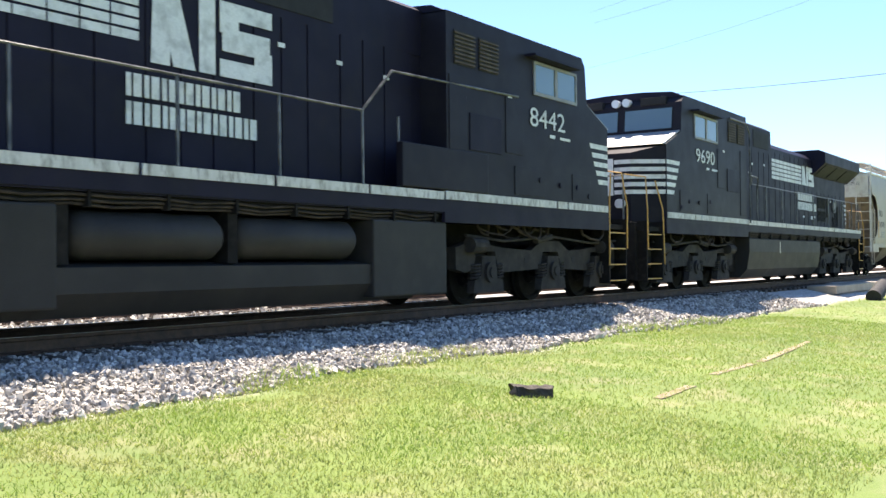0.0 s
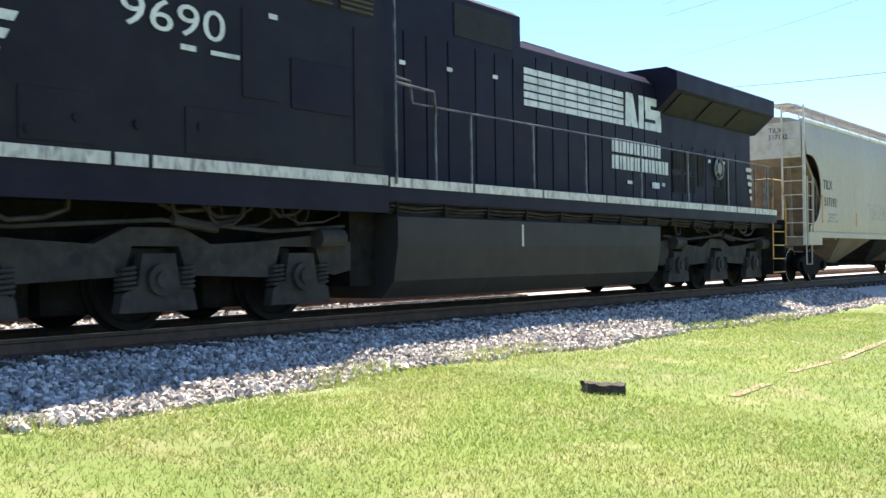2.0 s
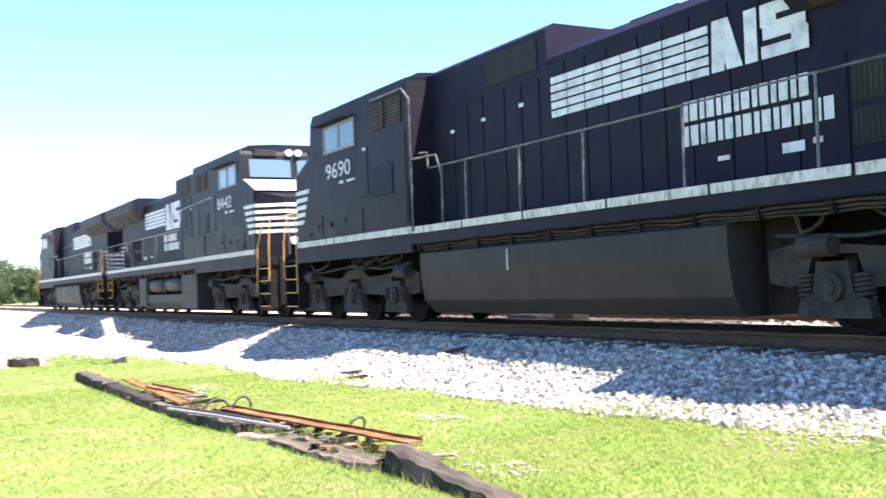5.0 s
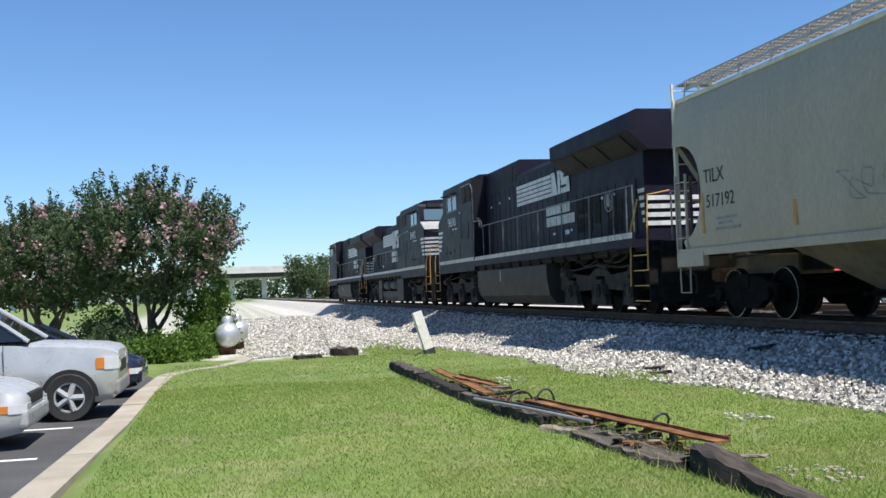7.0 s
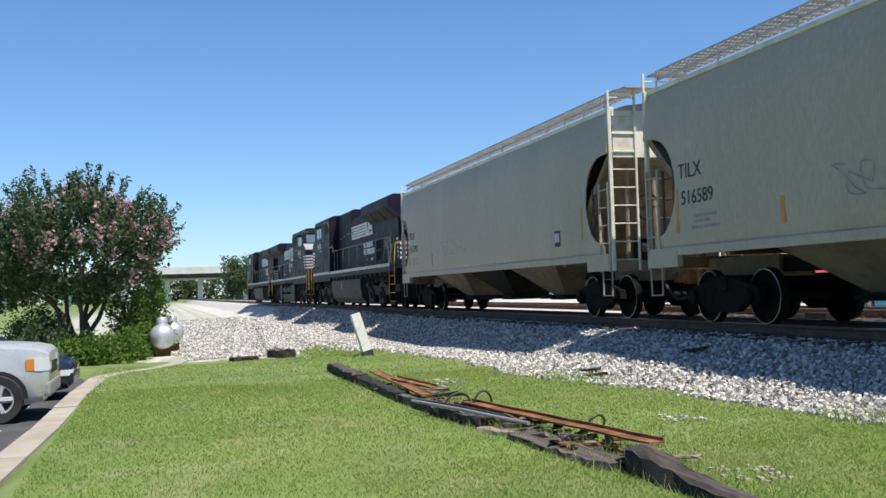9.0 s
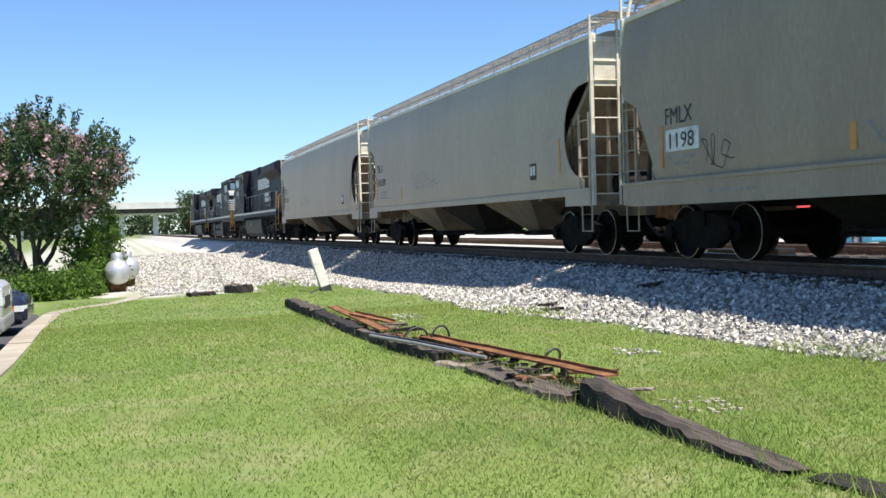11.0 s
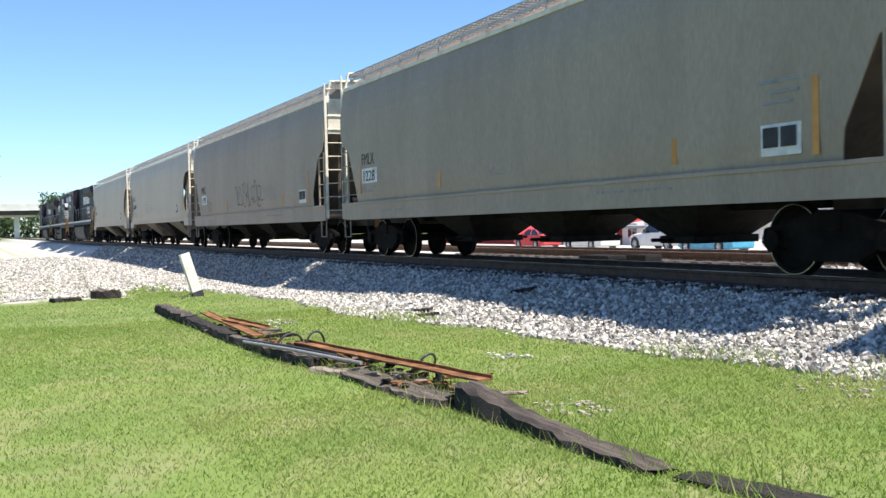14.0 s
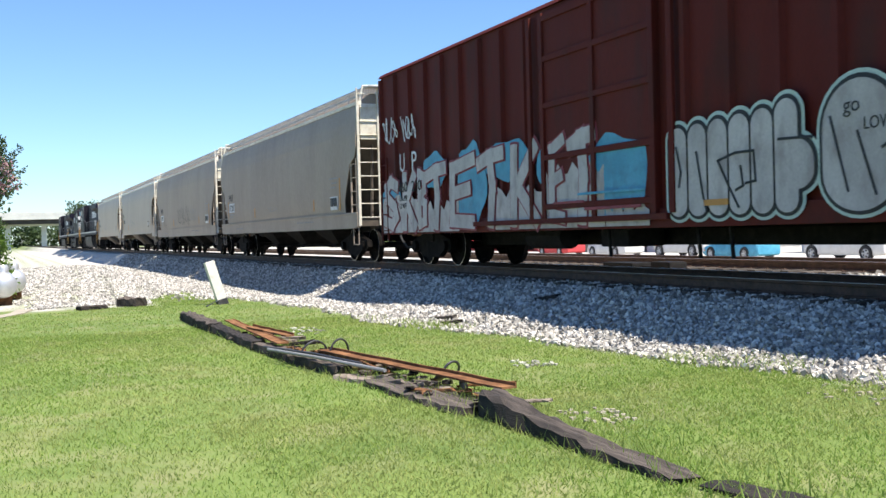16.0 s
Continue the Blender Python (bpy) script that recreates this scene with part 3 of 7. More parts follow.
def ellipse_bite(x_end, way, depth, z0, z1, n=12):
    """The curve by which a hopper's side is cut back at its end, from low to high."""
    pts = []
    for k in range(n + 1):
        a = -math.pi / 2 + math.pi * k / n
        pts.append((x_end - way * depth * math.cos(a) ** 0.7, (z0 + z1) / 2 + (z1 - z0) / 2 * math.sin(a)))
    return pts


def side_y(z):
    """Outward bow of a hopper's side sheet."""
    return -1.55 + 0.05 * max(0, (1.9 - z) / 0.6) ** 2 + 0.13 * max(0, (z - 3.3) / 0.95) ** 2


def hopper_side(bm, outline, sign):
    """A side sheet cut from its (x, z) outline in level strips, so that it can bow."""
    zs = sorted({round(z, 3) for _, z in outline} | {1.6, 1.9, 2.3, 2.7, 3.1, 3.5, 3.8, 4.0, 4.15})
    n = len(outline)

    def span(z):
        xs = []
        for k in range(n):
            (xa, za), (xb, zb) = outline[k], outline[(k + 1) % n]
            if min(za, zb) - 1e-6 <= z <= max(za, zb) + 1e-6:
                xs += [xa, xb] if abs(za - zb) < 1e-6 else [xa + (xb - xa) * (z - za) / (zb - za)]
        return min(xs), max(xs)

    rows = []
    for z in zs:
        a, b = span(z)
        y = side_y(z)
        rows.append([bm.verts.new((x, -sign * yy, z)) for x, yy in ((a, y), (b, y), (b, y + 0.02), (a, y + 0.02))])
    for r, s in zip(rows, rows[1:]):
        for k in range(4):
            bm.faces.new((r[k], r[(k + 1) % 4], s[(k + 1) % 4], s[k]))
    bm.faces.new(rows[0])
    bm.faces.new(rows[-1][::-1])


def hopper(name, length, style, label, marks, group="grey covered hoppers"):
    """A covered grain hopper. style 0: rounded end cuts, shallow sill; 1: angled end cuts, deep sill."""
    car = thing(name, label, "hopper car", group)
    h = length / 2
    paint = HOPGREY if style == 0 else HOPGREY2
    z_sill = 1.33 if style == 0 else 1.36
    if style == 0:
        cut_r = ellipse_bite(h, 1, 1.15, 1.5, 3.38)
        cut_l = [(-x, z) for x, z in cut_r][::-1]
        outline = [(-h + 0.35, z_sill), (h - 0.35, z_sill), (h - 0.3, 1.5)] + cut_r[1:] + [(h, 4.25), (-h, 4.25)] + cut_l[:-1] + [(-h + 0.3, 1.5)]
    else:
        cut_r = [(h - 1.1, z_sill), (h - 1.05, 1.7), (h - 0.55, 2.66), (h - 0.12, 2.85), (h, 3.1)]
        outline = cut_r + [(h, 4.25), (-h, 4.25)] + [(-x, z) for x, z in cut_r][::-1]
    for s, nm in ((1, "side_sheet"), (-1, "side_sheet")):
        bm = bmesh.new()
        hopper_side(bm, outline, s)
        part(nm, bm, paint, car, "grey painted side with streaks of dirt")
        # top chord, painted pale for its sunlit edge
        bm = bmesh.new()
        box(bm, -h, h, s * 1.40 - 0.05, s * 1.40 + 0.05, 4.235, 4.32, 0.012)
        part("top_chord", bm, LITCREAM, car, "top rail, its sunlit edge painted pale")
        # side sill
        bm = bmesh.new()
        if style == 0:
            box(bm, -h + 0.1, h - 0.1, s * 1.5 - 0.05, s * 1.5 + 0.05, 1.2, 1.345, 0.01)
            for e in (-1, 1):
                box(bm, e * (h - 0.6) - 0.55, e * (h - 0.6) + 0.55, s * 1.5 - 0.06, s * 1.5 + 0.06, 1.0, 1.28, 0.01)
        else:
            prism(bm, [(-h, 0.97), (-h + 0.4, 0.93), (h - 0.4, 0.93), (h, 0.97), (h, 1.3), (-h, 1.3)], s * 1.5 - 0.05, s * 1.5 + 0.05, "y")
            box(bm, -h, h, s * 1.5 - 0.07, s * 1.5 + 0.07, 1.3, 1.36, 0.01)
        part("side_sill", bm, paint, car, "grey side sill")
    # roof: two slopes, hatches, running board
    bm = bmesh.new()
    top = 0.0 if style == 0 else 0.16
    prism(bm, [(-1.42, 4.25), (1.42, 4.25), (1.1, 4.36 + top), (0.5, 4.43 + top), (-0.5, 4.43 + top), (-1.1, 4.36 + top)], -h + 0.02, h - 0.02, "x")
    part("roof", bm, paint, car)
    bm = bmesh.new()
    k = -h + 1.4
    while k < h - 1:
        box(bm, k, k + 1.1, -0.3, 0.3, 4.42 + top, 4.53 + top, 0.04)
        rod(bm, (k + 0.2, -0.42, 4.5), (k + 0.2, 0.42, 4.5), 0.025, 6)
        k += 1.55
    part("roof_hatches", bm, LITCREAM, car, "row of closed loading hatches")
    for s in (-1, 1):
        bm = bmesh.new()
        y0 = s * 0.95
        for j in range(9):
            box(bm, -h + 0.1, h - 0.1, y0 - 0.3 + j * 0.075 - 0.008, y0 - 0.3 + j * 0.075 + 0.008, 4.67, 4.705)
        x = -h + 0.1
        while x < h - 0.1:
            box(bm, x, x + 0.025, y0 - 0.3, y0 + 0.3, 4.665, 4.7)
            x += 0.22
        for e in (-1, 1):
            box(bm, e * h - 0.03 - 0.05 * e, e * h + 0.03 - 0.05 * e, y0 - 0.3, y0 + 0.3, 4.66, 4.71)
        part("running_board", bm, ROOFGREY, car, "open steel grating walkway")
        x = -h + 0.15
        while x < h:
            bm = bmesh.new()
            pipe(bm, [(x, s * 1.32, 4.3), (x, s * 1.27, 4.67), (x, s * 0.7, 4.67)], 0.018, 5)
            part("walkway_bracket", bm, ROOFGREY, car)
            x += 1.1
        bm = bmesh.new()
        box(bm, -h + 0.1, h - 0.1, s * 1.26 - 0.01, s * 1.26 + 0.01, 4.5, 4.55)
        part("walkway_stringer", bm, ROOFGREY, car)
    # ends
    for e in (-1, 1):
        x = e * h
        bm = bmesh.new()
        box(bm, min(x, x - e * 0.03), max(x, x - e * 0.03), -1.4, 1.4, 3.3, 4.25)
        part("end_panel", bm, LITCREAM, car, "upper end panel, sunlight painted into its cream")
        bm = bmesh.new()
        prism(bm, [(x - e * 0.02, 3.32), (x - e * 2.6, 1.15), (x - e * 2.75, 1.15), (x - e * 0.1, 3.42)], -1.46, 1.46, "y")
        part("slope_sheet", bm, ENDTAN if style == 0 else ENDBROWN, car, "rust-stained sloping end sheet")
        bm = bmesh.new()
        box(bm, min(x - e * 2.4, x), max(x - e * 2.4, x), -0.35, 0.35, 0.78, 1.15, 0.02)
        box(bm, min(x, x - e * 0.12), max(x, x - e * 0.12), -1.5, 1.5, 0.98, 1.2, 0.01)
        for yy in (-1.1, -0.45, 0.45, 1.1):
            rod(bm, (x - e * 0.1, yy, 1.15), (x - e * 0.25, yy * 0.9, 3.3), 0.045, 6)
        part("end_frame", bm, ENDTAN if style == 0 else ENDBROWN, car, "rusty end sill and posts")
        for s in (-1, 1):
            # tall ladder across the end in the sunlit tone, low ladder on the side, stirrup step
            ladder(car, x + e * 0.02, s * 1.2, 1.0, 4.66, 0.58, "y", LITCREAM, 10)
            ladder(car, x - e * 0.26, s * 1.53, 0.98, 2.8, 0.44, "x", paint, 5)
            bm = bmesh.new()
            pipe(bm, [(x - e * 0.04, s * 1.5, 1.0), (x - e * 0.05, s * 1.5, 0.5), (x - e * 0.47, s * 1.5, 0.5), (x - e * 0.48, s * 1.5, 1.0)], 0.016, 6)
            part("stirrup_step", bm, paint, car, "bent stirrup step")
            bm = bmesh.new()
            box(bm, x - 0.035, x + 0.035, s * 1.47 - 0.035, s * 1.47 + 0.035, 1.0, 4.3, 0.008)
            part("corner_post", bm, LITCREAM, car, "corner post, painted pale for the sun on it")
            if style == 0:
                ladder(car, x - e * 0.75, s * 1.46, 1.2, 2.75, 0.4, "x", RUSTY, 4)
        bm = bmesh.new()
        box(bm, min(x, x + e * 0.34), max(x, x + e * 0.34), -1.25, 1.25, 4.66, 4.69)
        part("end_platform", bm, ROOFGREY, car, "steel grating platform over the end")
        if style == 1:
            bm = bmesh.new()
            pipe(bm, [(x - e * 0.03, -1.42, 4.2), (x - e * 0.03, -1.3, 4.72), (x - e * 0.03, -0.6, 4.74), (x - e * 0.03, 0.6, 4.74), (x - e * 0.03, 1.3, 4.72), (x - e * 0.03, 1.42, 4.2)], 0.035, 7)
            part("end_railing", bm, LITCREAM, car)
        coupler(car, x - e * 0.1, e)
        freight_truck(car, e * (h - 1.75))
        if e > 0:
            bm = bmesh.new()
            pipe(bm, [(x - 0.15, -0.6 + 0.27 * math.cos(j * math.pi / 10), 2.3 + 0.27 * math.sin(j * math.pi / 10)) for j in range(21)], 0.02, 6)
            for j in range(4):
                rod(bm, (x - 0.15, -0.6, 2.3), (x - 0.15, -0.6 + 0.26 * math.cos(j * 1.57), 2.3 + 0.26 * math.sin(j * 1.57)), 0.015, 5)
            part("brake_wheel", bm, GRIME, car, "hand brake wheel")
            bm = bmesh.new()
            rod(bm, (x - 0.9, -0.5, 1.45), (x - 0.9, 0.5, 1.45), 0.24, 12)
            part("air_reservoir", bm, GRIME, car, "dark round air reservoir")
    # discharge bays below the sill
    n = 3
    pitch = (length - 6.8) / n
    for k in range(n):
        c = -h + 3.4 + pitch * (k + 0.5)
        bm = bmesh.new()
        wide, z1 = pitch / 2 - (0.03 if style == 0 else 0.3), z_sill + 0.05
        z0 = 0.48
        top = [(c - wide, -1.43, z1), (c + wide, -1.43, z1), (c + wide, 1.43, z1), (c - wide, 1.43, z1)]
        low = [(c - 0.34, -0.5, z0), (c + 0.34, -0.5, z0), (c + 0.34, 0.5, z0), (c - 0.34, 0.5, z0)]
        a, b = [bm.verts.new(p) for p in top], [bm.verts.new(p) for p in low]
        for i in range(4):
            bm.faces.new((a[i], a[(i + 1) % 4], b[(i + 1) % 4], b[i]))
        bm.faces.new(a)
        bm.faces.new(b)
        bay = part("discharge_bay", bm, BAYTAN if style == 0 and k % 2 == 0 else GRIME, car, "funnel-shaped discharge bay, dirty")
        bm = bmesh.new()
        box(bm, c - 0.42, c + 0.42, -0.62, 0.62, 0.38, 0.5, 0.02)
        rod(bm, (c - 0.1, -1.0, 0.44), (c - 0.1, 1.0, 0.44), 0.03, 6)
        part("outlet_gate", bm, GRIME, bay, "steel outlet gate")
    bm = bmesh.new()
    box(bm, -h + 0.2, h - 0.2, -0.28, 0.28, 0.85, 1.1)
    part("centre_sill", bm, GRIME, car)
    marks(car, h)
    return car


def bars(parent, spots, material, name="marking", y=-1.556, label=""):
    """Plain flat bars for writing that is too small to read."""
    for x0, x1, z0, z1 in spots:
        bm = bmesh.new()
        yy = side_y((z0 + z1) / 2) - 0.006 if y is None else y
        box(bm, x0, x1, yy - 0.002, yy + 0.004, z0, z1)
        part(name, bm, material, parent, label)


def scribble(parent, x0, z0, x1, z1, turns, seed, material, r=0.012, y=None):
    """Loose sprayed handwriting-like loops that spell nothing."""
    rng = random.Random(seed)
    pts = []
    wide = (x1 - x0) / turns
    for j in range(turns):
        tall, fat, lean, ph = rng.uniform(0.5, 1.0), rng.uniform(0.35, 0.95), rng.uniform(-0.3, 0.4), rng.uniform(-0.8, 0.8)
        for k in range(14):
            a = ph + k * 2 * math.pi * rng.choice((1, 1, 1.02)) / 14
            z = (z0 + z1) / 2 + (z1 - z0) / 2 * tall * math.sin(a + 0.4 * math.sin(2 * a + j))
            x = x0 + wide * (j + k / 14) + fat * wide * 0.7 * math.cos(a * (1 if j % 3 else 1.5)) + lean * (z - z0) * 0.5
            pts.append((x, (side_y(z) if y is None else y) - 0.004, z))
    bm = bmesh.new()
    for p, q in zip(pts, pts[1:]):
        a, b = Vector(p), Vector(q)
        d = (b - a).normalized().cross(Vector((0, 1, 0))) * r
        off = Vector((0, 0.004, 0))
        v = [bm.verts.new(c) for c in (a - d, a + d, b + d, b - d)]
        bm.faces.new(v)
    part("graffiti", bm, material, parent, "thin dark spray-paint scrawl")


def marks_a(number):
    def put(car, h):
        for text, z in (("TILX", 3.98), (number, 3.8)):
            end = lettering("end_mark", text, 0, -0.004, z, 0.36 if len(text) < 5 else 0.5, 0.13, BLACKINK, car, "small black stencilled marking")
            end.matrix_basis = pose(-h, -0.55, 0, 0, 0, -90)
        lettering("reporting_mark", "TILX", -h + 1.3, -1.556, 2.52, 0.78, 0.25, BLACKINK, car, "black stencilled letters")
        lettering("car_number", number, -h + 1.38, -1.556, 2.06, 1.05, 0.24, BLACKINK, car, "black stencilled number")
        bars(car, [(-h + 1.75, -h + 2.5, 1.82, 1.87), (-h + 1.8, -h + 2.3, 1.73, 1.78), (-h + 1.7, -h + 2.6, 1.63, 1.68)], FADEDINK, y=None)
        bars(car, [(-h + 1.16, -h + 1.26, 1.6, 2.35), (-h + 4.3, -h + 4.4, 1.55, 1.95), (h - 1.42, h - 1.34, 1.7, 2.4)], ORANGE, "stripe", y=None, label="faded orange reflector stripe")
        bars(car, [(h - 2.95, h - 2.62, 1.62, 1.98)], BLACKINK, "data_plate", y=None, label="dark data panel")
        bars(car, [(h - 2.91, h - 2.81, 1.72, 1.92), (h - 2.76, h - 2.66, 1.72, 1.92)], WHITE, "data_plate_mark", y=-1.563)
        scribble(car, -h + 5.6, 1.75, -h + 8.2, 2.3, 5, 5, FADEDINK)
    return put


def marks_b(number, tag):
    def put(car, h):
        lettering("reporting_mark", "FMLX", -h + 1.55, -1.556, 2.25, 0.82, 0.27, BLACKINK, car, "black stencilled letters")
        bars(car, [(-h + 1.55, -h + 2.55, 1.8, 2.16)], WHITE, "number_panel", y=None, label="white painted number panel")
        lettering("car_number", number, -h + 1.68, -1.565, 1.85, 0.74, 0.25, BLACKINK, car, "black stencilled number")
        bars(car, [(-h + 1.6, -h + 2.4, 1.68, 1.73), (-h + 1.7, -h + 2.2, 1.58, 1.62), (h - 2.4, h - 1.6, 2.35, 2.39), (h - 2.2, h - 1.7, 2.22, 2.26), (h - 2.3, h - 1.8, 2.1, 2.13)], FADEDINK, y=None)
        bars(car, [(-h + 1.38, -h + 1.46, 1.55, 2.25), (-h + 6.0, -h + 6.12, 1.5, 1.85), (h - 4.1, h - 4.0, 1.5, 1.85), (h - 1.5, h - 1.4, 1.45, 2.35)], ORANGE, "stripe", y=None, label="faded orange reflector stripe")
        bars(car, [(h - 2.35, h - 1.68, 1.48, 1.86)], WHITE, "data_plate", y=None, label="white framed data panel")
        bars(car, [(h - 2.3, h - 2.05, 1.58, 1.82), (h - 2.0, h - 1.75, 1.58, 1.82)], BLACKINK, "data_plate_mark", y=-1.566)
        bars(car, [(-h + 2.8 + 0.16 * k, -h + 2.9 + 0.16 * k, 1.1, 1.14) for k in range(8)] + [(h - 6 + 0.16 * k, h - 5.9 + 0.16 * k, 1.16, 1.2) for k in range(12)], FADEDINK, y=-1.553)
        if tag:
            scribble(car, -h + 7.4, 1.5, -h + 11.2, 2.4, 8, 11, BLACKINK, 0.015)
            scribble(car, -h + 2.6, 1.45, -h + 3.4, 2.0, 3, 12, BLACKINK, 0.009)
            scribble(car, -h + 11.4, 1.6, -h + 13.0, 2.3, 5, 13, FADEDINK, 0.014)
            scribble(car, -h + 6.3, 1.5, -h + 7.2, 1.9, 3, 16, FADEDINK, 0.012)
        else:
            scribble(car, -h + 8.2, 1.6, -h + 9.4, 1.85, 4, 14, FADEDINK, 0.008)
    return put


def boxcar():
    length = 18.6
    h = length / 2
    car = thing("boxcar", "brown-red ribbed boxcar with silver and blue graffiti on its lower side", "boxcar")
    bm = bmesh.new()
    box(bm, -h, h, -1.5, 1.5, 0.95, 4.62, 0.03)
    part("body", bm, BOXRED, car)
    bm = bmesh.new()
    prism(bm, [(-1.56, 4.6), (1.56, 4.6), (1.5, 4.68), (0, 4.8), (-1.5, 4.68)], -h - 0.02, h + 0.02, "x")
    part("roof", bm, BOXRED, car)
    for s in (-1, 1):
        bm = bmesh.new()
        box(bm, -h, h, s * 1.53 - 0.035, s * 1.53 + 0.035, 0.74, 1.02, 0.01)
        part("side_sill", bm, BOXRED, car)
        door0, door1 = -h + 8.3, -h + 11.65
        x = -h + 0.06
        while x < h:
            if not (door0 - 0.3 < x < door1 + 0.3):
                bm = bmesh.new()
                prism(bm, [(x - 0.09, s * 1.5), (x - 0.05, s * 1.575), (x + 0.05, s * 1.575), (x + 0.09, s * 1.5)], 1.0, 4.55, "z")
                part("rib", bm, BOXRED, car)
            x += 0.94
        bm = bmesh.new()
        box(bm, door0, door1, s * 1.53 - 0.06, s * 1.53 + 0.06, 1.0, 4.5, 0.015)
        door = part("sliding_door", bm, BOXRED, car, "closed brown sliding door")
        for x in (door0 + 0.05, (door0 + door1) / 2, door1 - 0.05, door1 + 0.4, door0 - 0.4):
            bm = bmesh.new()
            box(bm, x - 0.06, x + 0.06, s * 1.6 - 0.03, s * 1.6 + 0.03, 0.95, 4.5, 0.01)
            part("door_bar", bm, BOXRED, door, "upright locking bar")
        for z in (1.15, 2.0, 2.9, 3.7, 4.4):
            bm = bmesh.new()
            box(bm, door0, door1, s * 1.6 - 0.025, s * 1.6 + 0.025, z - 0.05, z + 0.05, 0.01)
            part("door_stiffener", bm, BOXRED, door)
        bm = bmesh.new()
        box(bm, door0 - 2.8, door1 + 0.3, s * 1.6 - 0.05, s * 1.6 + 0.05, 0.86, 0.95)
        part("door_track", bm, BOXRED, car)
    for e in (-1, 1):
        coupler(car, e * h, e)
        freight_truck(car, e * (h - 1.95) if e < 0 else e * (h - 1.95))
        ladder(car, e * (h - 0.35), -1.6, 0.6, 2.6, 0.42, "x", BOXRED, 5)
        bm = bmesh.new()
        for z in (1.3, 1.9, 2.5, 3.1, 3.7, 4.2):
            box(bm, min(e * h, e * (h + 0.06)), max(e * h, e * (h + 0.06)), -1.4, 1.4, z - 0.12, z + 0.12, 0.03)
        part("end_corrugation", bm, BOXRED, car)
    bm = bmesh.new()
    box(bm, -h + 0.1, h - 0.1, -0.3, 0.3, 0.7, 0.96)
    for x in (-3.2, -1.2, 1.4, 3.0):
        box(bm, x - 0.06, x + 0.06, -1.45, 1.45, 0.72, 0.96)
    box(bm, -h + 3.2, h - 3.2, -0.35, 0.35, 0.46, 0.71)
    part("underframe", bm, GRIME, car, "black centre sill and cross members")
    bm = bmesh.new()
    rod(bm, (-2.6, -0.9, 0.62), (-1.3, -0.9, 0.62), 0.22, 14)
    part("brake_cylinder", bm, GRIME, car, "black round brake cylinder")
    bm = bmesh.new()
    box(bm, 0.2, 1.0, -1.2, -0.5, 0.45, 0.75, 0.03)
    part("brake_valve", bm, GRIME, car, "black brake valve box")
    for x in (0.6, 2.9, 3.6):
        bm = bmesh.new()
        pipe(bm, [(x, -1.3, 0.75), (x + 0.05, -1.3, 0.3)], 0.03)
        part("hanger", bm, GRIME, car)
    # sprayed pieces: tall silver block shapes edged maroon over blue, then silver lobes edged black and mint
    y = -1.582
    for k, (x0, x1, z0, z1) in enumerate(((-9.2, -7.9, 1.0, 1.95), (-6.5, -5.2, 1.7, 2.5), (-4.7, -3.3, 0.85, 2.55), (-3.3, -1.4, 1.7, 2.45), (-1.2, -0.2, 1.3, 2.5), (0.3, 2.2, 0.95, 2.2))):
        bm = bmesh.new()
        ring = [(x0 + (x1 - x0) * (0.5 + 0.5 * math.cos(a) * (1 + 0.1 * math.sin(3 * a + k))), z0 + (z1 - z0) * (0.5 + 0.5 * math.sin(a) * (1 + 0.12 * math.sin(5 * a + k)))) for a in [j * math.pi / 12 for j in range(24)]]
        prism(bm, ring, y - 0.0008 * k - 0.002 - 0.0037 * (k == 5), y, "y")
        part("graffiti_ground", bm, SPRAYBLUE, car, "blue sprayed background cloud")
    for k, (x0, x1, z1) in enumerate(((-9.1, -6.4, 1.6), (-6.4, -4.6, 1.35), (-3.2, -0.9, 1.5), (-0.95, 0.95, 1.75), (0.98, 2.15, 1.1))):
        bm = bmesh.new()
        ring = [(x0, 0.78), (x1, 0.78)] + [(x1 + (x0 - x1) * j / 12, z1 + 0.12 * math.sin(j * 1.9 + k)) for j in range(13)]
        prism(bm, ring, y - 0.009 - 0.0015 * (k > 2), y - 0.006, "y")
        part("graffiti_fill", bm, SPRAYSILVER, car, "silver sprayed lower band")
    forms = {"S": [[(0.95, 0.9), (0.5, 1.0), (0.1, 0.86), (0.15, 0.64), (0.8, 0.42), (0.95, 0.2), (0.55, 0.02), (0.0, 0.1)]],
             "K": [[(0.14, 0.0), (0.2, 1.0)], [(0.95, 1.0), (0.3, 0.5), (0.98, 0.0)]],
             "B": [[(0.1, 0.0), (0.1, 1.0), (0.8, 0.92), (0.85, 0.66), (0.15, 0.52), (0.95, 0.4), (0.9, 0.06), (0.1, 0.0)]],
             "T": [[(-0.05, 0.88), (0.5, 0.96), (1.05, 0.98)], [(0.5, 0.95), (0.62, 0.5), (0.5, 0.0)]],
             "E": [[(1.0, 1.0), (0.15, 0.9), (0.12, 0.5), (0.1, 0.04), (0.95, 0.0)], [(0.12, 0.48), (0.8, 0.54)]]}
    spans = (("S", -9.02, -7.94), ("K", -7.90, -6.81), ("B", -6.85, -6.21), ("T", -6.33, -5.18), ("E", -5.18, -3.70), ("T", -3.66, -2.48), ("K", -2.43, -1.07), ("E", -0.85, -0.2), ("T", -0.15, 0.75))
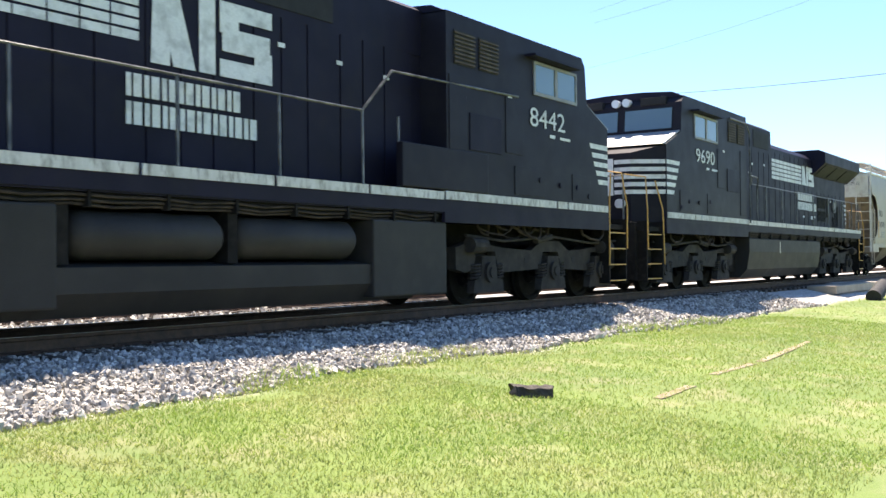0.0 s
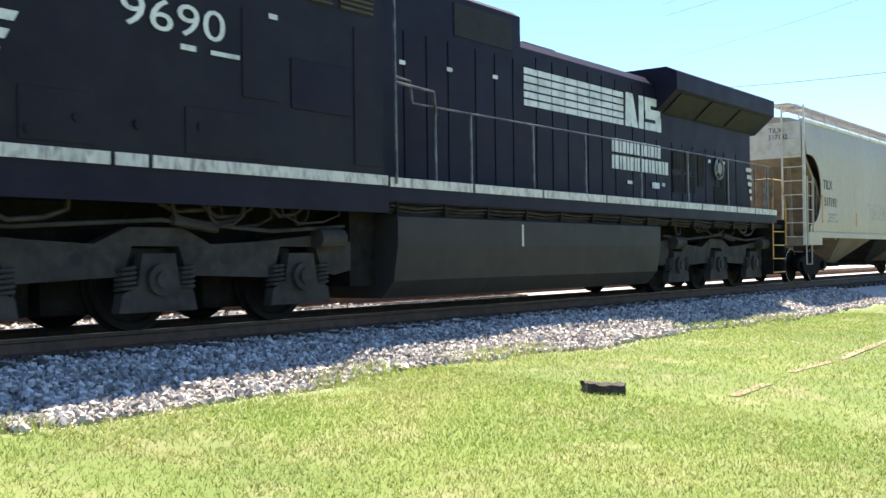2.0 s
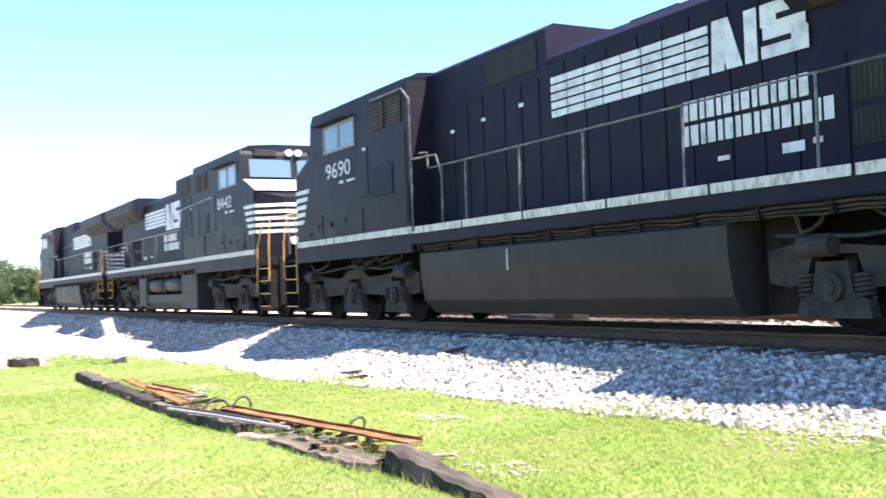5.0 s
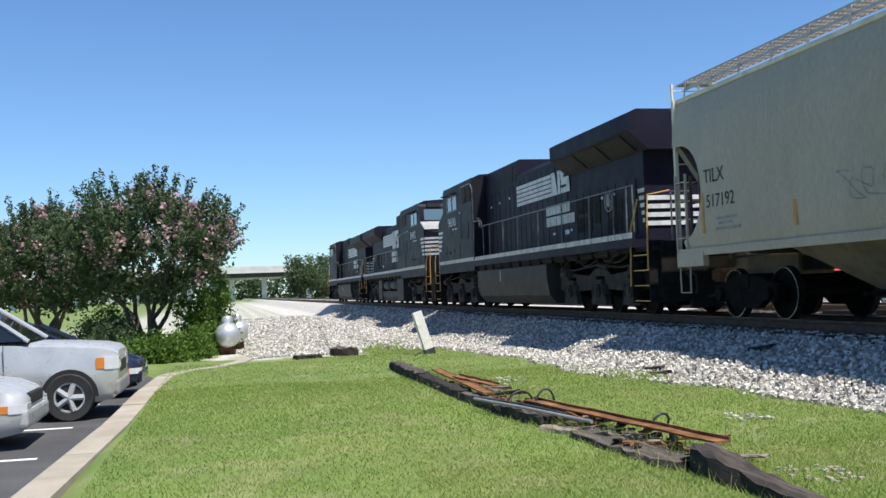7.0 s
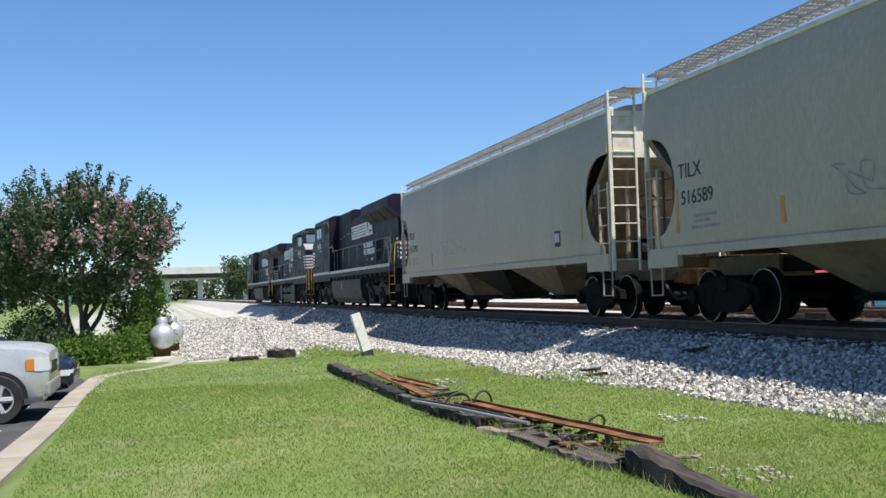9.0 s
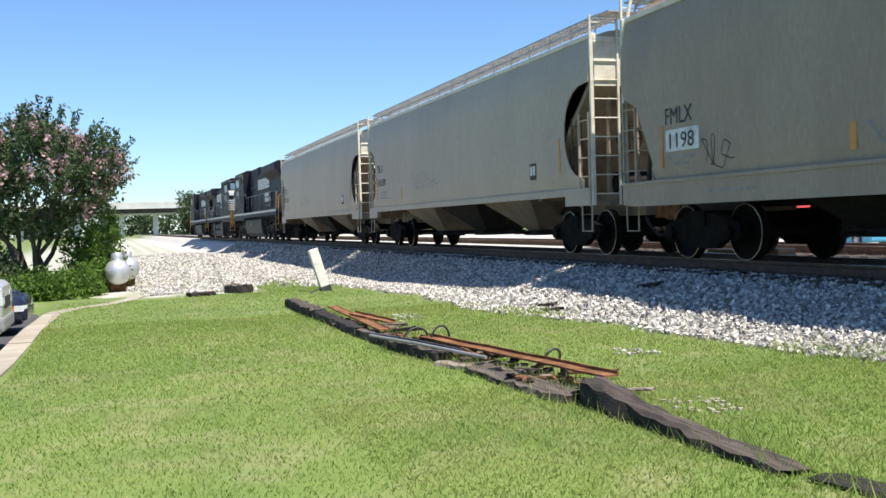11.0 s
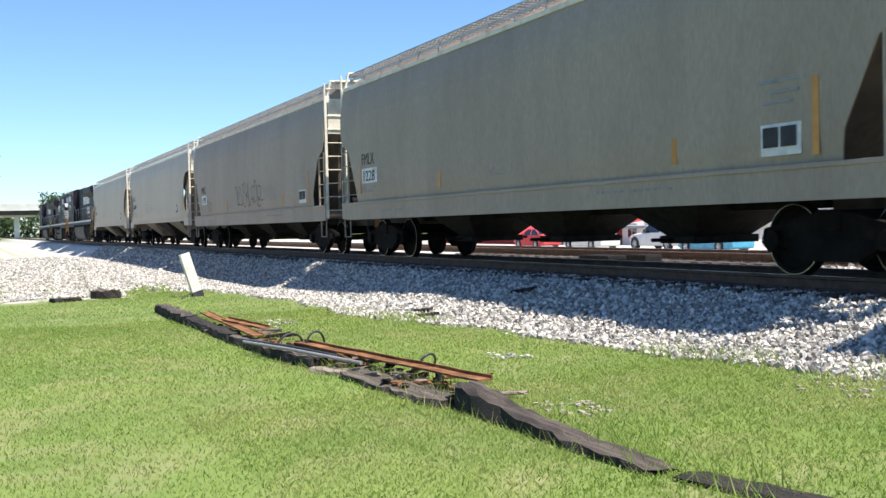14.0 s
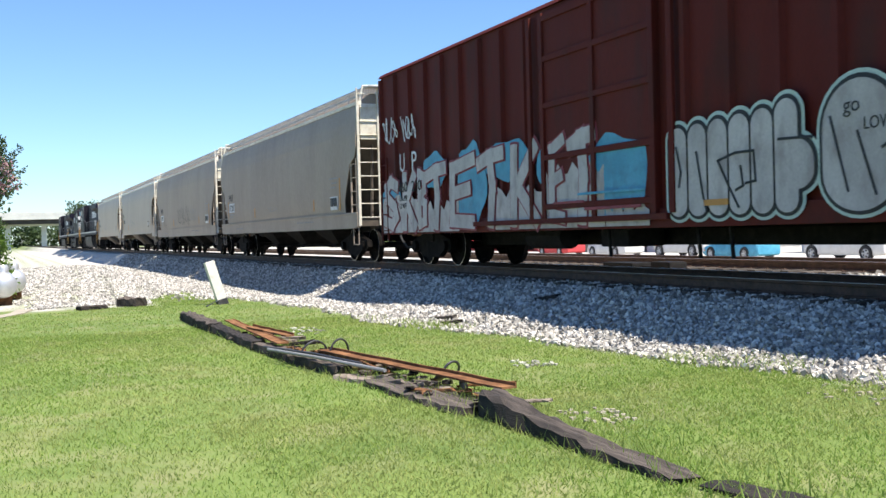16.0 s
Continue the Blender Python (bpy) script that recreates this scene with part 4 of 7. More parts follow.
    for k, (form, x0, x1) in enumerate(spans):
        top = 2.0 + 0.05 * k - 0.1 * (k > 5)
        thick = min(0.17, 0.2 * (x1 - x0))
        lines = [[(x0 + thick + (x1 - x0 - 2 * thick) * a, 0.95 + (top - 0.95) * b) for a, b in line] for line in forms[form]]
        for grow, dy, material, nm, lab in ((0.045, 0.011, SPRAYRED, "graffiti_outline", "maroon sprayed outline"), (0.0, 0.026, SPRAYSILVER, "graffiti_fill", "silver sprayed block shape")):
            bm = bmesh.new()
            n = 0
            for line in lines:
                for (ax, az), (bx, bz) in zip(line, line[1:]):
                    d = Vector((bx - ax, bz - az)).normalized()
                    o = Vector((-d.y, d.x)) * (thick + grow)
                    e = d * (thick * 0.75 + grow)
                    a, b = Vector((ax, az)), Vector((bx, bz))
                    prism(bm, [tuple(p) for p in (a - e - o * 0.8, b + e - o * 0.8, b + e * 1.1, b + e + o * 0.8, a - e + o * 0.8, a - e * 1.1)], y - dy - 0.0008 * n - 0.0006 - 0.0001 * k, y - dy, "y")
                    n += 1
            part(nm, bm, material, car, lab)
    for x0, x1, z0, z1 in ((-0.6, 0.4, 1.18, 1.22), (0.2, 2.1, 1.3, 1.34), (0.4, 2.0, 1.05, 1.1), (-0.9, 1.9, 0.92, 0.95)):
        bars(car, [(x0, x1, z0, z1)], SPRAYBLUE if z0 > 1.2 else SPRAYRED, "graffiti_stroke", y=-1.632, label="sprayed stroke along the door's ribs")

    def lobe(x0, x1, z0, z1, grow, n=14):
        """An upright rounded lobe, wider by grow all round."""
        c, r = (x0 + x1) / 2, (x1 - x0) / 2 + grow
        up = [(c + r * math.cos(a), z1 - (x1 - x0) / 2 + r * math.sin(a)) for a in [math.pi * j / n for j in range(n + 1)]]
        low = [(c + r * math.cos(a), z0 + 0.18 + (r * 0.8) * math.sin(a)) for a in [math.pi + math.pi * j / n for j in range(n + 1)]]
        return up + low
    lobes = [(2.66 + 0.43 * k, 3.09 + 0.43 * k, 0.86, 2.14 + 0.018 * k + 0.05 * (k == 5)) for k in range(6)]
    lobes += [(4.9, 5.5, 1.2, 1.78), (5.6, 6.72, 1.12, 2.36), (6.8, 7.35, 0.86, 1.9), (7.4, 7.95, 0.86, 2.0)]
    for material, grow, dy, nm, lab in ((SPRAYMINT, 0.085, 0.004, "graffiti_halo", "mint sprayed halo"), (BLACKINK, 0.035, 0.012, "graffiti_outline", "black sprayed outline"), (SPRAYSILVER, -0.02, 0.022, "graffiti_fill", "silver sprayed lobe")):
        for k, (x0, x1, z0, z1) in enumerate(lobes):
            bm = bmesh.new()
            prism(bm, lobe(x0, x1, z0, z1, grow), y - dy - 0.0007 * k - 0.0006, y - dy, "y")
            part(nm, bm, material, car, lab)
    lines = [[(2.85, 1.85), (2.95, 1.5), (2.9, 1.3)], [(3.3, 1.75), (3.42, 1.2), (3.5, 0.95)], [(3.75, 1.6), (4.1, 1.68), (4.45, 1.68), (4.48, 1.3), (4.3, 1.28)], [(3.75, 1.6), (4.0, 1.2), (4.15, 0.98)],
             [(4.2, 1.5), (4.24, 1.25), (4.1, 1.2)], [(4.9, 1.78), (5.46, 1.76)], [(5.75, 1.95), (6.0, 1.1)], [(6.15, 1.75), (6.4, 1.05)], [(6.5, 1.55), (6.8, 1.7), (7.2, 1.68)]]
    for k, line in enumerate(lines):
        bm = bmesh.new()
        for n, (p, q) in enumerate(zip(line, line[1:])):
            a, b = Vector(p), Vector(q)
            d = (b - a).normalized()
            o, e = Vector((-d.y, d.x)) * 0.018, d * 0.015
            prism(bm, [tuple(c) for c in (a - e - o, b + e - o, b + e + o, a - e + o)], y - 0.0335 - 0.0006 * n - 0.0005, y - 0.031, "y")
        part("graffiti_stroke", bm, BLACKINK, car, "black sprayed stroke")
    for text, x, z, w, t in (("go", 5.95, 1.92, 0.24, 0.17), ("LOW", 6.25, 1.76, 0.4, 0.14)):
        lettering("graffiti_word", text, x, y - 0.034, z, w, t, BLACKINK, car, "small black sprayed word")
    lettering("initial", "U", -7.83, y - 0.03, 2.2, 0.3, 0.42, WHITE, car, "white painted letter")
    lettering("initial", "P", -7.08, y - 0.03, 2.2, 0.29, 0.42, WHITE, car, "white painted letter")
    for text, x, z, w, t in (("460", -7.95, 1.72, 0.56, 0.24), ("210", -7.12, 1.72, 0.56, 0.24), ("LD LMT", -7.9, 1.52, 0.5, 0.12), ("LT WT", -7.9, 1.34, 0.45, 0.12)):
        lettering("car_number", text, x, y - 0.038, z, w, t, BLACKINK, car, "black stencilled number over the paint")
    bars(car, [(3.45, 3.95, 1.02, 1.1), (6.7, 7.4, 1.12, 1.22)], ORANGE, "stripe", y=-1.618, label="yellow reflector strip")
    scribble(car, -h + 0.3, 2.9, -h + 1.2, 3.6, 4, 21, WHITE, 0.02, y)
    scribble(car, -h + 1.6, 2.9, -h + 2.4, 3.5, 4, 22, WHITE, 0.02, y)
    return car


# ---------------------------------------------------------------- locomotives
def loco_truck(parent, fx, us, r=0.533):
    mid = us[1]
    a, b = us[0] - 0.95, us[2] + 0.95
    bm = bmesh.new()
    for s in (-1, 1):
        y = s * 1.12
        out = [(a, 0.62), (a + 0.3, 0.56), (us[0] - 0.42, 0.62), (us[0] - 0.3, 0.92), (us[0] + 0.3, 0.92), (us[0] + 0.42, 0.55), (mid - 0.42, 0.6), (mid - 0.3, 0.92),
               (mid + 0.3, 0.92), (mid + 0.42, 0.6), (us[2] - 0.42, 0.55), (us[2] - 0.3, 0.92), (us[2] + 0.3, 0.92), (us[2] + 0.42, 0.62), (b - 0.3, 0.56), (b, 0.62), (b, 0.98),
               (us[2] + 0.5, 1.08), (us[2] - 0.6, 0.98), (mid + 0.75, 0.94), (mid + 0.35, 1.12), (mid - 0.35, 1.12), (mid - 0.75, 0.94), (us[0] + 0.6, 0.98), (us[0] - 0.5, 1.08), (a, 0.98)]
        prism(bm, [(fx(u), z) for u, z in out], y - 0.09, y + 0.09, "y")
    box(bm, min(fx(a + 0.9), fx(b - 0.9)), max(fx(a + 0.9), fx(b - 0.9)), -1.0, 1.0, 0.62, 0.9)
    tr = part("truck", bm, TRUCKDUST, parent, "heavy cast three-axle truck frame, oily grey")
    for k, u in enumerate(us):
        for s in (-1, 1):
            bm = bmesh.new()
            y = s * 1.2
            prism(bm, [(fx(u) + x, z) for x, z in ((-0.5, 0.22), (0.5, 0.22), (0.46, 0.42), (0.27, 0.5), (0.21, 0.84), (-0.21, 0.84), (-0.27, 0.5), (-0.46, 0.42))], y - 0.07, y + 0.07, "y")
            rod(bm, (fx(u), y - 0.12 * s, 0.56), (fx(u), y + 0.13 * s, 0.56), 0.17, 18)
            rod(bm, (fx(u), y, 0.56), (fx(u), y + 0.16 * s, 0.56), 0.09, 14)
            part("journal_box", bm, TRUCKDUST, tr, "axle bearing box")
        for s in (-1, 1):
            for d in (-0.38, 0.38):
                bm = bmesh.new()
                pipe(bm, [(fx(u) + d + 0.1 * math.cos(a), s * 1.2 + 0.1 * math.sin(a), 0.44 + 0.26 * a / (10 * math.pi)) for a in [k * math.pi / 4 for k in range(41)]], 0.021, 6)
                part("coil_spring", bm, TRUCKDUST, tr, "thick coil spring")
        bm = bmesh.new()
        box(bm, fx(u) - 1.0, fx(u) + 1.0, -0.62, 0.62, 0.19, 0.86, 0.06)
        part("traction_motor", bm, GRIME, tr, "black traction motor between the wheels")
        wheelset(tr, fx(u), r)
    bm = bmesh.new()
    for s in (-1, 1):
        for u in (us[0] - 0.15, us[2] + 0.45):
            bm = bmesh.new()
            rod(bm, (fx(u) - 0.22, s * 1.3, 1.02), (fx(u) + 0.22, s * 1.3, 1.02), 0.13, 12)
            part("brake_cylinder", bm, TRUCKDUST, tr, "brake cylinder")
        bm = bmesh.new()
        pipe(bm, [(fx(a + 0.2), s * 1.28, 1.16), (fx(us[0] + 0.4), s * 1.28, 1.1), (fx(mid), s * 1.28, 1.2), (fx(us[2] - 0.5), s * 1.28, 1.1), (fx(b - 0.2), s * 1.28, 1.18)], 0.025)
        rod(bm, (fx(mid + 0.15), s * 1.3, 1.2), (fx(mid + 0.75), s * 1.3, 1.12), 0.06, 8)
        part("air_pipe", bm, TRUCKDUST, tr, "brake air pipe")
        for u in (mid - 0.95, mid + 0.95):
            bm = bmesh.new()
            rod(bm, (fx(u), s * 1.15, 0.78), (fx(u), s * 1.214, 0.78), 0.075, 12)
            part("frame_hole", bm, DARK, tr, "dark round hole")


def locomotive(name, label, x_of, number, pilot, axles, tanks, mid, rear_u=22.8, hood_flag=(12.5, 16.0), logo=(16.05, 17.6), words=(15.5, 17.95), rail_break=None, deck_u=22.8, hood_u=21.65, rad_u=22.85):
    """A six-axle wide-cab diesel; u runs from the cab end to the radiator end."""
    loco = thing(name, label, "locomotive", "diesel locomotives")

    def fx(u):
        return x_of(u) - mid

    def span(u0, u1):
        return min(fx(u0), fx(u1)), max(fx(u0), fx(u1))

    def bx(bm, u0, u1, y0, y1, z0, z1, bevel=0.0):
        a, b = span(u0, u1)
        return box(bm, a, b, y0, y1, z0, z1, bevel)

    # deck
    bm = bmesh.new()
    bx(bm, 2.45, deck_u - 0.1, -1.5, 1.5, 1.5, 1.69)
    part("deck", bm, LOCO, loco, "black walkway deck")
    bm = bmesh.new()
    bx(bm, pilot + 0.05, rear_u, -1.42, 1.42, 1.4, 1.498)
    part("platform", bm, GRIME, loco, "black steel platform")
    bm = bmesh.new()
    bx(bm, 1.5, rear_u - 0.5, -0.5, 0.5, 0.95, 1.4)
    part("centre_sill", bm, GRIME, loco, "black centre sill")
    for s in (-1, 1):
        u = 2.48
        for k, u1 in enumerate((4.3, 4.75, 8.5, 10.4, 12.3, 14.4, 16.4, 18.5, 20.4, 21.5, deck_u)):
            bm = bmesh.new()
            bx(bm, u + 0.03, u1 - 0.03, s * 1.53 - 0.02, s * 1.53 + 0.02, 1.71 if u > 8 else 1.72, 1.835 if u > 8 else 1.85)
            part("sill_stripe", bm, SILLWHITE, loco, "dirty white reflective sill stripe")
            u = u1
        bm = bmesh.new()
        bx(bm, 2.45, deck_u, s * 1.5 - 0.03, s * 1.5 + 0.03, 1.52, 1.84)
        bx(bm, 2.45, 8.5, s * 1.51 - 0.03, s * 1.51 + 0.03, 1.36, 1.52)
        part("side_sill", bm, LOCO, loco)
        for j, z in enumerate((1.47, 1.42, 1.38)):
            bm = bmesh.new()
            pipe(bm, [(fx(8.6 + k * 0.55), s * (1.47 - 0.03 * j), z - 0.025 * (k % 2) * (1 + 0.5 * math.sin(k + j))) for k in range(25)], 0.017, 6)
            part("cable", bm, HOSE, loco, "sagging cable under the sill")
        for k in range(13):
            bm = bmesh.new()
            bx(bm, 8.7 + k * 1.05, 8.74 + k * 1.05, s * 1.46 - 0.05, s * 1.46 + 0.05, 1.34, 1.52)
            part("cable_clip", bm, GRIME, loco)
        # hoses and pipes that hang over each truck
        rng = random.Random(17)
        for us in axles:
            for k in range(9):
                u = us[0] - 0.7 + rng.random() * (us[2] - us[0] + 1.0)
                w, low = rng.uniform(0.3, 1.1), rng.uniform(1.12, 1.3)
                bm = bmesh.new()
                yy = s * rng.uniform(1.2, 1.42)
                pipe(bm, [(fx(u), yy, 1.5), (fx(u + 0.06), yy, low + 0.1), (fx(u + w * 0.3), yy * 1.01, low), (fx(u + w * 0.7), yy, low + 0.03), (fx(u + w), yy * 0.97, low + 0.12), (fx(u + w + 0.05), yy * 0.95, 1.5)], rng.choice((0.014, 0.02, 0.026)), 6)
                part("brake_hose", bm, HOSE, loco, "dusty brown brake hose")
    # cab and nose
    bm = bmesh.new()
    w0, w1 = 0.95, 1.5
    prof = [(2.48, 1.62), (2.48, 3.42), (3.42, 3.8), (3.5, 4.53), (3.64, 4.69), (8.42, 4.69), (8.42, 1.62)]
    prism(bm, [(fx(u), z) for u, z in prof], -1.53, 1.53, "y")
    part("cab", bm, LOCO_GREY, loco, "dusty black wide cab")
    bm = bmesh.new()
    q = [(2.0, 0.85), (2.49, 1.51), (2.49, -1.51), (2.0, -0.85)]
    lo = [bm.verts.new((fx(u), y, 1.62)) for u, y in q]
    hi = [bm.verts.new((fx(u), y, z)) for (u, y), z in zip(q, (3.22, 3.41, 3.41, 3.22))]
    for k in range(4):
        bm.faces.new((lo[k], lo[(k + 1) % 4], hi[(k + 1) % 4], hi[k]))
    bm.faces.new(lo)
    bm.faces.new(hi)
    nose = part("nose", bm, LOCO_GREY, loco, "blunt faceted nose")
    bm = bmesh.new()
    prism(bm, [(-1.53, 4.67), (1.53, 4.67), (1.25, 4.8), (0.5, 4.85), (-0.5, 4.85), (-1.25, 4.8)], *span(3.6, 8.42), "x")
    part("cab_roof", bm, LOCO, loco)
    # sunlight on the sloping nose top, put in as a pale grey sheet
    bm = bmesh.new()
    prism(bm, [(fx(u), z) for u, z in ((2.42, 3.41), (3.4, 3.805), (3.4, 3.835), (2.36, 3.425))], -1.5, 1.5, "y")
    part("nose_top", bm, ROOFGREY, loco, "nose top, its sunlit plane painted pale grey")
    for s in (-1, 1):
        for k in range(5):
            z = 2.27 + k * 0.175
            bm = bmesh.new()
            e = 0.42 + 0.09 * k
            prism(bm, [(fx(u), zz) for u, zz in ((2.49, z), (2.49 + e, z), (2.49 + e + 0.05, z + 0.095), (2.49, z + 0.095))], s * 1.533 - 0.003, s * 1.533 + 0.003, "y")
            part("nose_stripe", bm, WHITE, loco, "white nose stripe")
            bm = bmesh.new()
            n = Vector((fx(2.0) - fx(2.49), -s * 0.66)).orthogonal().normalized()
            if n.y * s < 0:
                n = -n
            pts = [(fx(2.49) + n.x * 0.004, s * 1.51 + n.y * 0.004), (fx(2.0) + n.x * 0.004, s * 0.85 + n.y * 0.004)]
            v = [bm.verts.new((x, y, zz)) for (x, y), zz in ((pts[0], z), (pts[1], z), (pts[1], z + 0.095), (pts[0], z + 0.095))]
            v2 = [bm.verts.new(c.co - Vector((n.x, n.y, 0)) * 0.004) for c in v]
            bm.faces.new(v)
            bm.faces.new(v2)
            for i in range(4):
                bm.faces.new((v[i], v[(i + 1) % 4], v2[(i + 1) % 4], v2[i]))
            part("nose_stripe", bm, WHITE, loco, "white nose stripe")
        # cab side windows
        for u0, u1 in ((4.35, 5.1), (5.2, 5.95)) if tanks == "plain" else ((3.95, 4.7), (4.8, 5.55)):
            bm = bmesh.new()
            bx(bm, u0, u1, s * 1.532 - 0.006, s * 1.532 + 0.006, 3.78, 4.28, 0.004)
            win = part("side_window", bm, LOCOGLASS, loco, "sliding cab window, reflecting the sky")
            bm = bmesh.new()
            for a, b, c, d in ((u0 - 0.05, u1 + 0.05, 3.72, 3.78), (u0 - 0.05, u1 + 0.05, 4.28, 4.33), (u0 - 0.05, u0, 3.78, 4.28), (u1, u1 + 0.05, 3.78, 4.28)):
                bx(bm, a, b, s * 1.54 - 0.015, s * 1.54 + 0.015, c, d)
            part("window_frame", bm, PLASTIC, win)
        bm = bmesh.new()
        prism(bm, [(fx(u), z) for u, z in ((4.1, 4.4), (5.9, 4.4), (5.9, 4.36), (4.1, 4.36))], s * 1.53 - 0.0, s * 1.53 + s * 0.22, "y")
        part("awning", bm, LOCO, loco)
        for j, u0 in enumerate((6.85, 7.6)):
            vent = part("louvre", bx(bmesh.new(), u0, u0 + 0.6, s * 1.53 - 0.01, s * 1.53 + 0.01, 3.88, 4.43), DARK, loco, "louvred air intake")
            for k in range(8):
                bm = bmesh.new()
                bx(bm, u0, u0 + 0.6, s * 1.55 - 0.012, s * 1.55 + 0.012, 3.9 + k * 0.066, 3.93 + k * 0.066)
                part("slat", bm, RUSTY, vent)
        for u0, u1, z0, z1 in ((6.75, 7.75, 2.55, 3.15),):
            bm = bmesh.new()
            bx(bm, u0, u1, s * 1.535 - 0.012, s * 1.535 + 0.012, z0, z1, 0.006)
            part("side_panel", bm, LOCO, loco, "raised equipment door")
        for u0, u1, z0, z1 in ((7.85, 8.35, 1.95, 3.7), (6.0, 6.6, 2.6, 3.6), (3.3, 4.1, 1.9, 2.4), (5.2, 6.3, 1.9, 2.4)):
            bm = bmesh.new()
            bx(bm, u0, u1, s * 1.533 - 0.01, s * 1.533 + 0.008, z0, z1, 0.004)
            part("access_door", bm, LOCO_GREY, loco)
        if tanks == "air":
            bm = bmesh.new()
            bx(bm, 7.2, 9.62, s * 1.49 - 0.06, s * 1.49 + 0.06, 1.86, 2.52, 0.02)
            part("equipment_cabinet", bm, LOCO_GREY, loco, "low black equipment cabinet behind the cab")
        for u, z in ((3.9, 2.15), (4.6, 2.15), (5.4, 2.2), (3.4, 2.0)):
            bm = bmesh.new()
            rod(bm, (fx(u), s * 1.53, z), (fx(u), s * 1.56, z), 0.05, 10)
            part("access_plug", bm, LOCO, loco)
    # windshield, headlight, number boards
    bm = bmesh.new()
    for y0, y1 in ((-1.3, -0.1), (0.1, 1.3)):
        v = [bm.verts.new((fx(u), y, z)) for u, y, z in ((3.41, y0, 3.9), (3.41, y1, 3.9), (3.475, y1, 4.4), (3.475, y0, 4.4))]
        w = [bm.verts.new(c.co + Vector(((fx(3) - fx(4)) * 0.012, 0, 0))) for c in v]
        bm.faces.new(v)
        bm.faces.new(w)
        for i in range(4):
            bm.faces.new((v[i], v[(i + 1) % 4], w[(i + 1) % 4], w[i]))
    part("windshield", bm, LOCOGLASS, loco, "two-pane cab windshield")
    bm = bmesh.new()
    for y in (-0.14, 0.14):
        rod(bm, (fx(3.6), y, 4.6), (fx(3.4), y, 4.6), 0.1, 14)
    part("headlight", bm, HEADLAMP, loco, "twin headlight lenses")
    for y0, y1 in ((-1.15, -0.5), (0.5, 1.15)):
        bm = bmesh.new()
        bx(bm, 3.45, 3.62, y0, y1, 4.5, 4.68, 0.01)
        part("number_board", bm, DARK, loco, "dark number board")
    bm = bmesh.new()
    rod(bm, (fx(2.0), -0.62, 2.05), (fx(1.85), -0.62, 2.05), 0.11, 12)
    rod(bm, (fx(2.0), 0.62, 2.05), (fx(1.85), 0.62, 2.05), 0.11, 12)
    part("ditch_light", bm, HEADLAMP, loco, "ditch lights")
    bm = bmesh.new()
    bx(bm, 1.985, 1.999, -0.42, 0.3, 2.25, 3.1)
    panel = part("nose_panel", bm, WHITE, loco, "white painted nose panel")
    bm = bmesh.new()
    prism(bm, [(-0.2, 2.32), (0.0, 2.38), (0.02, 2.75), (0.16, 3.04), (-0.02, 3.0), (-0.16, 2.7)], *span(1.978, 1.984), "x")
    part("nose_emblem", bm, LOCO, panel, "plain dark emblem shape")
    for k in range(5):
        bm = bmesh.new()
        z = 2.27 + k * 0.175
        bx(bm, 1.985, 1.999, -0.85, -0.45, z, z + 0.095)
        part("nose_stripe", bm, WHITE, loco, "white nose stripe")
        bm = bmesh.new()
        bx(bm, 1.985, 1.999, 0.33, 0.85, z, z + 0.095)
        part("nose_stripe", bm, WHITE, loco, "white nose stripe")
    # engine hood
    bm = bmesh.new()
    bx(bm, 8.4, hood_u, -1.04, 1.04, 1.6, 4.24, 0.02)
    prism(bm, [(-1.04, 4.22), (1.04, 4.22), (0.85, 4.4), (-0.85, 4.4)], *span(8.4, hood_u), "x")
    part("engine_hood", bm, LOCO, loco, "long black engine hood")
    bm = bmesh.new()
    prism(bm, [(-1.058, 4.0), (1.058, 4.0), (1.058, 4.72), (0.9, 4.82), (-0.9, 4.82), (-1.058, 4.72)], *span(8.4, 12.42), "x")
    part("brake_grid_hood", bm, LOCO, loco, "raised dynamic brake housing")
    for s in (-1, 1):
        bm = bmesh.new()
        bx(bm, 10.6, 12.15, s * 1.062 - 0.01, s * 1.062 + 0.01, 4.12, 4.62)
        part("brake_grille", bm, DARK, loco, "dark grille")
    for s in (-1, 1):
        k, u = 0, 8.7
        while u < hood_u - 0.6:
            bm = bmesh.new()
            w = 0.52 if k % 3 else 0.7
            bx(bm, u + 0.02, u + w - 0.02, s * 1.045 - 0.012, s * 1.045 + 0.012, 1.86, 3.12 if u > 17.2 else 4.12, 0.006)
            part("hood_door", bm, LOCO, loco)
            u += w
            k += 1
        for u0, u1, z0, z1 in ((18.15, 18.65, 2.55, 3.02), (18.15, 18.65, 2.08, 2.48), (18.75, 19.25, 2.55, 3.02), (18.75, 19.25, 2.08, 2.48), (19.4, 19.8, 2.25, 3.02), (20.28, 20.72, 1.92, 2.32), (20.65, 20.9, 1.95, 2.75), (21.0, 21.25, 1.95, 2.75)):
            bm = bmesh.new()
            bx(bm, u0, u1, s * 1.06 - 0.01, s * 1.06 + 0.01, z0, z1)
            screen = part("intake_screen", bm, DARK, loco, "dark mesh screen")
            for k in range(int((u1 - u0) / 0.07)):
                bm = bmesh.new()
                bx(bm, u0 + 0.03 + k * 0.07, u0 + 0.055 + k * 0.07, s * 1.074 - 0.004, s * 1.074 + 0.004, z0 + 0.02, z1 - 0.02)
                part("fin", bm, TRUCKDUST, screen)
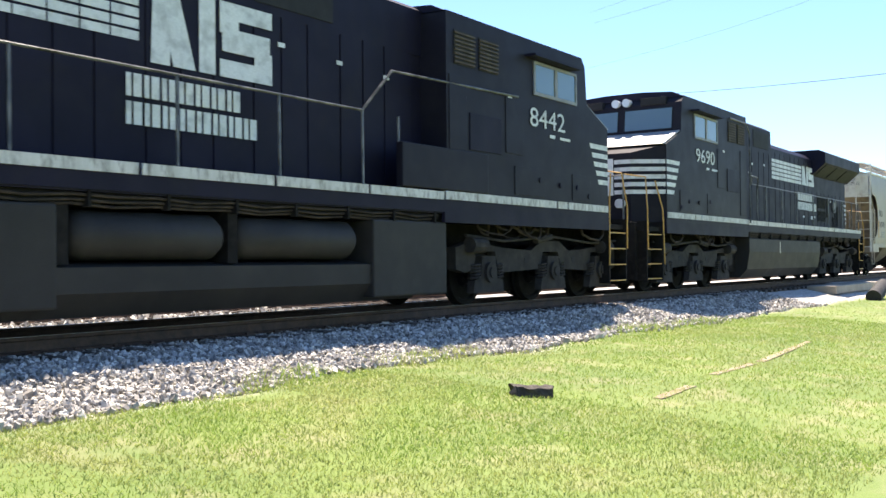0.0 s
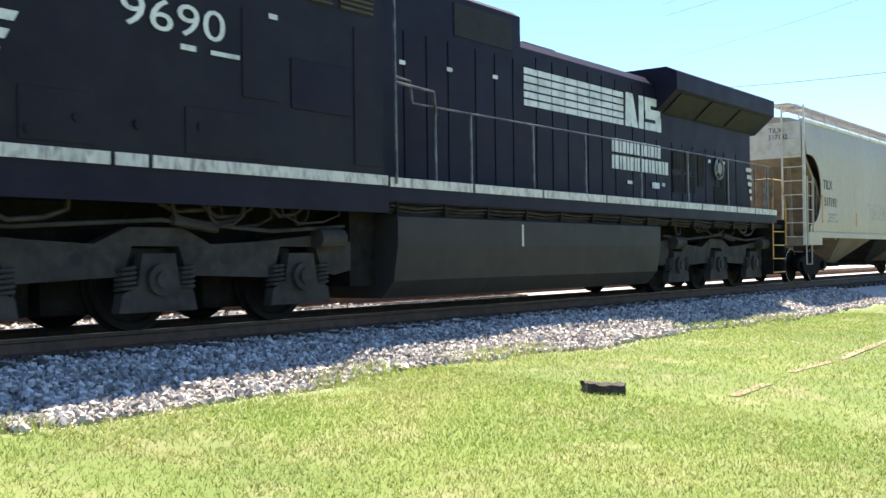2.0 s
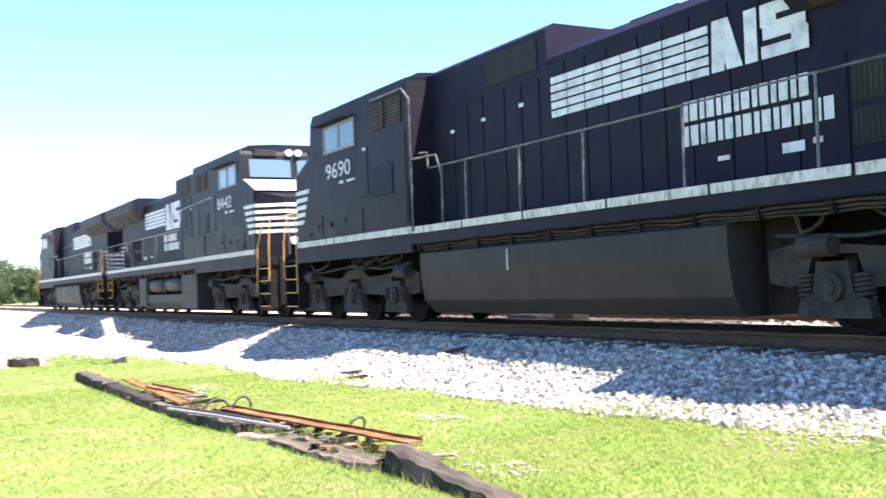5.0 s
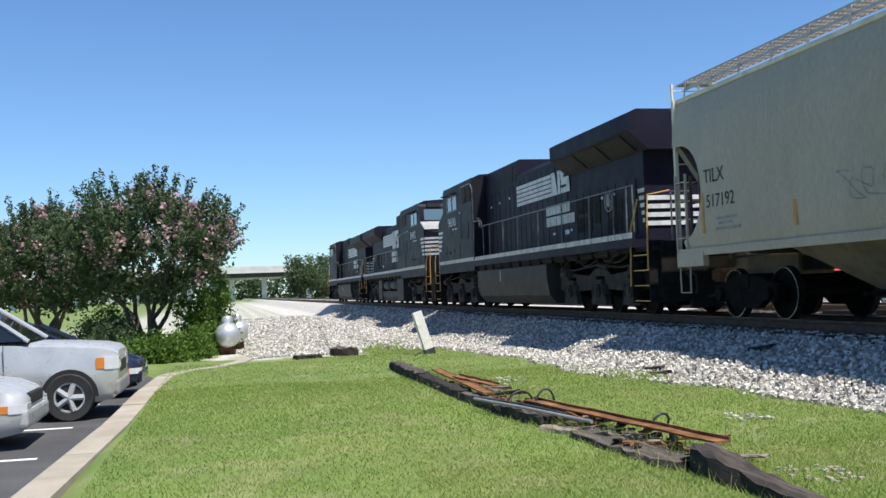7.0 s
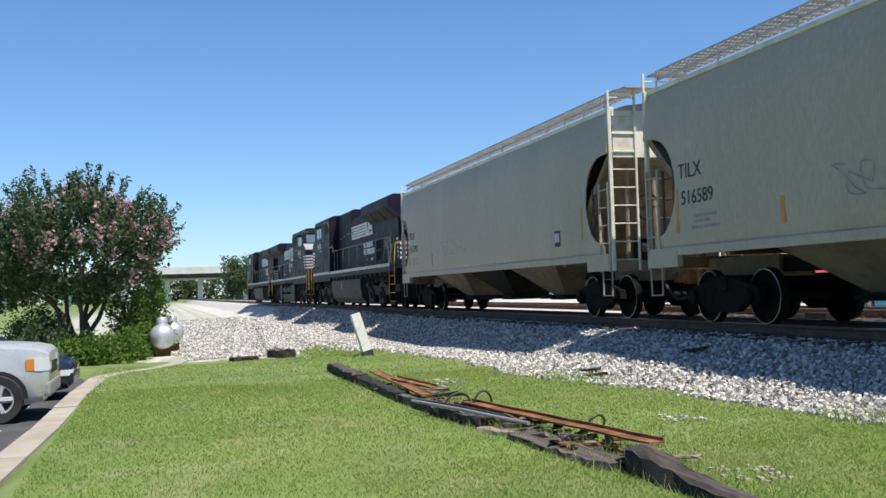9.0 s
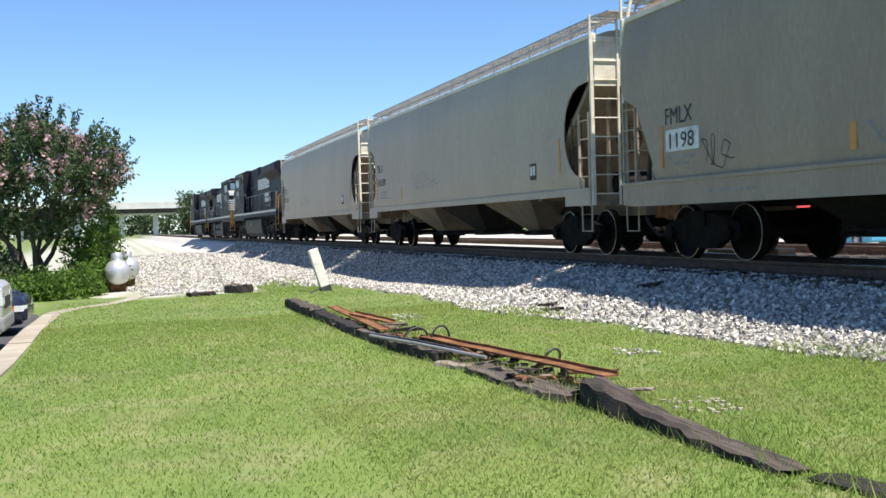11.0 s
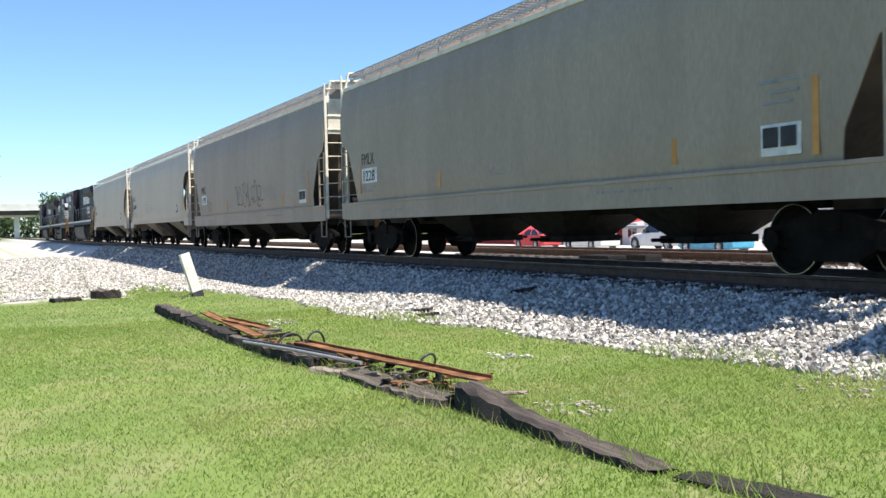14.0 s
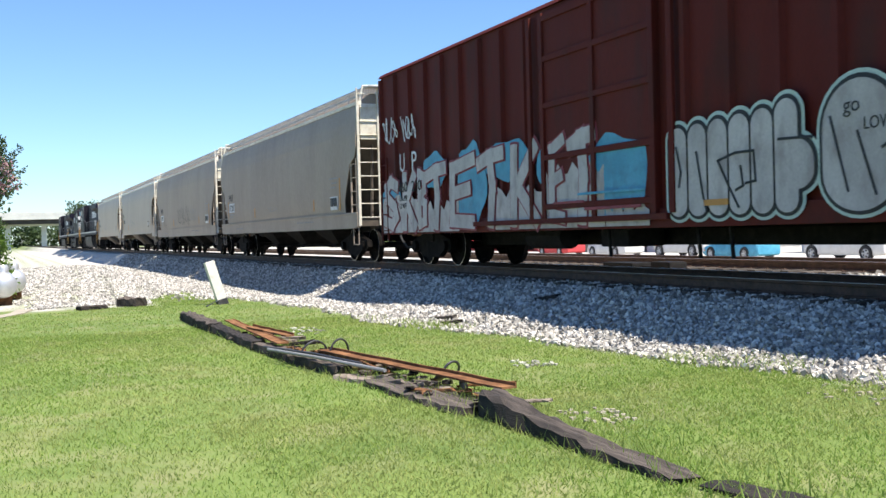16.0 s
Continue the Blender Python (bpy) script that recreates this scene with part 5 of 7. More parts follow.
        for z in (2.72,):
            bm = bmesh.new()
            pipe(bm, [(fx(20.5) + 0.24 * math.cos(j * math.pi / 12), s * 1.1, z + 0.24 * math.sin(j * math.pi / 12)) for j in range(25)], 0.02, 6)
            for k in range(5):
                a = k * 2 * math.pi / 5
                rod(bm, (fx(20.5), s * 1.1, z), (fx(20.5) + 0.21 * math.cos(a), s * 1.1, z + 0.21 * math.sin(a)), 0.018, 5)
            rod(bm, (fx(20.5), s * 1.04, z), (fx(20.5), s * 1.12, z), 0.13, 14)
            part("hand_brake_wheel", bm, PLASTIC, loco, "hand brake wheel")
    # radiator wings
    bm = bmesh.new()
    prism(bm, [(-1.04, 3.68), (1.04, 3.68), (1.53, 4.11), (1.53, 4.47), (1.3, 4.58), (-1.3, 4.58), (-1.53, 4.47), (-1.53, 4.11)], *span(17.4, rad_u), "x")
    part("radiator_housing", bm, LOCO, loco, "overhanging radiator wings")
    for s in (-1, 1):
        for u0, u1 in ((17.7, 19.1), (19.25, 20.7), (20.85, 22.3)):
            bm = bmesh.new()
            a, b = span(u0, u1)
            v = [bm.verts.new((x, s * y, z)) for x, y, z in ((a, 1.09, 3.71), (b, 1.09, 3.71), (b, 1.48, 4.055), (a, 1.48, 4.055))]
            w = [bm.verts.new(c.co + Vector((0, s * 0.012, -0.012))) for c in v]
            bm.faces.new(w)
            bm.faces.new(v)
            for i in range(4):
                bm.faces.new((v[i], v[(i + 1) % 4], w[(i + 1) % 4], w[i]))
            part("radiator_screen", bm, DARK, loco, "dark radiator screen under the wing")
    bm = bmesh.new()
    bx(bm, 13.6, 14.7, -0.35, 0.35, 4.38, 4.62, 0.03)
    bx(bm, 15.2, 16.6, -0.6, 0.6, 4.38, 4.5, 0.03)
    for u in (6.0, 6.3, 6.6):
        rod(bm, (fx(u), -0.3 + u * 0.05, 4.8), (fx(u - 0.35), -0.3 + u * 0.05, 4.95), 0.05, 10, 0.09)
    part("exhaust_stack", bm, GRIME, loco, "exhaust stack, hatches and horns")
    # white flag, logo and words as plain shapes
    for s in (-1,):
        y = s * 1.061
        for k in range(5):
            bm = bmesh.new()
            z = 3.28 + k * 0.132
            lo_u, hi_u = hood_flag
            n = 8
            for j in range(n):
                a, b = span(lo_u + (hi_u - lo_u) * j / n + 0.012, lo_u + (hi_u - lo_u) * (j + 1) / n - 0.012)
                bm = bmesh.new()
                box(bm, a, b, y - 0.003, y + 0.006, z, z + 0.1)
                part("flag_bar", bm, WHITE, loco, "white horizontal bar of the painted flag")
        a, b = span(*logo)
        w = b - a
        y -= 0.01
        g0, g1 = (3.28, 3.93) if tanks == "plain" else (3.06, 4.0)

        def up(v):
            return g0 + (g1 - g0) * v
        for c0, c1, c2, c3 in ((0.0, 0.14, 0.02, 0.16), (0.17, 0.34, 0.05, 0.2), (0.37, 0.5, 0.37, 0.5)):
            bm = bmesh.new()
            prism(bm, [(a + c0 * w, up(0)), (a + c1 * w, up(0)), (a + c3 * w, up(1)), (a + c2 * w, up(1))], y - 0.003, y + 0.006, "y")
            part("emblem_slab", bm, WHITE, loco, "white slanted slab of the painted emblem")
        for z0, z1, c0, c1 in ((0.0, 0.23, 0.54, 1.0), (0.34, 0.65, 0.56, 0.98), (0.77, 1.0, 0.54, 1.0), (0.18, 0.42, 0.84, 1.0), (0.58, 0.8, 0.54, 0.7)):
            bm = bmesh.new()
            box(bm, a + c0 * w, a + c1 * w, y - 0.003 - 0.0005 * z0, y + 0.006, up(z0), up(z1))
            part("emblem_slab", bm, WHITE, loco, "white slab of the painted emblem")
        a, b = span(*words)
        low = 0.0 if tanks == "plain" else 0.1
        for count, z0, z1, share in ((7, 2.74 - low, 3.0 - low, 0.86), (8, 2.42 - low, 2.68 - low, 1.0)):
            step = (b - a) * share / count
            for k in range(count):
                bm = bmesh.new()
                x = a + k * step
                box(bm, x, x + step * 0.27, y - 0.003, y + 0.006, z0, z1)
                part("word_bar", bm, WHITE, loco, "white painted block of lettering")
                bm = bmesh.new()
                box(bm, x + step * 0.4, x + step * 0.84, y - 0.003, y + 0.006, z0, z1)
                part("word_bar", bm, WHITE, loco, "white painted block of lettering")
        for u0, z0, w0, h0 in ((17.15, 2.12, 0.33, 0.12), (17.6, 2.18, 0.14, 0.07), (16.1, 2.16, 0.2, 0.06), (19.95, 2.82, 0.12, 0.07), (20.7, 2.84, 0.16, 0.06), (20.35, 2.83, 0.1, 0.08)):
            bm = bmesh.new()
            bx(bm, u0, u0 + w0, y - 0.01, y - 0.004, z0, z0 + h0)
            part("notice_plate", bm, WHITE, loco, "small white notice")
        for u0, z0 in ((11.6, 3.6), (10.4, 3.55), (9.3, 3.5), (6.4, 3.55)):
            bm = bmesh.new()
            bx(bm, u0, u0 + 0.13, (-1.545 if u0 < 8 else y) - 0.004, (-1.545 if u0 < 8 else y) + 0.004, z0, z0 + 0.06)
            part("notice_plate", bm, WHITE, loco, "small white notice")
        a, b = span(4.4, 5.75)
        if number:
            lettering("road_number", number, a, -1.545, 3.15, b - a, 0.34, WHITE, loco, "white road number")
            bars(loco, [(a + 0.55 * (b - a), a + 0.7 * (b - a), 3.0, 3.06), (a + 0.85 * (b - a), a + 1.15 * (b - a), 3.0, 3.05)], WHITE, "marking", y=-1.545)
    # handrails
    for s in (-1, 1):
        bm = bmesh.new()
        top = 2.88
        start = rail_break[1] if rail_break else 8.75
        pts = [(fx(start), s * 1.46, 3.2), (fx(start + 0.3), s * 1.46, top + 0.3), (fx(start + 0.35), s * 1.46, top), (fx(deck_u - 0.1), s * 1.46, top), (fx(deck_u - 0.08), s * 1.46, 1.8)]
        if rail_break:
            pts = [(fx(6.2), s * 1.56, 3.6), (fx(rail_break[0]), s * 1.5, 3.52), (fx(rail_break[1]), s * 1.46, 2.88), (fx(deck_u - 0.1), s * 1.46, top), (fx(deck_u - 0.08), s * 1.46, 1.8)]
        pipe(bm, pts, 0.02, 7)
        part("handrail", bm, RAILGREY, loco, "black walkway handrail worn to steel")
        for u in (9.6, 10.45, 12.14, 13.81, 15.9, 18.0, 20.1, 21.7, deck_u - 0.45):
            bm = bmesh.new()
            rod(bm, (fx(u), s * 1.47, 1.7), (fx(u), s * 1.46, top), 0.02, 7)
            part("handrail_post", bm, RAILGREY, loco)
        if not rail_break:
            bm = bmesh.new()
            pipe(bm, [(fx(6.9), s * 1.57, 4.5), (fx(8.3), s * 1.57, 4.5), (fx(8.6), s * 1.57, 4.25), (fx(8.62), s * 1.57, 1.75)], 0.022, 7)
            pipe(bm, [(fx(8.62), s * 1.56, 3.1), (fx(9.5), s * 1.52, 3.08), (fx(9.6), s * 1.48, 2.75)], 0.02, 7)
            part("cab_handrail", bm, RAILGREY, loco)
        # end steps with yellow rails
        for u0, way in ((pilot, 1), (rear_u, -1)):
            for k in range(4):
                bm = bmesh.new()
                z = 0.32 + k * 0.33
                bx(bm, u0 + way * 0.15, u0 + way * 0.95, s * 1.3 - 0.16, s * 1.3 + 0.16, z, z + 0.02)
                part("step", bm, LOCO, loco, "black step tread")
            for d, w in ((0.12, 0.18), (1.0, 0.2)):
                bm = bmesh.new()
                bx(bm, u0 + way * (d - 0.02), u0 + way * (d + 0.02), s * 1.3 - w, s * 1.3 + w, 0.28, 1.62)
                part("step_side", bm, GRIME, loco, "black step side plate")
            for k in range(4):
                bm = bmesh.new()
                z = 0.32 + k * 0.33
                bx(bm, u0 + way * 0.15, u0 + way * 0.95, s * 1.47 - 0.012, s * 1.47 + 0.012, z - 0.002, z + 0.022)
                part("step_edge", bm, YELLOW, loco, "yellow step edge")
            bm = bmesh.new()
            pipe(bm, [(fx(u0 + way * 0.12), s * 1.5, 1.0), (fx(u0 + way * 0.1), s * 1.5, 1.9), (fx(u0 + way * 0.2), s * 1.42, 2.6), (fx(u0 + way * 0.12), s * 0.95, 2.68)], 0.017, 7)
            pipe(bm, [(fx(u0 + way * 1.05), s * 1.52, 0.65), (fx(u0 + way * 1.0), s * 1.5, 1.9), (fx(u0 + way * 0.75), s * 1.42, 2.55)], 0.017, 7)
            part("grab_rail", bm, YELLOW, loco, "yellow bent grab rail")
    for u0, way in ((pilot, 1), (rear_u, -1)):
        bm = bmesh.new()
        bx(bm, u0, u0 + way * 0.12, -1.25, 1.25, 0.3, 1.6, 0.02)
        bx(bm, u0 - way * 0.1, u0 + way * 0.1, -0.6, 0.6, 0.16, 0.5, 0.02)
        part("pilot", bm, GRIME, loco, "black pilot plate")
        bm = bmesh.new()
        for y in (-0.95, -0.5, 0.5, 0.95):
            rod(bm, (fx(u0 + way * 0.05), y, 1.6), (fx(u0 + way * 0.05), y, 2.65), 0.02, 6)
        rod(bm, (fx(u0 + way * 0.05), -0.95, 2.65), (fx(u0 + way * 0.05), -0.5, 2.65), 0.02, 6)
        rod(bm, (fx(u0 + way * 0.05), 0.95, 2.65), (fx(u0 + way * 0.05), 0.5, 2.65), 0.02, 6)
        part("end_railing", bm, RAILGREY, loco)
        d = 1 if fx(u0) > 0 else -1
        coupler(loco, fx(u0) - 0.3 * d, d)
        for y in (-0.7, -0.55, 0.6, 0.75):
            bm = bmesh.new()
            pipe(bm, [(fx(u0), y, 0.9), (fx(u0) + d * 0.14, y, 0.85), (fx(u0) + d * 0.2, y, 0.6), (fx(u0) + d * 0.12, y, 0.45)], 0.025, 6)
            part("hose", bm, RUBBER, loco, "black jumper hose")
    bm = bmesh.new()
    for k in range(4):
        z = 2.0 + k * 0.19
        for s in (-1, 1):
            bx(bm, hood_u - 0.01, hood_u + 0.03, s * 0.55 - 0.45, s * 0.55 + 0.45, z, z + 0.1)
    part("rear_stripes", bm, WHITE, loco, "white stripes on the hood end")
    for s in (-1, 1):
        for k in range(5):
            bm = bmesh.new()
            z = 2.08 + k * 0.17
            bx(bm, hood_u - 0.1 - 0.06 * k, hood_u, s * 1.062 - 0.003, s * 1.062 + 0.003, z, z + 0.09)
            part("rear_side_stripe", bm, WHITE, loco)
    # tanks below the deck
    if tanks == "plain":
        bm = bmesh.new()
        a, b = span(8.72, 16.62)
        prism(bm, [(-1.2, 0.22), (1.2, 0.22), (1.42, 0.46), (1.5, 0.95), (1.5, 1.32), (1.42, 1.36), (-1.42, 1.36), (-1.5, 1.32), (-1.5, 0.95), (-1.42, 0.46)], a, b, "x")
        tank = part("fuel_tank", bm, TANKBLK, loco, "long dusty black fuel tank")
        bm = bmesh.new()
        bx(bm, 11.72, 11.77, -1.508, -1.5, 0.93, 1.27)
        part("sight_glass", bm, STEEL, tank)
        bm = bmesh.new()
        bx(bm, 16.78, 17.3, -1.03, 1.03, 0.25, 1.39)
        part("air_box", bm, GRIME, loco, "black equipment box behind the tank")
        bm = bmesh.new()
        bx(bm, 8.2, 8.7, -1.1, 1.1, 0.4, 1.39)
        part("air_box", bm, GRIME, loco, "black equipment box behind the tank")
    else:
        for u0, u1 in ((10.48, 12.8), (13.0, 15.15)):
            for s in (-1, 1):
                bm = bmesh.new()
                a, b = span(u0, u1)
                lathe(bm, [(0.08, 0), (0.2, 0.05), (0.27, 0.16), (0.27, b - a - 0.16), (0.2, b - a - 0.05), (0.08, b - a)], 24, pose(a, s * 1.2, 1.06, 0, 90, 0))
                part("air_reservoir", bm, TANKBLK, loco, "cylindrical main air reservoir", smooth=True)
        bm = bmesh.new()
        a, b = span(9.0, 16.4)
        prism(bm, [(-1.25, 0.2), (1.25, 0.2), (1.45, 0.45), (1.45, 0.72), (0.9, 0.8), (-0.9, 0.8), (-1.45, 0.72), (-1.45, 0.45)], a, b, "x")
        part("fuel_tank", bm, TANKBLK, loco, "low dusty black fuel tank")
        bm = bmesh.new()
        bx(bm, 8.4, 10.26, -1.5, 1.5, 0.25, 1.36, 0.03)
        part("battery_box", bm, TANKBLK, loco, "boxed equipment bay")
        bm = bmesh.new()
        bx(bm, 15.4, 16.6, -1.5, 1.5, 0.3, 1.36, 0.03)
        part("battery_box", bm, TANKBLK, loco, "boxed equipment bay")
        bm = bmesh.new()
        bx(bm, 9.0, 16.4, -0.7, 0.7, 0.8, 1.45)
        for u in (12.9, 15.28):
            bx(bm, u - 0.08, u + 0.08, -1.4, 1.4, 0.75, 1.5)
        part("tank_brackets", bm, GRIME, loco)
    for us in axles:
        loco_truck(loco, fx, us)
    return loco


TRAIN = []


def couple(ob, x):
    ob.matrix_basis = pose(x, TRACK_Y, 0)
    TRAIN.append((ob, x))


AX = ((2.95, 5.05, 7.15), (17.93, 20.0, 22.07))
AX_SHORT = (17.8, 19.78, 21.75)
couple(locomotive("lead_locomotive", "black diesel locomotive at the head of the train", lambda u: -25.0 + u, "", 0.95, (AX[0], AX_SHORT), "plain", -13.5), -13.5)
couple(locomotive("locomotive", "black wide-cab diesel locomotive with cylindrical air tanks", lambda u: 21.75 - u, "8442", 1.35, ((2.35, 4.4, 6.75), AX_SHORT), "air", 10.0,
                  hood_flag=(14.0, 17.2), logo=(11.85, 13.85), words=(12.1, 14.2), rail_break=(9.8, 10.45)), 10.0)
couple(locomotive("locomotive", "black wide-cab diesel locomotive with a long fuel tank", lambda u: 20.0 + u, "9690", 1.3, AX, "plain", 31.5, rear_u=23.75, deck_u=22.93, hood_u=22.55, rad_u=22.87), 31.5)
GREY = "grey covered hopper car with rounded end cuts, lightly streaked"
couple(hopper("hopper_car", 18.25, 0, GREY, marks_a("517192")), 54.28)
couple(hopper("hopper_car", 17.85, 0, GREY, marks_a("516589")), 73.95)
couple(hopper("hopper_car", 17.7, 1, "grey covered hopper car with black scrawled graffiti and a deep sill", marks_b("1198", True)), 93.05)
couple(hopper("hopper_car", 17.85, 1, "grey covered hopper car with a deep sill and faint scrawls", marks_b("1228", False)), 112.25)
couple(boxcar(), 132.4)


# ---------------------------------------------------------------- things on the lawn
def rough_timber(name, p, q, wide, high, label, category, seed, sag=0.0, group="", material=None):
    """A worn squared timber lying from p to q: split ends, uneven faces, rounded edges."""
    rng = random.Random(seed)
    p, q = Vector(p), Vector(q)
    d = q - p
    side = Vector((-d.y, d.x, 0)).normalized()
    n = max(8, int(d.length / 0.16))
    bm = bmesh.new()
    rings = []
    shape = [(-0.5, 0.0), (0.5, 0.0), (0.52, 0.5), (0.46, 0.92), (0.3, 1.0), (0.05, 0.95), (-0.28, 1.0), (-0.46, 0.9), (-0.52, 0.45)]
    off = [rng.uniform(0, 9) for _ in shape]
    for k in range(n + 1):
        u = k / n
        c = p + d * u + Vector((0, 0, -0.03 - sag * math.sin(math.pi * u)))
        shrink = 1 - 0.12 * (rng.random() if k in (0, n) else 0)
        ring = []
        for (a, b), o in zip(shape, off):
            j = 0.025 * math.sin(u * 7 + o) + 0.02 * math.sin(u * 43 + o * 2) + rng.uniform(-0.07, 0.07)
            h = high * (1 - (0.72 * u if sag else 0)) * (1 + 0.04 * math.sin(u * 17 + seed))
            lift = rng.uniform(-0.04, 0.04) if k in (0, n) else 0
            ring.append(bm.verts.new(c + side * wide * (a + j) * shrink + Vector((0, 0, h * (b + j * (b > 0)))) + d.normalized() * lift))
        rings.append(ring)
    for r, s in zip(rings, rings[1:]):
        for k in range(len(shape)):
            bm.faces.new((r[k], r[(k + 1) % len(shape)], s[(k + 1) % len(shape)], s[k]))
    bm.faces.new(rings[0][::-1])
    bm.faces.new(rings[-1])
    bmesh.ops.recalc_face_normals(bm, faces=bm.faces[:])
    # upward faces get the sunlit tone, all others the shaded one
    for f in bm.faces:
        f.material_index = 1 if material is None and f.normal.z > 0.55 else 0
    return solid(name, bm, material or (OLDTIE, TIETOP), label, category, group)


def on_lawn(x, y, lift=0.0):
    return Vector((x, y, float(ground_height(x, y)) + lift))


TIES = "old timbers in the grass"
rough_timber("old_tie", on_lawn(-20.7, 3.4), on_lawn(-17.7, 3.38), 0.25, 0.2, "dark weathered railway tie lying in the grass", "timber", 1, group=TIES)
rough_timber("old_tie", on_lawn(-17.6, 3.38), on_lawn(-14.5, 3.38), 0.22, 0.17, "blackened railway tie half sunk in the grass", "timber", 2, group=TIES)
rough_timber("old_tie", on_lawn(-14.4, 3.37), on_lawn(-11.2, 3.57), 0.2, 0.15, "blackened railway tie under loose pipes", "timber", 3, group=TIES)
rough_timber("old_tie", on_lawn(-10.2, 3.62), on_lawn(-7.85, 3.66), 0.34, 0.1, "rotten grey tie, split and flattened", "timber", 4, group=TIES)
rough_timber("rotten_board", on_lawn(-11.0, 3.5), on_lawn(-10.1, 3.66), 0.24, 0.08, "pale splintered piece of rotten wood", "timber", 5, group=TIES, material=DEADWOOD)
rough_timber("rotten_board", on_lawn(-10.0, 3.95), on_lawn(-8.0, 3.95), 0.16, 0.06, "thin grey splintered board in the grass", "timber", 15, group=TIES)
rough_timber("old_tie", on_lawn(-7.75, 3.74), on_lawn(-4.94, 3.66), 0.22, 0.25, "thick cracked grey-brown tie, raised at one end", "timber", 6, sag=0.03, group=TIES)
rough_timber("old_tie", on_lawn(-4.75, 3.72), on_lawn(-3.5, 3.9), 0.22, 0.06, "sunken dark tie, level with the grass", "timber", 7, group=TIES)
rough_timber("timber_block", on_lawn(-27.2, 2.85), on_lawn(-26.5, 3.25), 0.3, 0.26, "short dark block of timber", "timber", 8)
rough_timber("timber_block", on_lawn(-25.9, 1.75), on_lawn(-26.2, 2.35), 0.22, 0.14, "low broken piece of dark timber", "timber", 9)
rough_timber("timber_block", on_lawn(8.75, 5.06), on_lawn(9.0, 4.74), 0.2, 0.13, "charred black block of wood in the grass", "timber", 10, material=TIEWOOD)

chips = random.Random(31)
for k in range(95):
    x = chips.uniform(-16.5, -7.9)
    y = 3.76 + 0.03 * (x + 12) + chips.uniform(-0.22, 0.38)
    d = chips.uniform(0.15, 0.6)
    a = chips.uniform(-0.6, 0.6)
    rough_timber("wood_chip", on_lawn(x, y, 0.05), on_lawn(x + d * math.cos(a), y + d * math.sin(a), 0.06 + chips.uniform(0, 0.06)), chips.uniform(0.03, 0.12), chips.uniform(0.02, 0.06),
                 "splintered scrap of old wood among the ties", "wood scrap", 60 + k, group="wood scraps by the ties", material=(RUSTSTEEL, None, DEADWOOD, None, None, DEADWOOD, TIEWOOD)[k % 7])


def slab(p, q, wide, seed, label):
    rng = random.Random(seed)
    p, q = Vector(p), Vector(q)
    d = (q - p)
    side = Vector((-d.y, d.x, 0)).normalized() * wide / 2
    ring = []
    for k in range(7):
        ring.append(p + d * k / 6 + side * rng.uniform(0.85, 1.12))
    for k in range(7):
        ring.append(q - d * k / 6 - side * rng.uniform(0.85, 1.12))
    bm = bmesh.new()
    lo = [bm.verts.new(c - Vector((0, 0, 0.05))) for c in ring]
    hi = [bm.verts.new(c + Vector((0, 0, 0.008))) for c in ring]
    for k in range(14):
        bm.faces.new((lo[k], lo[(k + 1) % 14], hi[(k + 1) % 14], hi[k]))
    bm.faces.new(hi)
    bm.faces.new(lo[::-1])
    solid("concrete_slab", bm, EARTH, label, "slab", "broken slabs in the lawn")


slab(on_lawn(9.7, 3.93), on_lawn(10.75, 3.97), 0.12, 1, "narrow broken strip of earth-stained concrete flush with the lawn")
slab(on_lawn(11.9, 4.12), on_lawn(13.6, 4.16), 0.11, 2, "narrow broken strip of earth-stained concrete flush with the lawn")
slab(on_lawn(13.9, 4.17), on_lawn(17.6, 4.45), 0.12, 3, "long narrow strip of earth-stained concrete flush with the lawn")


def bare_patch(x, y, r, seed, material):
    """A handful of stones and crumbs of dry earth lying in the grass."""
    rng = random.Random(seed)
    verts, faces = [], []
    for k in range(int(150 * r)):
        a, d = rng.uniform(0, 6.28), r * math.sqrt(rng.random())
        c = on_lawn(x + d * math.cos(a) * 1.5, y + d * math.sin(a), 0.012)
        s = rng.uniform(0.006, 0.02) * (1 + 0.03 * abs(x))
        i = len(verts)
        for dz in (-1, 1):
            for dx, dy in ((-1, -1), (1, -1), (1, 1), (-1, 1)):
                verts.append((c.x + dx * s * rng.uniform(0.5, 1.2), c.y + dy * s * rng.uniform(0.5, 1.2), c.z + dz * s * 0.5))
        faces += [tuple(i + j for j in q) for q in ((0, 3, 2, 1), (4, 5, 6, 7), (0, 1, 5, 4), (1, 2, 6, 5), (2, 3, 7, 6), (3, 0, 4, 7))]
    tagged(new("loose_stones", raw("loose_stones", verts, faces, material)), "scattered pale stones in the thin grass", "stones", kind="stuff")


for k, (x, y, r) in enumerate(((-7.2, 4.5, 0.3), (-10.4, 5.6, 0.25), (-16.5, 4.5, 0.45), (-6.3, 6.6, 0.5), (-5.2, 6.9, 0.4))):
    bare_patch(x, y, r, k, STONE if k % 3 else CONCRETE)


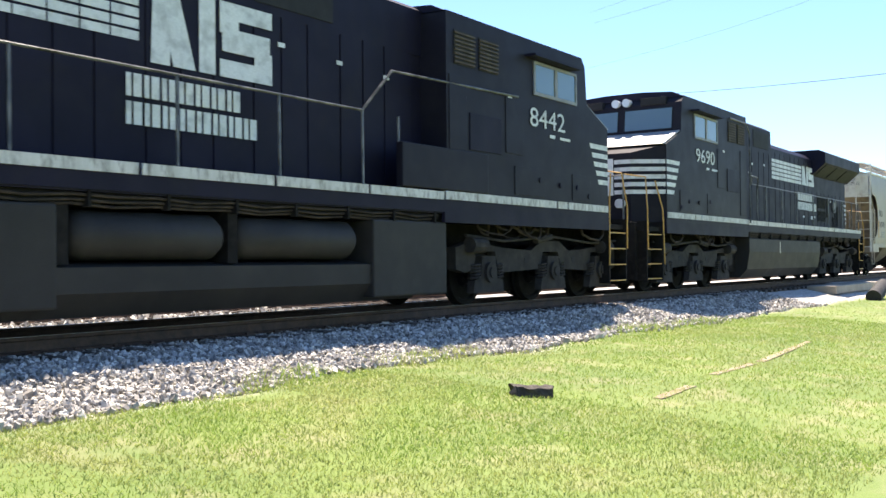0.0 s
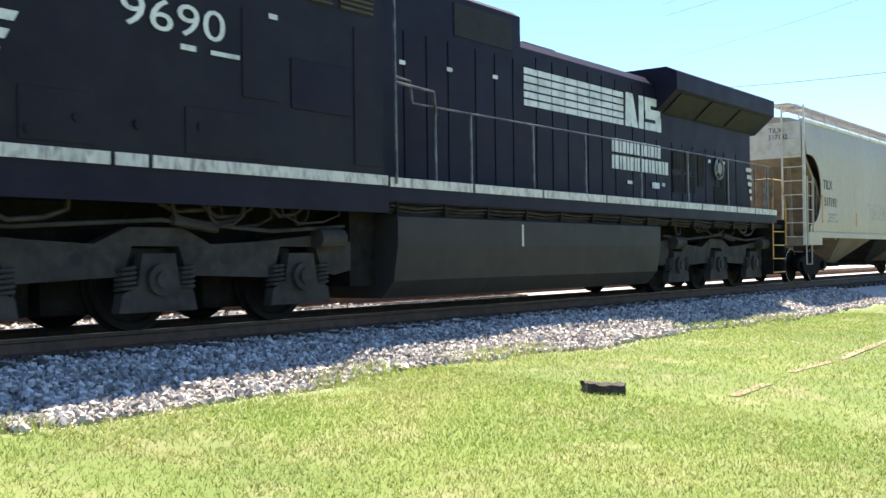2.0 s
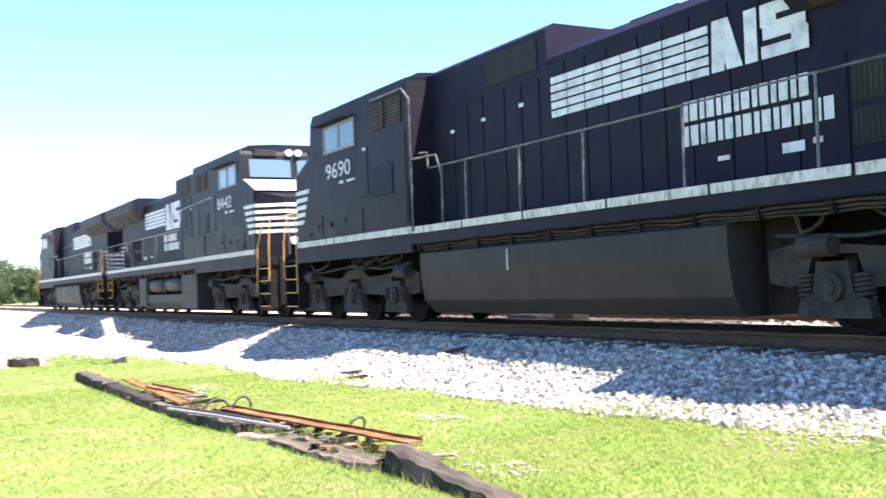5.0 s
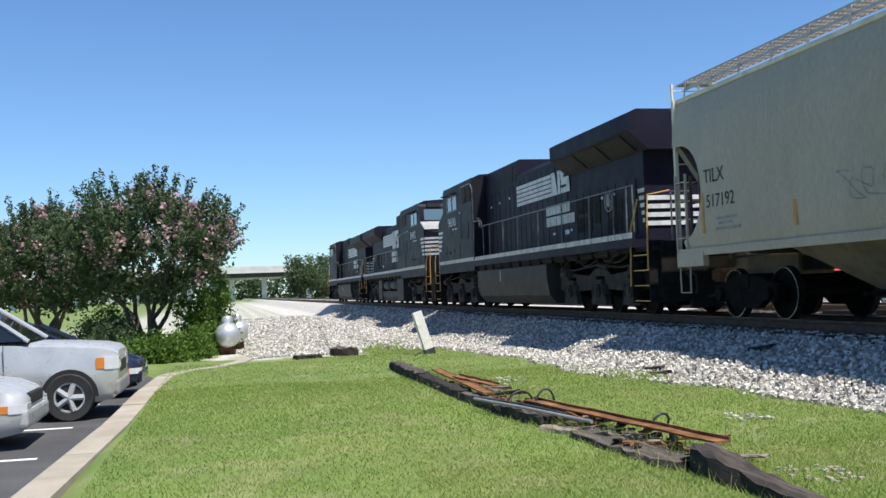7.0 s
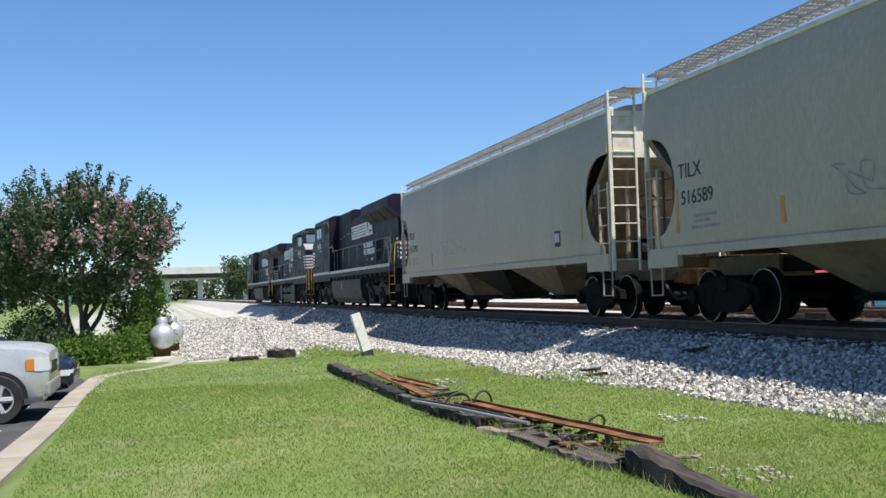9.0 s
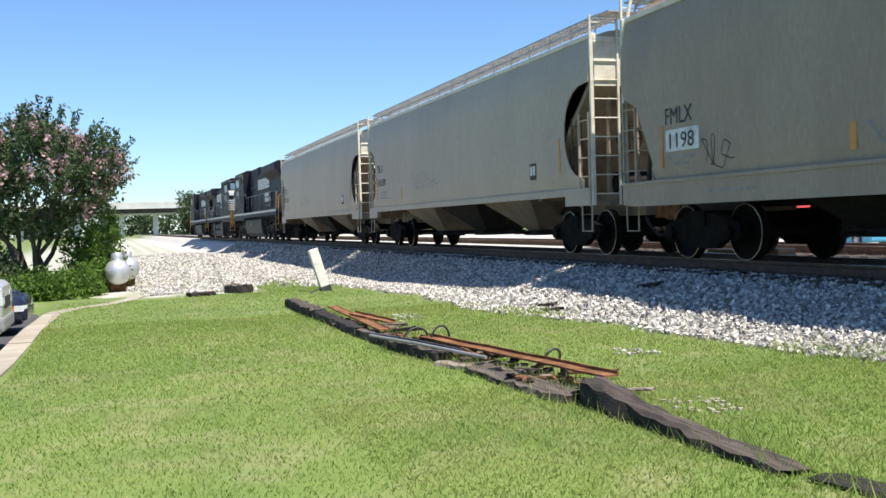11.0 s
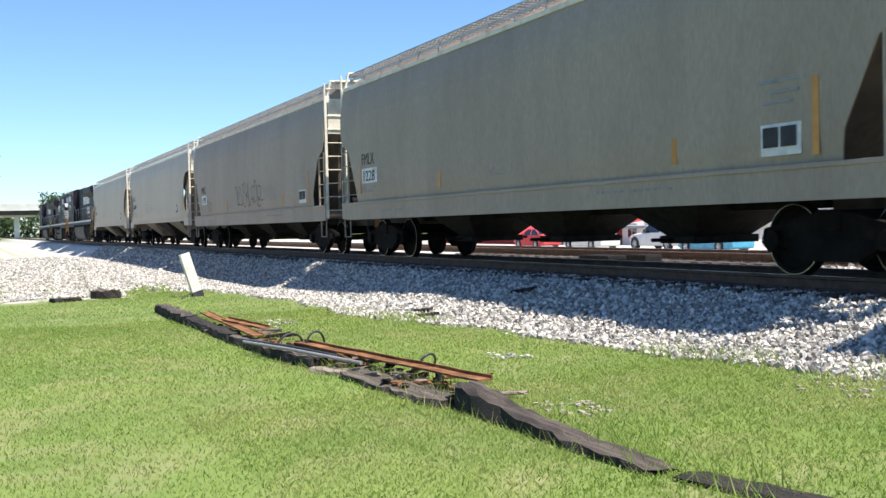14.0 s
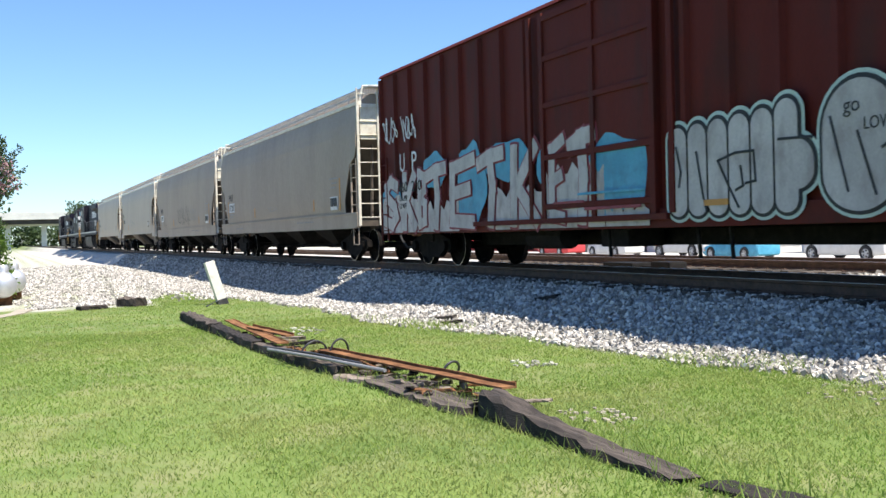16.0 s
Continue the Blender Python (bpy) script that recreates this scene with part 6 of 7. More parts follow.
def dry_tufts():
    rng = np.random.default_rng(12)
    n = 2600
    x = rng.uniform(-19, -4, n)
    y = 3.75 + rng.normal(0, 0.26, n)
    z = ground_height(x, y)
    h, a = rng.uniform(0.05, 0.16, n), rng.uniform(0, 6.28, n)
    base = np.stack([x, y, z], 1)
    side = np.stack([np.cos(a), np.sin(a), 0 * a], 1) * 0.006
    lean = np.stack([rng.normal(0, 0.5, n), rng.normal(0, 0.5, n), np.ones(n)], 1) * h[:, None]
    v = np.stack([base - side, base + side, base + lean], 1).reshape(-1, 3)
    tagged(new("weeds", raw("weeds", v, np.arange(n * 3).reshape(-1, 3), GRASS)), "uncut weeds grown through the old ties", "weeds", kind="stuff")


dry_tufts()


def bent(name, pts, r, material, label, category, steps=1, group=""):
    bm = bmesh.new()
    pipe(bm, pts, r, 8)
    return solid(name, bm, material, label, category, group, smooth=True)


def strip(name, p, q, wide, high, label):
    p, q = Vector(p), Vector(q)
    d = (q - p).normalized()
    side = Vector((-d.y, d.x, 0)) * wide / 2
    bm = bmesh.new()
    n = 10
    rows = []
    for k in range(n + 1):
        c = p.lerp(q, k / n) + Vector((0.0, 0.003 * math.sin(k * 1.3 + p.x), 0.004 * math.sin(k * 1.9)))
        rows.append([bm.verts.new(c + o) for o in (-side, side, side + Vector((0, 0, high)), side * 0.8 + Vector((0, 0, high)), side * 0.8 + Vector((0, 0, 0.02)), -side + Vector((0, 0, 0.02)))])
    for a, b in zip(rows, rows[1:]):
        for k in range(6):
            bm.faces.new((a[k], a[(k + 1) % 6], b[(k + 1) % 6], b[k]))
    bm.faces.new(rows[0][::-1])
    bm.faces.new(rows[-1])
    solid(name, bm, RUSTSTEEL, label, "scrap iron", "scrap steel in the grass")


strip("steel_angle", on_lawn(-12.7, 3.8, 0.14), on_lawn(-8.3, 4.22, 0.12), 0.16, 0.05, "rust-brown steel angle propped in the grass")
strip("steel_angle", on_lawn(-17.6, 3.6, 0.18), on_lawn(-13.6, 3.5, 0.17), 0.16, 0.03, "rust-brown steel strip lying on the ties")
strip("steel_angle", on_lawn(-15.8, 3.55, 0.2), on_lawn(-14.4, 3.82, 0.17), 0.13, 0.05, "short bent piece of rusty steel")
bent("pipe", [on_lawn(-13.2, 3.2, 0.16), on_lawn(-11.8, 3.42, 0.18), on_lawn(-10.2, 3.72, 0.14)], 0.02, PLASTIC, "grey steel pipe laid over the ties", "pipe", group="loose pipes")
bent("pipe", [on_lawn(-13.6, 3.24, 0.15), on_lawn(-12.0, 3.46, 0.2), on_lawn(-10.8, 3.66, 0.17)], 0.016, WIRE, "black conduit laid over the ties", "pipe", group="loose pipes")
bent("pipe", [on_lawn(-12.9, 3.75, 0.12), on_lawn(-11.4, 3.85, 0.13), on_lawn(-10.6, 3.82, 0.1)], 0.013, RUSTSTEEL, "thin rusty rod among the ties", "pipe", group="loose pipes")
for c, r, tall, label in ((Vector((-12.8, 3.68, 0)), 0.2, 0.22, "black cable looped upright"), (Vector((-12.6, 3.95, 0)), 0.15, 0.24, "black cable looped upright"), (Vector((-10.2, 4.45, 0)), 0.12, 0.12, "small loop of black wire")):
    base = on_lawn(c.x, c.y, 0.06)
    bent("cable_loop", [base + Vector((0.15 * math.sin(a * 0.7), r * math.cos(a), tall * math.sin(a))) for a in [k * math.pi / 12 for k in range(13)]], 0.014, WIRE, label, "cable", group="cable loops")
bent("wire", [on_lawn(-22.9, 4.2, 0.1), on_lawn(-23.6, 4.5, 0.14), on_lawn(-24.3, 4.8, 0.12)], 0.012, WIRE, "dark wire running to the white post", "wire")

# leaning white marker post
marker = thing("marker_post", "white square marker post leaning over at the lawn's edge", "post", at=Matrix.Translation(on_lawn(-24.85, 4.95)) @ pose(0, 0, 0, 16, -4, 0))
bm = bmesh.new()
box(bm, -0.115, 0.115, -0.115, 0.115, 0.12, 1.08, 0.012)
part("shaft", bm, POSTWHITE, marker, "white painted shaft")
bm = bmesh.new()
box(bm, -0.125, 0.125, -0.125, 0.125, -0.15, 0.13, 0.01)
part("base", bm, WIRE, marker, "dark base")
for x, y in ((-16.7, 7.1), (-16.2, 6.98), (-15.2, 8.3)):
    rough_timber("wood_scrap", on_lawn(x, y, 0.03), on_lawn(x + 0.4, y + 0.15, 0.05), 0.16, 0.08, "broken dark scrap of wood on the gravel", "scrap", int(x * 10) % 97, group="scraps on the gravel")

# road crossing planks beside the track and a drain pipe
bm = bmesh.new()
box(bm, 35.2, 44.0, 8.0, 8.95, -0.42, -0.16, 0.02)
solid("crossing_panel", bm, CONCRETE, "pale concrete crossing panel beside the rail", "panel")
bm = bmesh.new()
lathe(bm, [(0.24, 0), (0.24, 1.6), (0.2, 1.6), (0.2, 0.05)], 18, pose(34.6, 6.75, -0.5, 0, 78, 0))
solid("drain_pipe", bm, RUBBER, "short black drain pipe end in the grass", "pipe", smooth=True)


# ---------------------------------------------------------------- car park
bm = bmesh.new()
prism(bm, [(-26.5, -14), (-3.0, -14), (-3.0, -1.95), (-9.0, -1.82), (-14, -1.62), (-23.2, -1.42), (-25, -1.7), (-26.5, -3.2)], -1.2, -1.046, "z")
solid("parking_lot", bm, ASPHALT, "dark asphalt car park", "asphalt", kind="structure")
line = [(-3.0, -1.75), (-9.2, -1.62), (-14, -1.43), (-19.4, -1.35), (-22.6, -1.22), (-23.6, -0.9), (-24.6, -0.2), (-26.0, 0.35), (-27.6, 0.6)]
kerb = thing("kerb", "pale concrete kerb round the lawn", "kerb", kind="structure")
for (x0, y0), (x1, y1) in zip(line, line[1:]):
    n = max(1, int(abs(x1 - x0) / 2.4))
    for k in range(n):
        a, b = Vector((x0, y0)).lerp(Vector((x1, y1)), k / n), Vector((x0, y0)).lerp(Vector((x1, y1)), (k + 1) / n)
        d = (b - a).normalized()
        s = Vector((-d.y, d.x)) * 0.17
        g = d * 0.006
        bm = bmesh.new()
        prism(bm, [tuple(p) for p in (a - s + g, b - s - g, b + s - g, a + s + g)], -1.15, -0.87 + 0.006 * math.sin(k * 3 + x0), "z")
        part("kerb_stone", bm, CONCRETE, kerb)
for x in (-12.7, -15.6, -18.9, -21.7):
    bm = bmesh.new()
    box(bm, x - 0.06, x + 0.06, -6.6, -2.15, -1.05, -1.042)
    solid("parking_line", bm, LINEPAINT, "white painted parking line", "road marking", "parking lines", kind="structure")


def car(name, label, x, nose_y, paint, length, wide, high, bonnet, wheel_r, suv, group="parked cars"):
    """A parked car pointing to +y; local y runs back from the nose, local x is its side to the camera."""
    ob = thing(name, label, "car", group, at=pose(x, nose_y, -1.045))
    h = wide / 2
    clear = 0.26 if suv else 0.17
    waist = bonnet - 0.02
    belt = bonnet + 0.06
    # lower body, in sections along y, rounded at the nose
    def ring(y, w, z0, z1, tuck):
        return [(s * a, -y, z) for s, a, z in ((-1, w * 0.9, z0), (-1, w, z0 + 0.12), (-1, w, (z0 + z1) / 2 + 0.05), (-1, w - tuck, z1 - 0.04), (-1, w * 0.72, z1 + 0.015), (1, w * 0.72, z1 + 0.015), (1, w - tuck, z1 - 0.04), (1, w, (z0 + z1) / 2 + 0.05), (1, w, z0 + 0.12), (1, w * 0.9, z0))]
    secs = [ring(0.0, h * 0.84, clear + 0.14, waist * (0.86 if suv else 0.66), 0.04), ring(0.08, h * 0.94, clear + 0.04, waist * (0.91 if suv else 0.76), 0.05), ring(0.3, h * 0.985, clear, waist * (0.95 if suv else 0.86), 0.06), ring(0.75, h, clear, waist * (0.98 if suv else 0.94), 0.06),
            ring(1.25, h, clear, waist, 0.06), ring(length * 0.5, h, clear, belt, 0.05), ring(length - 0.5, h, clear, belt + 0.02, 0.05), ring(length - 0.1, h * 0.95, clear + 0.05, belt - 0.03, 0.06), ring(length, h * 0.85, clear + 0.12, belt - 0.2, 0.06)]
    bm = bmesh.new()
    rows = [[bm.verts.new(p) for p in s] for s in secs]
    for a, b in zip(rows, rows[1:]):
        for k in range(10):
            bm.faces.new((a[k], a[(k + 1) % 10], b[(k + 1) % 10], b[k]))
    bm.faces.new(rows[0])
    bm.faces.new(rows[-1][::-1])
    part("body", bm, paint, ob, smooth=True)
    # cabin: glass house and roof
    y0, y1, y2, y3 = 1.28 if suv else 1.05, 2.0 if suv else 1.95, length - (0.55 if suv else 1.3), length - (0.1 if suv else 0.45)
    bm = bmesh.new()
    top = high - 0.07
    low = [(s * h * 0.93, -y, belt - 0.03) for s, y in ((-1, y0), (1, y0), (1, y3), (-1, y3))]
    upp = [(s * h * 0.74, -y, top) for s, y in ((-1, y1), (1, y1), (1, y2), (-1, y2))]
    a, b = [bm.verts.new(p) for p in low], [bm.verts.new(p) for p in upp]
    for k in range(4):
        bm.faces.new((a[k], a[(k + 1) % 4], b[(k + 1) % 4], b[k]))
    bm.faces.new(b)
    bm.faces.new(a[::-1])
    part("glasshouse", bm, CARGLASS, ob, "dark tinted glass")
    bm = bmesh.new()
    a = [bm.verts.new((s * h * 0.77, -y, top - 0.03)) for s, y in ((-1, y1 - 0.03), (1, y1 - 0.03), (1, y2 + 0.03), (-1, y2 + 0.03))]
    b = [bm.verts.new((s * h * 0.64, -y, high)) for s, y in ((-1, y1 + 0.25), (1, y1 + 0.25), (1, y2 - 0.15), (-1, y2 - 0.15))]
    for k in range(4):
        bm.faces.new((a[k], a[(k + 1) % 4], b[(k + 1) % 4], b[k]))
    bm.faces.new(b)
    bm.faces.new(a[::-1])
    part("roof", bm, paint, ob)
    for s in (-1, 1):
        bm = bmesh.new()
        for (ya, yb) in ((y0, y1), (y3, y2), ((y1 + y2) / 2 + 0.05, (y1 + y2) / 2 + 0.05)):
            rod(bm, (s * h * 0.935, -ya, belt - 0.03), (s * h * 0.75, -yb, top), 0.035, 6)
        part("pillars", bm, paint, ob)
        for yw in (0.7 if suv else 0.8, length - 0.95):
            bm = bmesh.new()
            lathe(bm, [(wheel_r * 0.62, 0.0), (wheel_r * 0.66, 0.05), (wheel_r * 0.95, 0.06), (wheel_r, 0.03), (wheel_r, -0.17), (wheel_r * 0.6, -0.2)], 28, pose(s * (h + 0.0), -yw, wheel_r, 0, 90 * s, 0))
            wh = part("wheel", bm, RUBBER, ob, "black tyre", smooth=True)
            bm = bmesh.new()
            lathe(bm, [(wheel_r * 0.63, -0.02), (wheel_r * 0.63, 0.03), (wheel_r * 0.56, 0.03), (wheel_r * 0.54, -0.01)], 24, pose(s * (h + 0.0), -yw, wheel_r, 0, 90 * s, 0))
            for k in range(5):
                t = k * 2 * math.pi / 5
                rod(bm, (s * (h + 0.03), -yw, wheel_r), (s * (h + 0.02), -yw + 0.58 * wheel_r * math.cos(t), wheel_r + 0.58 * wheel_r * math.sin(t)), 0.045, 6)
            part("rim", bm, SILVER, wh, "five-spoke alloy rim")
            bm = bmesh.new()
            R = wheel_r * 1.17
            arc = [(-yw + R * math.cos(t), wheel_r + R * math.sin(t)) for t in [math.pi * k / 14 for k in range(15)]]
            prism(bm, arc, *sorted((s * (h + 0.02), s * (h - 0.1))), "x")
            part("wheel_arch", bm, DARK, ob, "dark wheel arch")
        bm = bmesh.new()
        box(bm, s * (h * 0.94 + 0.11) - 0.1, s * (h * 0.94 + 0.11) + 0.1, -(y0 + 0.55) - 0.06, -(y0 + 0.55) + 0.06, belt + 0.02, belt + 0.2, 0.04)
        part("mirror", bm, RUBBER if suv else paint, ob, "door mirror")
        bm = bmesh.new()
        la, lb = (0.64 * waist, 0.8 * waist) if suv else (0.5 * waist, 0.62 * waist)
        plan = [(0.5 * h, -0.1), (0.5 * h, 0.012), (0.84 * h, 0.012), (0.945 * h + 0.008, -0.08), (0.965 * h + 0.01, -0.19), (0.86 * h, -0.19)]
        prism(bm, [(s * a, b) for a, b in plan], la, lb, "z")
        part("headlight", bm, HEADLAMP, ob, "clear headlight")
        bm = bmesh.new()
        plan = [(0.88 * h, -0.19), (0.965 * h + 0.008, -0.19), (0.985 * h + 0.008, -0.31), (0.9 * h, -0.31)]
        prism(bm, [(s * a, b) for a, b in plan], la + 0.01, lb - 0.01, "z")
        part("indicator", bm, AMBER, ob, "orange side indicator")
        bm = bmesh.new()
        rod(bm, (s * h * 0.66, -0.16, clear + 0.2), (s * h * 0.66, -0.01, clear + 0.2), 0.075, 12)
        part("fog_lamp", bm, DARK, ob, "round fog lamp recess")
    bm = bmesh.new()
    box(bm, -h * 0.9, h * 0.9, -0.35, 0.03, clear + 0.1, clear + 0.32, 0.05)
    part("bumper", bm, PLASTIC if suv else paint, ob, "front bumper")
    bm = bmesh.new()
    box(bm, -h * 0.5, h * 0.5, -0.12, 0.012, waist * 0.58, waist * 0.74, 0.02)
    part("grille", bm, DARK, ob, "dark radiator grille")
    for yy in ((y1 + y2) / 2 + 0.05, y0 + 0.35):
        bm = bmesh.new()
        box(bm, h + 0.001, h + 0.004, -yy - 0.006, -yy + 0.006, clear + 0.15, belt - 0.06)
        part("door_gap", bm, DARK, ob)
    return ob


car("suv", "silver sport utility car parked against the kerb", -17.35, -1.6, SILVER, 4.7, 1.82, 1.8, 1.2, 0.36, True)
car("hatchback", "silver compact car parked nose to the kerb", -14.25, -2.4, SILVER, 4.4, 1.74, 1.47, 0.93, 0.31, False)
car("sedan", "dark blue saloon car parked beyond the silver one", -20.6, -1.52, NAVY, 4.6, 1.78, 1.45, 0.9, 0.32, False)


# ---------------------------------------------------------------- propane tanks
def propane_tank(x, y, r, length, label):
    ob = thing("propane_tank", label, "gas tank", "propane tanks", at=pose(x, y, float(ground_height(x, y))))
    bm = bmesh.new()
    prof = [(r * math.sin(a), -r * 0.75 * math.cos(a)) for a in [0.06 + k * (math.pi / 2 - 0.06) / 8 for k in range(9)]]
    prof += [(a, length + (-b)) for a, b in prof[::-1]]
    lathe(bm, prof, 28, pose(0, 0, 0.22 + r, 0, -90, 0))
    part("shell", bm, TANKSILVER, ob, "bright silver painted shell", smooth=True)
    for d in (0.25, length - 0.25):
        bm = bmesh.new()
        box(bm, -d - 0.08, -d + 0.08, -r * 0.6, r * 0.6, -0.05, 0.34)
        part("saddle", bm, RUSTSTEEL, ob, "steel saddle")
    bm = bmesh.new()
    lathe(bm, [(0.17, 0), (0.17, 0.16), (0.12, 0.22), (0.02, 0.23)], 16, pose(-0.35, 0, 0.2 + 2 * r))
    part("valve_dome", bm, TANKSILVER, ob, "domed valve cover", smooth=True)


propane_tank(-32.4, 0.12, 0.38, 1.7, "silver horizontal propane tank on saddles by the gravel")
propane_tank(-35.6, 0.45, 0.38, 1.7, "second silver propane tank behind the first")


# ---------------------------------------------------------------- trees and shrubs
def leaves_mesh(name, spots, per, spread, size, material, seed, narrow=0.5):
    rng = np.random.default_rng(seed)
    c = np.repeat(np.asarray(spots, float), per, 0)
    n = len(c)
    c = c + rng.normal(0, 1, (n, 3)) * np.asarray(spread)
    a = rng.normal(size=(n, 3))
    a /= np.linalg.norm(a, axis=1)[:, None]
    b = np.cross(a, rng.normal(size=(n, 3)))
    b /= np.linalg.norm(b, axis=1)[:, None]
    s = rng.uniform(0.6, 1.3, n)[:, None] * size
    v = np.stack([c - a * s, c + b * s * narrow, c + a * s, c - b * s * narrow], 1).reshape(-1, 3)
    f = (np.arange(n)[:, None] * 4 + np.arange(4)[None])
    return raw(name, v, f, material)


def limb(bm, p, q, r0, r1, seed, n=5):
    rng = random.Random(seed)
    p, q = Vector(p), Vector(q)
    last, pts = p, [p]
    for k in range(1, n + 1):
        c = p.lerp(q, k / n) + Vector((rng.uniform(-1, 1), rng.uniform(-1, 1), rng.uniform(-0.5, 0.5))) * 0.05 * (q - p).length * (k < n)
        pts.append(c)
    for k in range(n):
        rod(bm, pts[k], pts[k + 1], r0 + (r1 - r0) * k / n, 8, r0 + (r1 - r0) * (k + 1) / n)
    return pts


def myrtle(name, x, y, spread_r, base_z, bottom, top, seed, blossoms, label):
    rng = random.Random(seed)
    tree = thing(name, label, "tree", at=pose(x, y, base_z))
    bm = bmesh.new()
    tips = []
    mid = (bottom + top) / 2
    for k in range(7):
        a = k * 2 * math.pi / 7 + rng.uniform(-0.3, 0.3)
        end = (spread_r * 0.55 * math.cos(a), spread_r * 0.55 * math.sin(a), mid + rng.uniform(-0.3, 0.6))
        pts = limb(bm, (0.12 * math.cos(a), 0.12 * math.sin(a), -0.1), end, 0.085, 0.035, seed + k, 6)
        for j in range(5):
            b = a + rng.uniform(-1.1, 1.1)
            r = spread_r * rng.uniform(0.6, 0.95)
            tip = (r * math.cos(b), r * math.sin(b), bottom + (top - bottom) * rng.uniform(0.15, 0.85))
            limb(bm, pts[3 + j % 3], tip, 0.03, 0.008, seed * 9 + k * 7 + j, 4)
    part("trunk", bm, BARK, tree, "several smooth grey-brown stems")
    spots, flowers = [], []
    half = (top - bottom) / 2
    while len(spots) < 620:
        u = Vector((rng.gauss(0, 1), rng.gauss(0, 1), rng.gauss(0, 1))).normalized()
        d = rng.uniform(0.35, 1.0) ** 0.6
        lump = 1 + 0.09 * math.sin(u.x * 5 + seed) + 0.08 * math.sin(u.y * 6 + 1) + 0.06 * math.sin(u.z * 7)
        p = Vector((u.x * spread_r * d * lump, u.y * spread_r * d * lump, mid + u.z * half * d * lump))
        if u.z < -0.3 and d < 0.7:
            continue
        spots.append(p)
        if blossoms and d > 0.78 and u.z > -0.6 and rng.random() < 0.22 + 0.45 * max(0, u.y) * (u.z > 0.1) + 0.2 * max(0, u.z):
            flowers.append(p + u * 0.08)
    # upright sprays that break the outline
    sprays = []
    for k in range(150):
        u = Vector((rng.gauss(0, 1), rng.gauss(0, 1), rng.uniform(-0.3, 1.4))).normalized()
        c = Vector((u.x * spread_r * 0.95, u.y * spread_r * 0.95, mid + u.z * half * 0.95))
        way = (u + Vector((0, 0, 0.7))).normalized()
        for j in range(rng.randint(4, 10)):
            sprays.append(c + way * 0.1 * j + Vector((rng.gauss(0, 0.02), rng.gauss(0, 0.02), 0)))
    me = leaves_mesh("crown", spots, 26, (0.17, 0.17, 0.14), 0.085, LEAF, seed)
    tw = new("leafy_spray", leaves_mesh("leafy_spray", sprays, 9, (0.045, 0.045, 0.06), 0.07, LEAF, seed + 5, 0.4))
    tw.parent = tree
    tagged(tw, "upright leafy sprays", kind="stuff")
    ob = new("crown", me)
    ob.parent = tree
    tagged(ob, "dark green crown of small leaves", kind="stuff")
    if blossoms:
        me = leaves_mesh("blossom", flowers, 34, (0.09, 0.09, 0.14), 0.06, PINK, seed + 1, 0.8)
        ob = new("blossom", me)
        ob.parent = tree
        tagged(ob, "faded pink flower clusters", kind="stuff")


myrtle("crape_myrtle", -33.5, -2.35, 2.75, -0.98, 1.75, 5.15, 5, True, "crape myrtle tree with dark leaves and faded pink blossom")
myrtle("crape_myrtle", -39.5, -6.3, 2.7, -0.98, 1.5, 5.0, 9, True, "crape myrtle tree with dark leaves and few blossoms")
myrtle("crape_myrtle", -45.5, -11.5, 3.2, -0.98, 1.4, 5.2, 13, False, "dark green tree beyond the parked cars")


def shrub(x, y, rx, ry, h, seed, label, count=150, material=None):
    rng = random.Random(seed)
    z = float(ground_height(x, y))
    ob = thing("shrub", label, "shrub", "shrubs under the trees", at=pose(x, y, z))
    bm = bmesh.new()
    for k in range(6):
        a = k * 1.05
        limb(bm, (0.05 * math.cos(a), 0.05 * math.sin(a), -0.05), (rx * 0.6 * math.cos(a), ry * 0.6 * math.sin(a), h * 0.75), 0.025, 0.008, seed + k, 3)
    part("stems", bm, BARK, ob)
    spots = []
    for k in range(count):
        u = Vector((rng.gauss(0, 1), rng.gauss(0, 1), abs(rng.gauss(0, 1)))).normalized()
        d = rng.uniform(0.5, 1.0) * (1 + 0.15 * math.sin(u.x * 5 + seed) + 0.1 * math.sin(u.y * 7))
        spots.append((u.x * rx * d, u.y * ry * d, 0.05 + u.z * h * d))
    me = leaves_mesh("leaves", spots, 24, (0.11, 0.11, 0.1), 0.06, material or SHRUB, seed)
    lv = new("leaves", me)
    lv.parent = ob
    tagged(lv, "dense green leaves", kind="stuff")


shrub(-29.5, -1.75, 0.8, 0.9, 0.75, 1, "low rounded green shrub at the car park's edge", 170)
shrub(-33.0, -0.75, 0.9, 0.75, 1.9, 2, "tall bright green shrub beside the propane tanks", 230)
shrub(-34.5, -0.2, 0.9, 0.6, 2.5, 3, "tall bright green shrub beside the propane tanks", 230)
shrub(-32.0, -3.2, 1.2, 1.0, 1.3, 4, "green shrub under the tree", 200, LEAF)
shrub(-31.5, -0.9, 0.7, 0.6, 0.8, 5, "green shrub under the tree", 180)
shrub(-36.0, -3.9, 1.3, 1.2, 1.6, 6, "green shrub under the tree", 200)


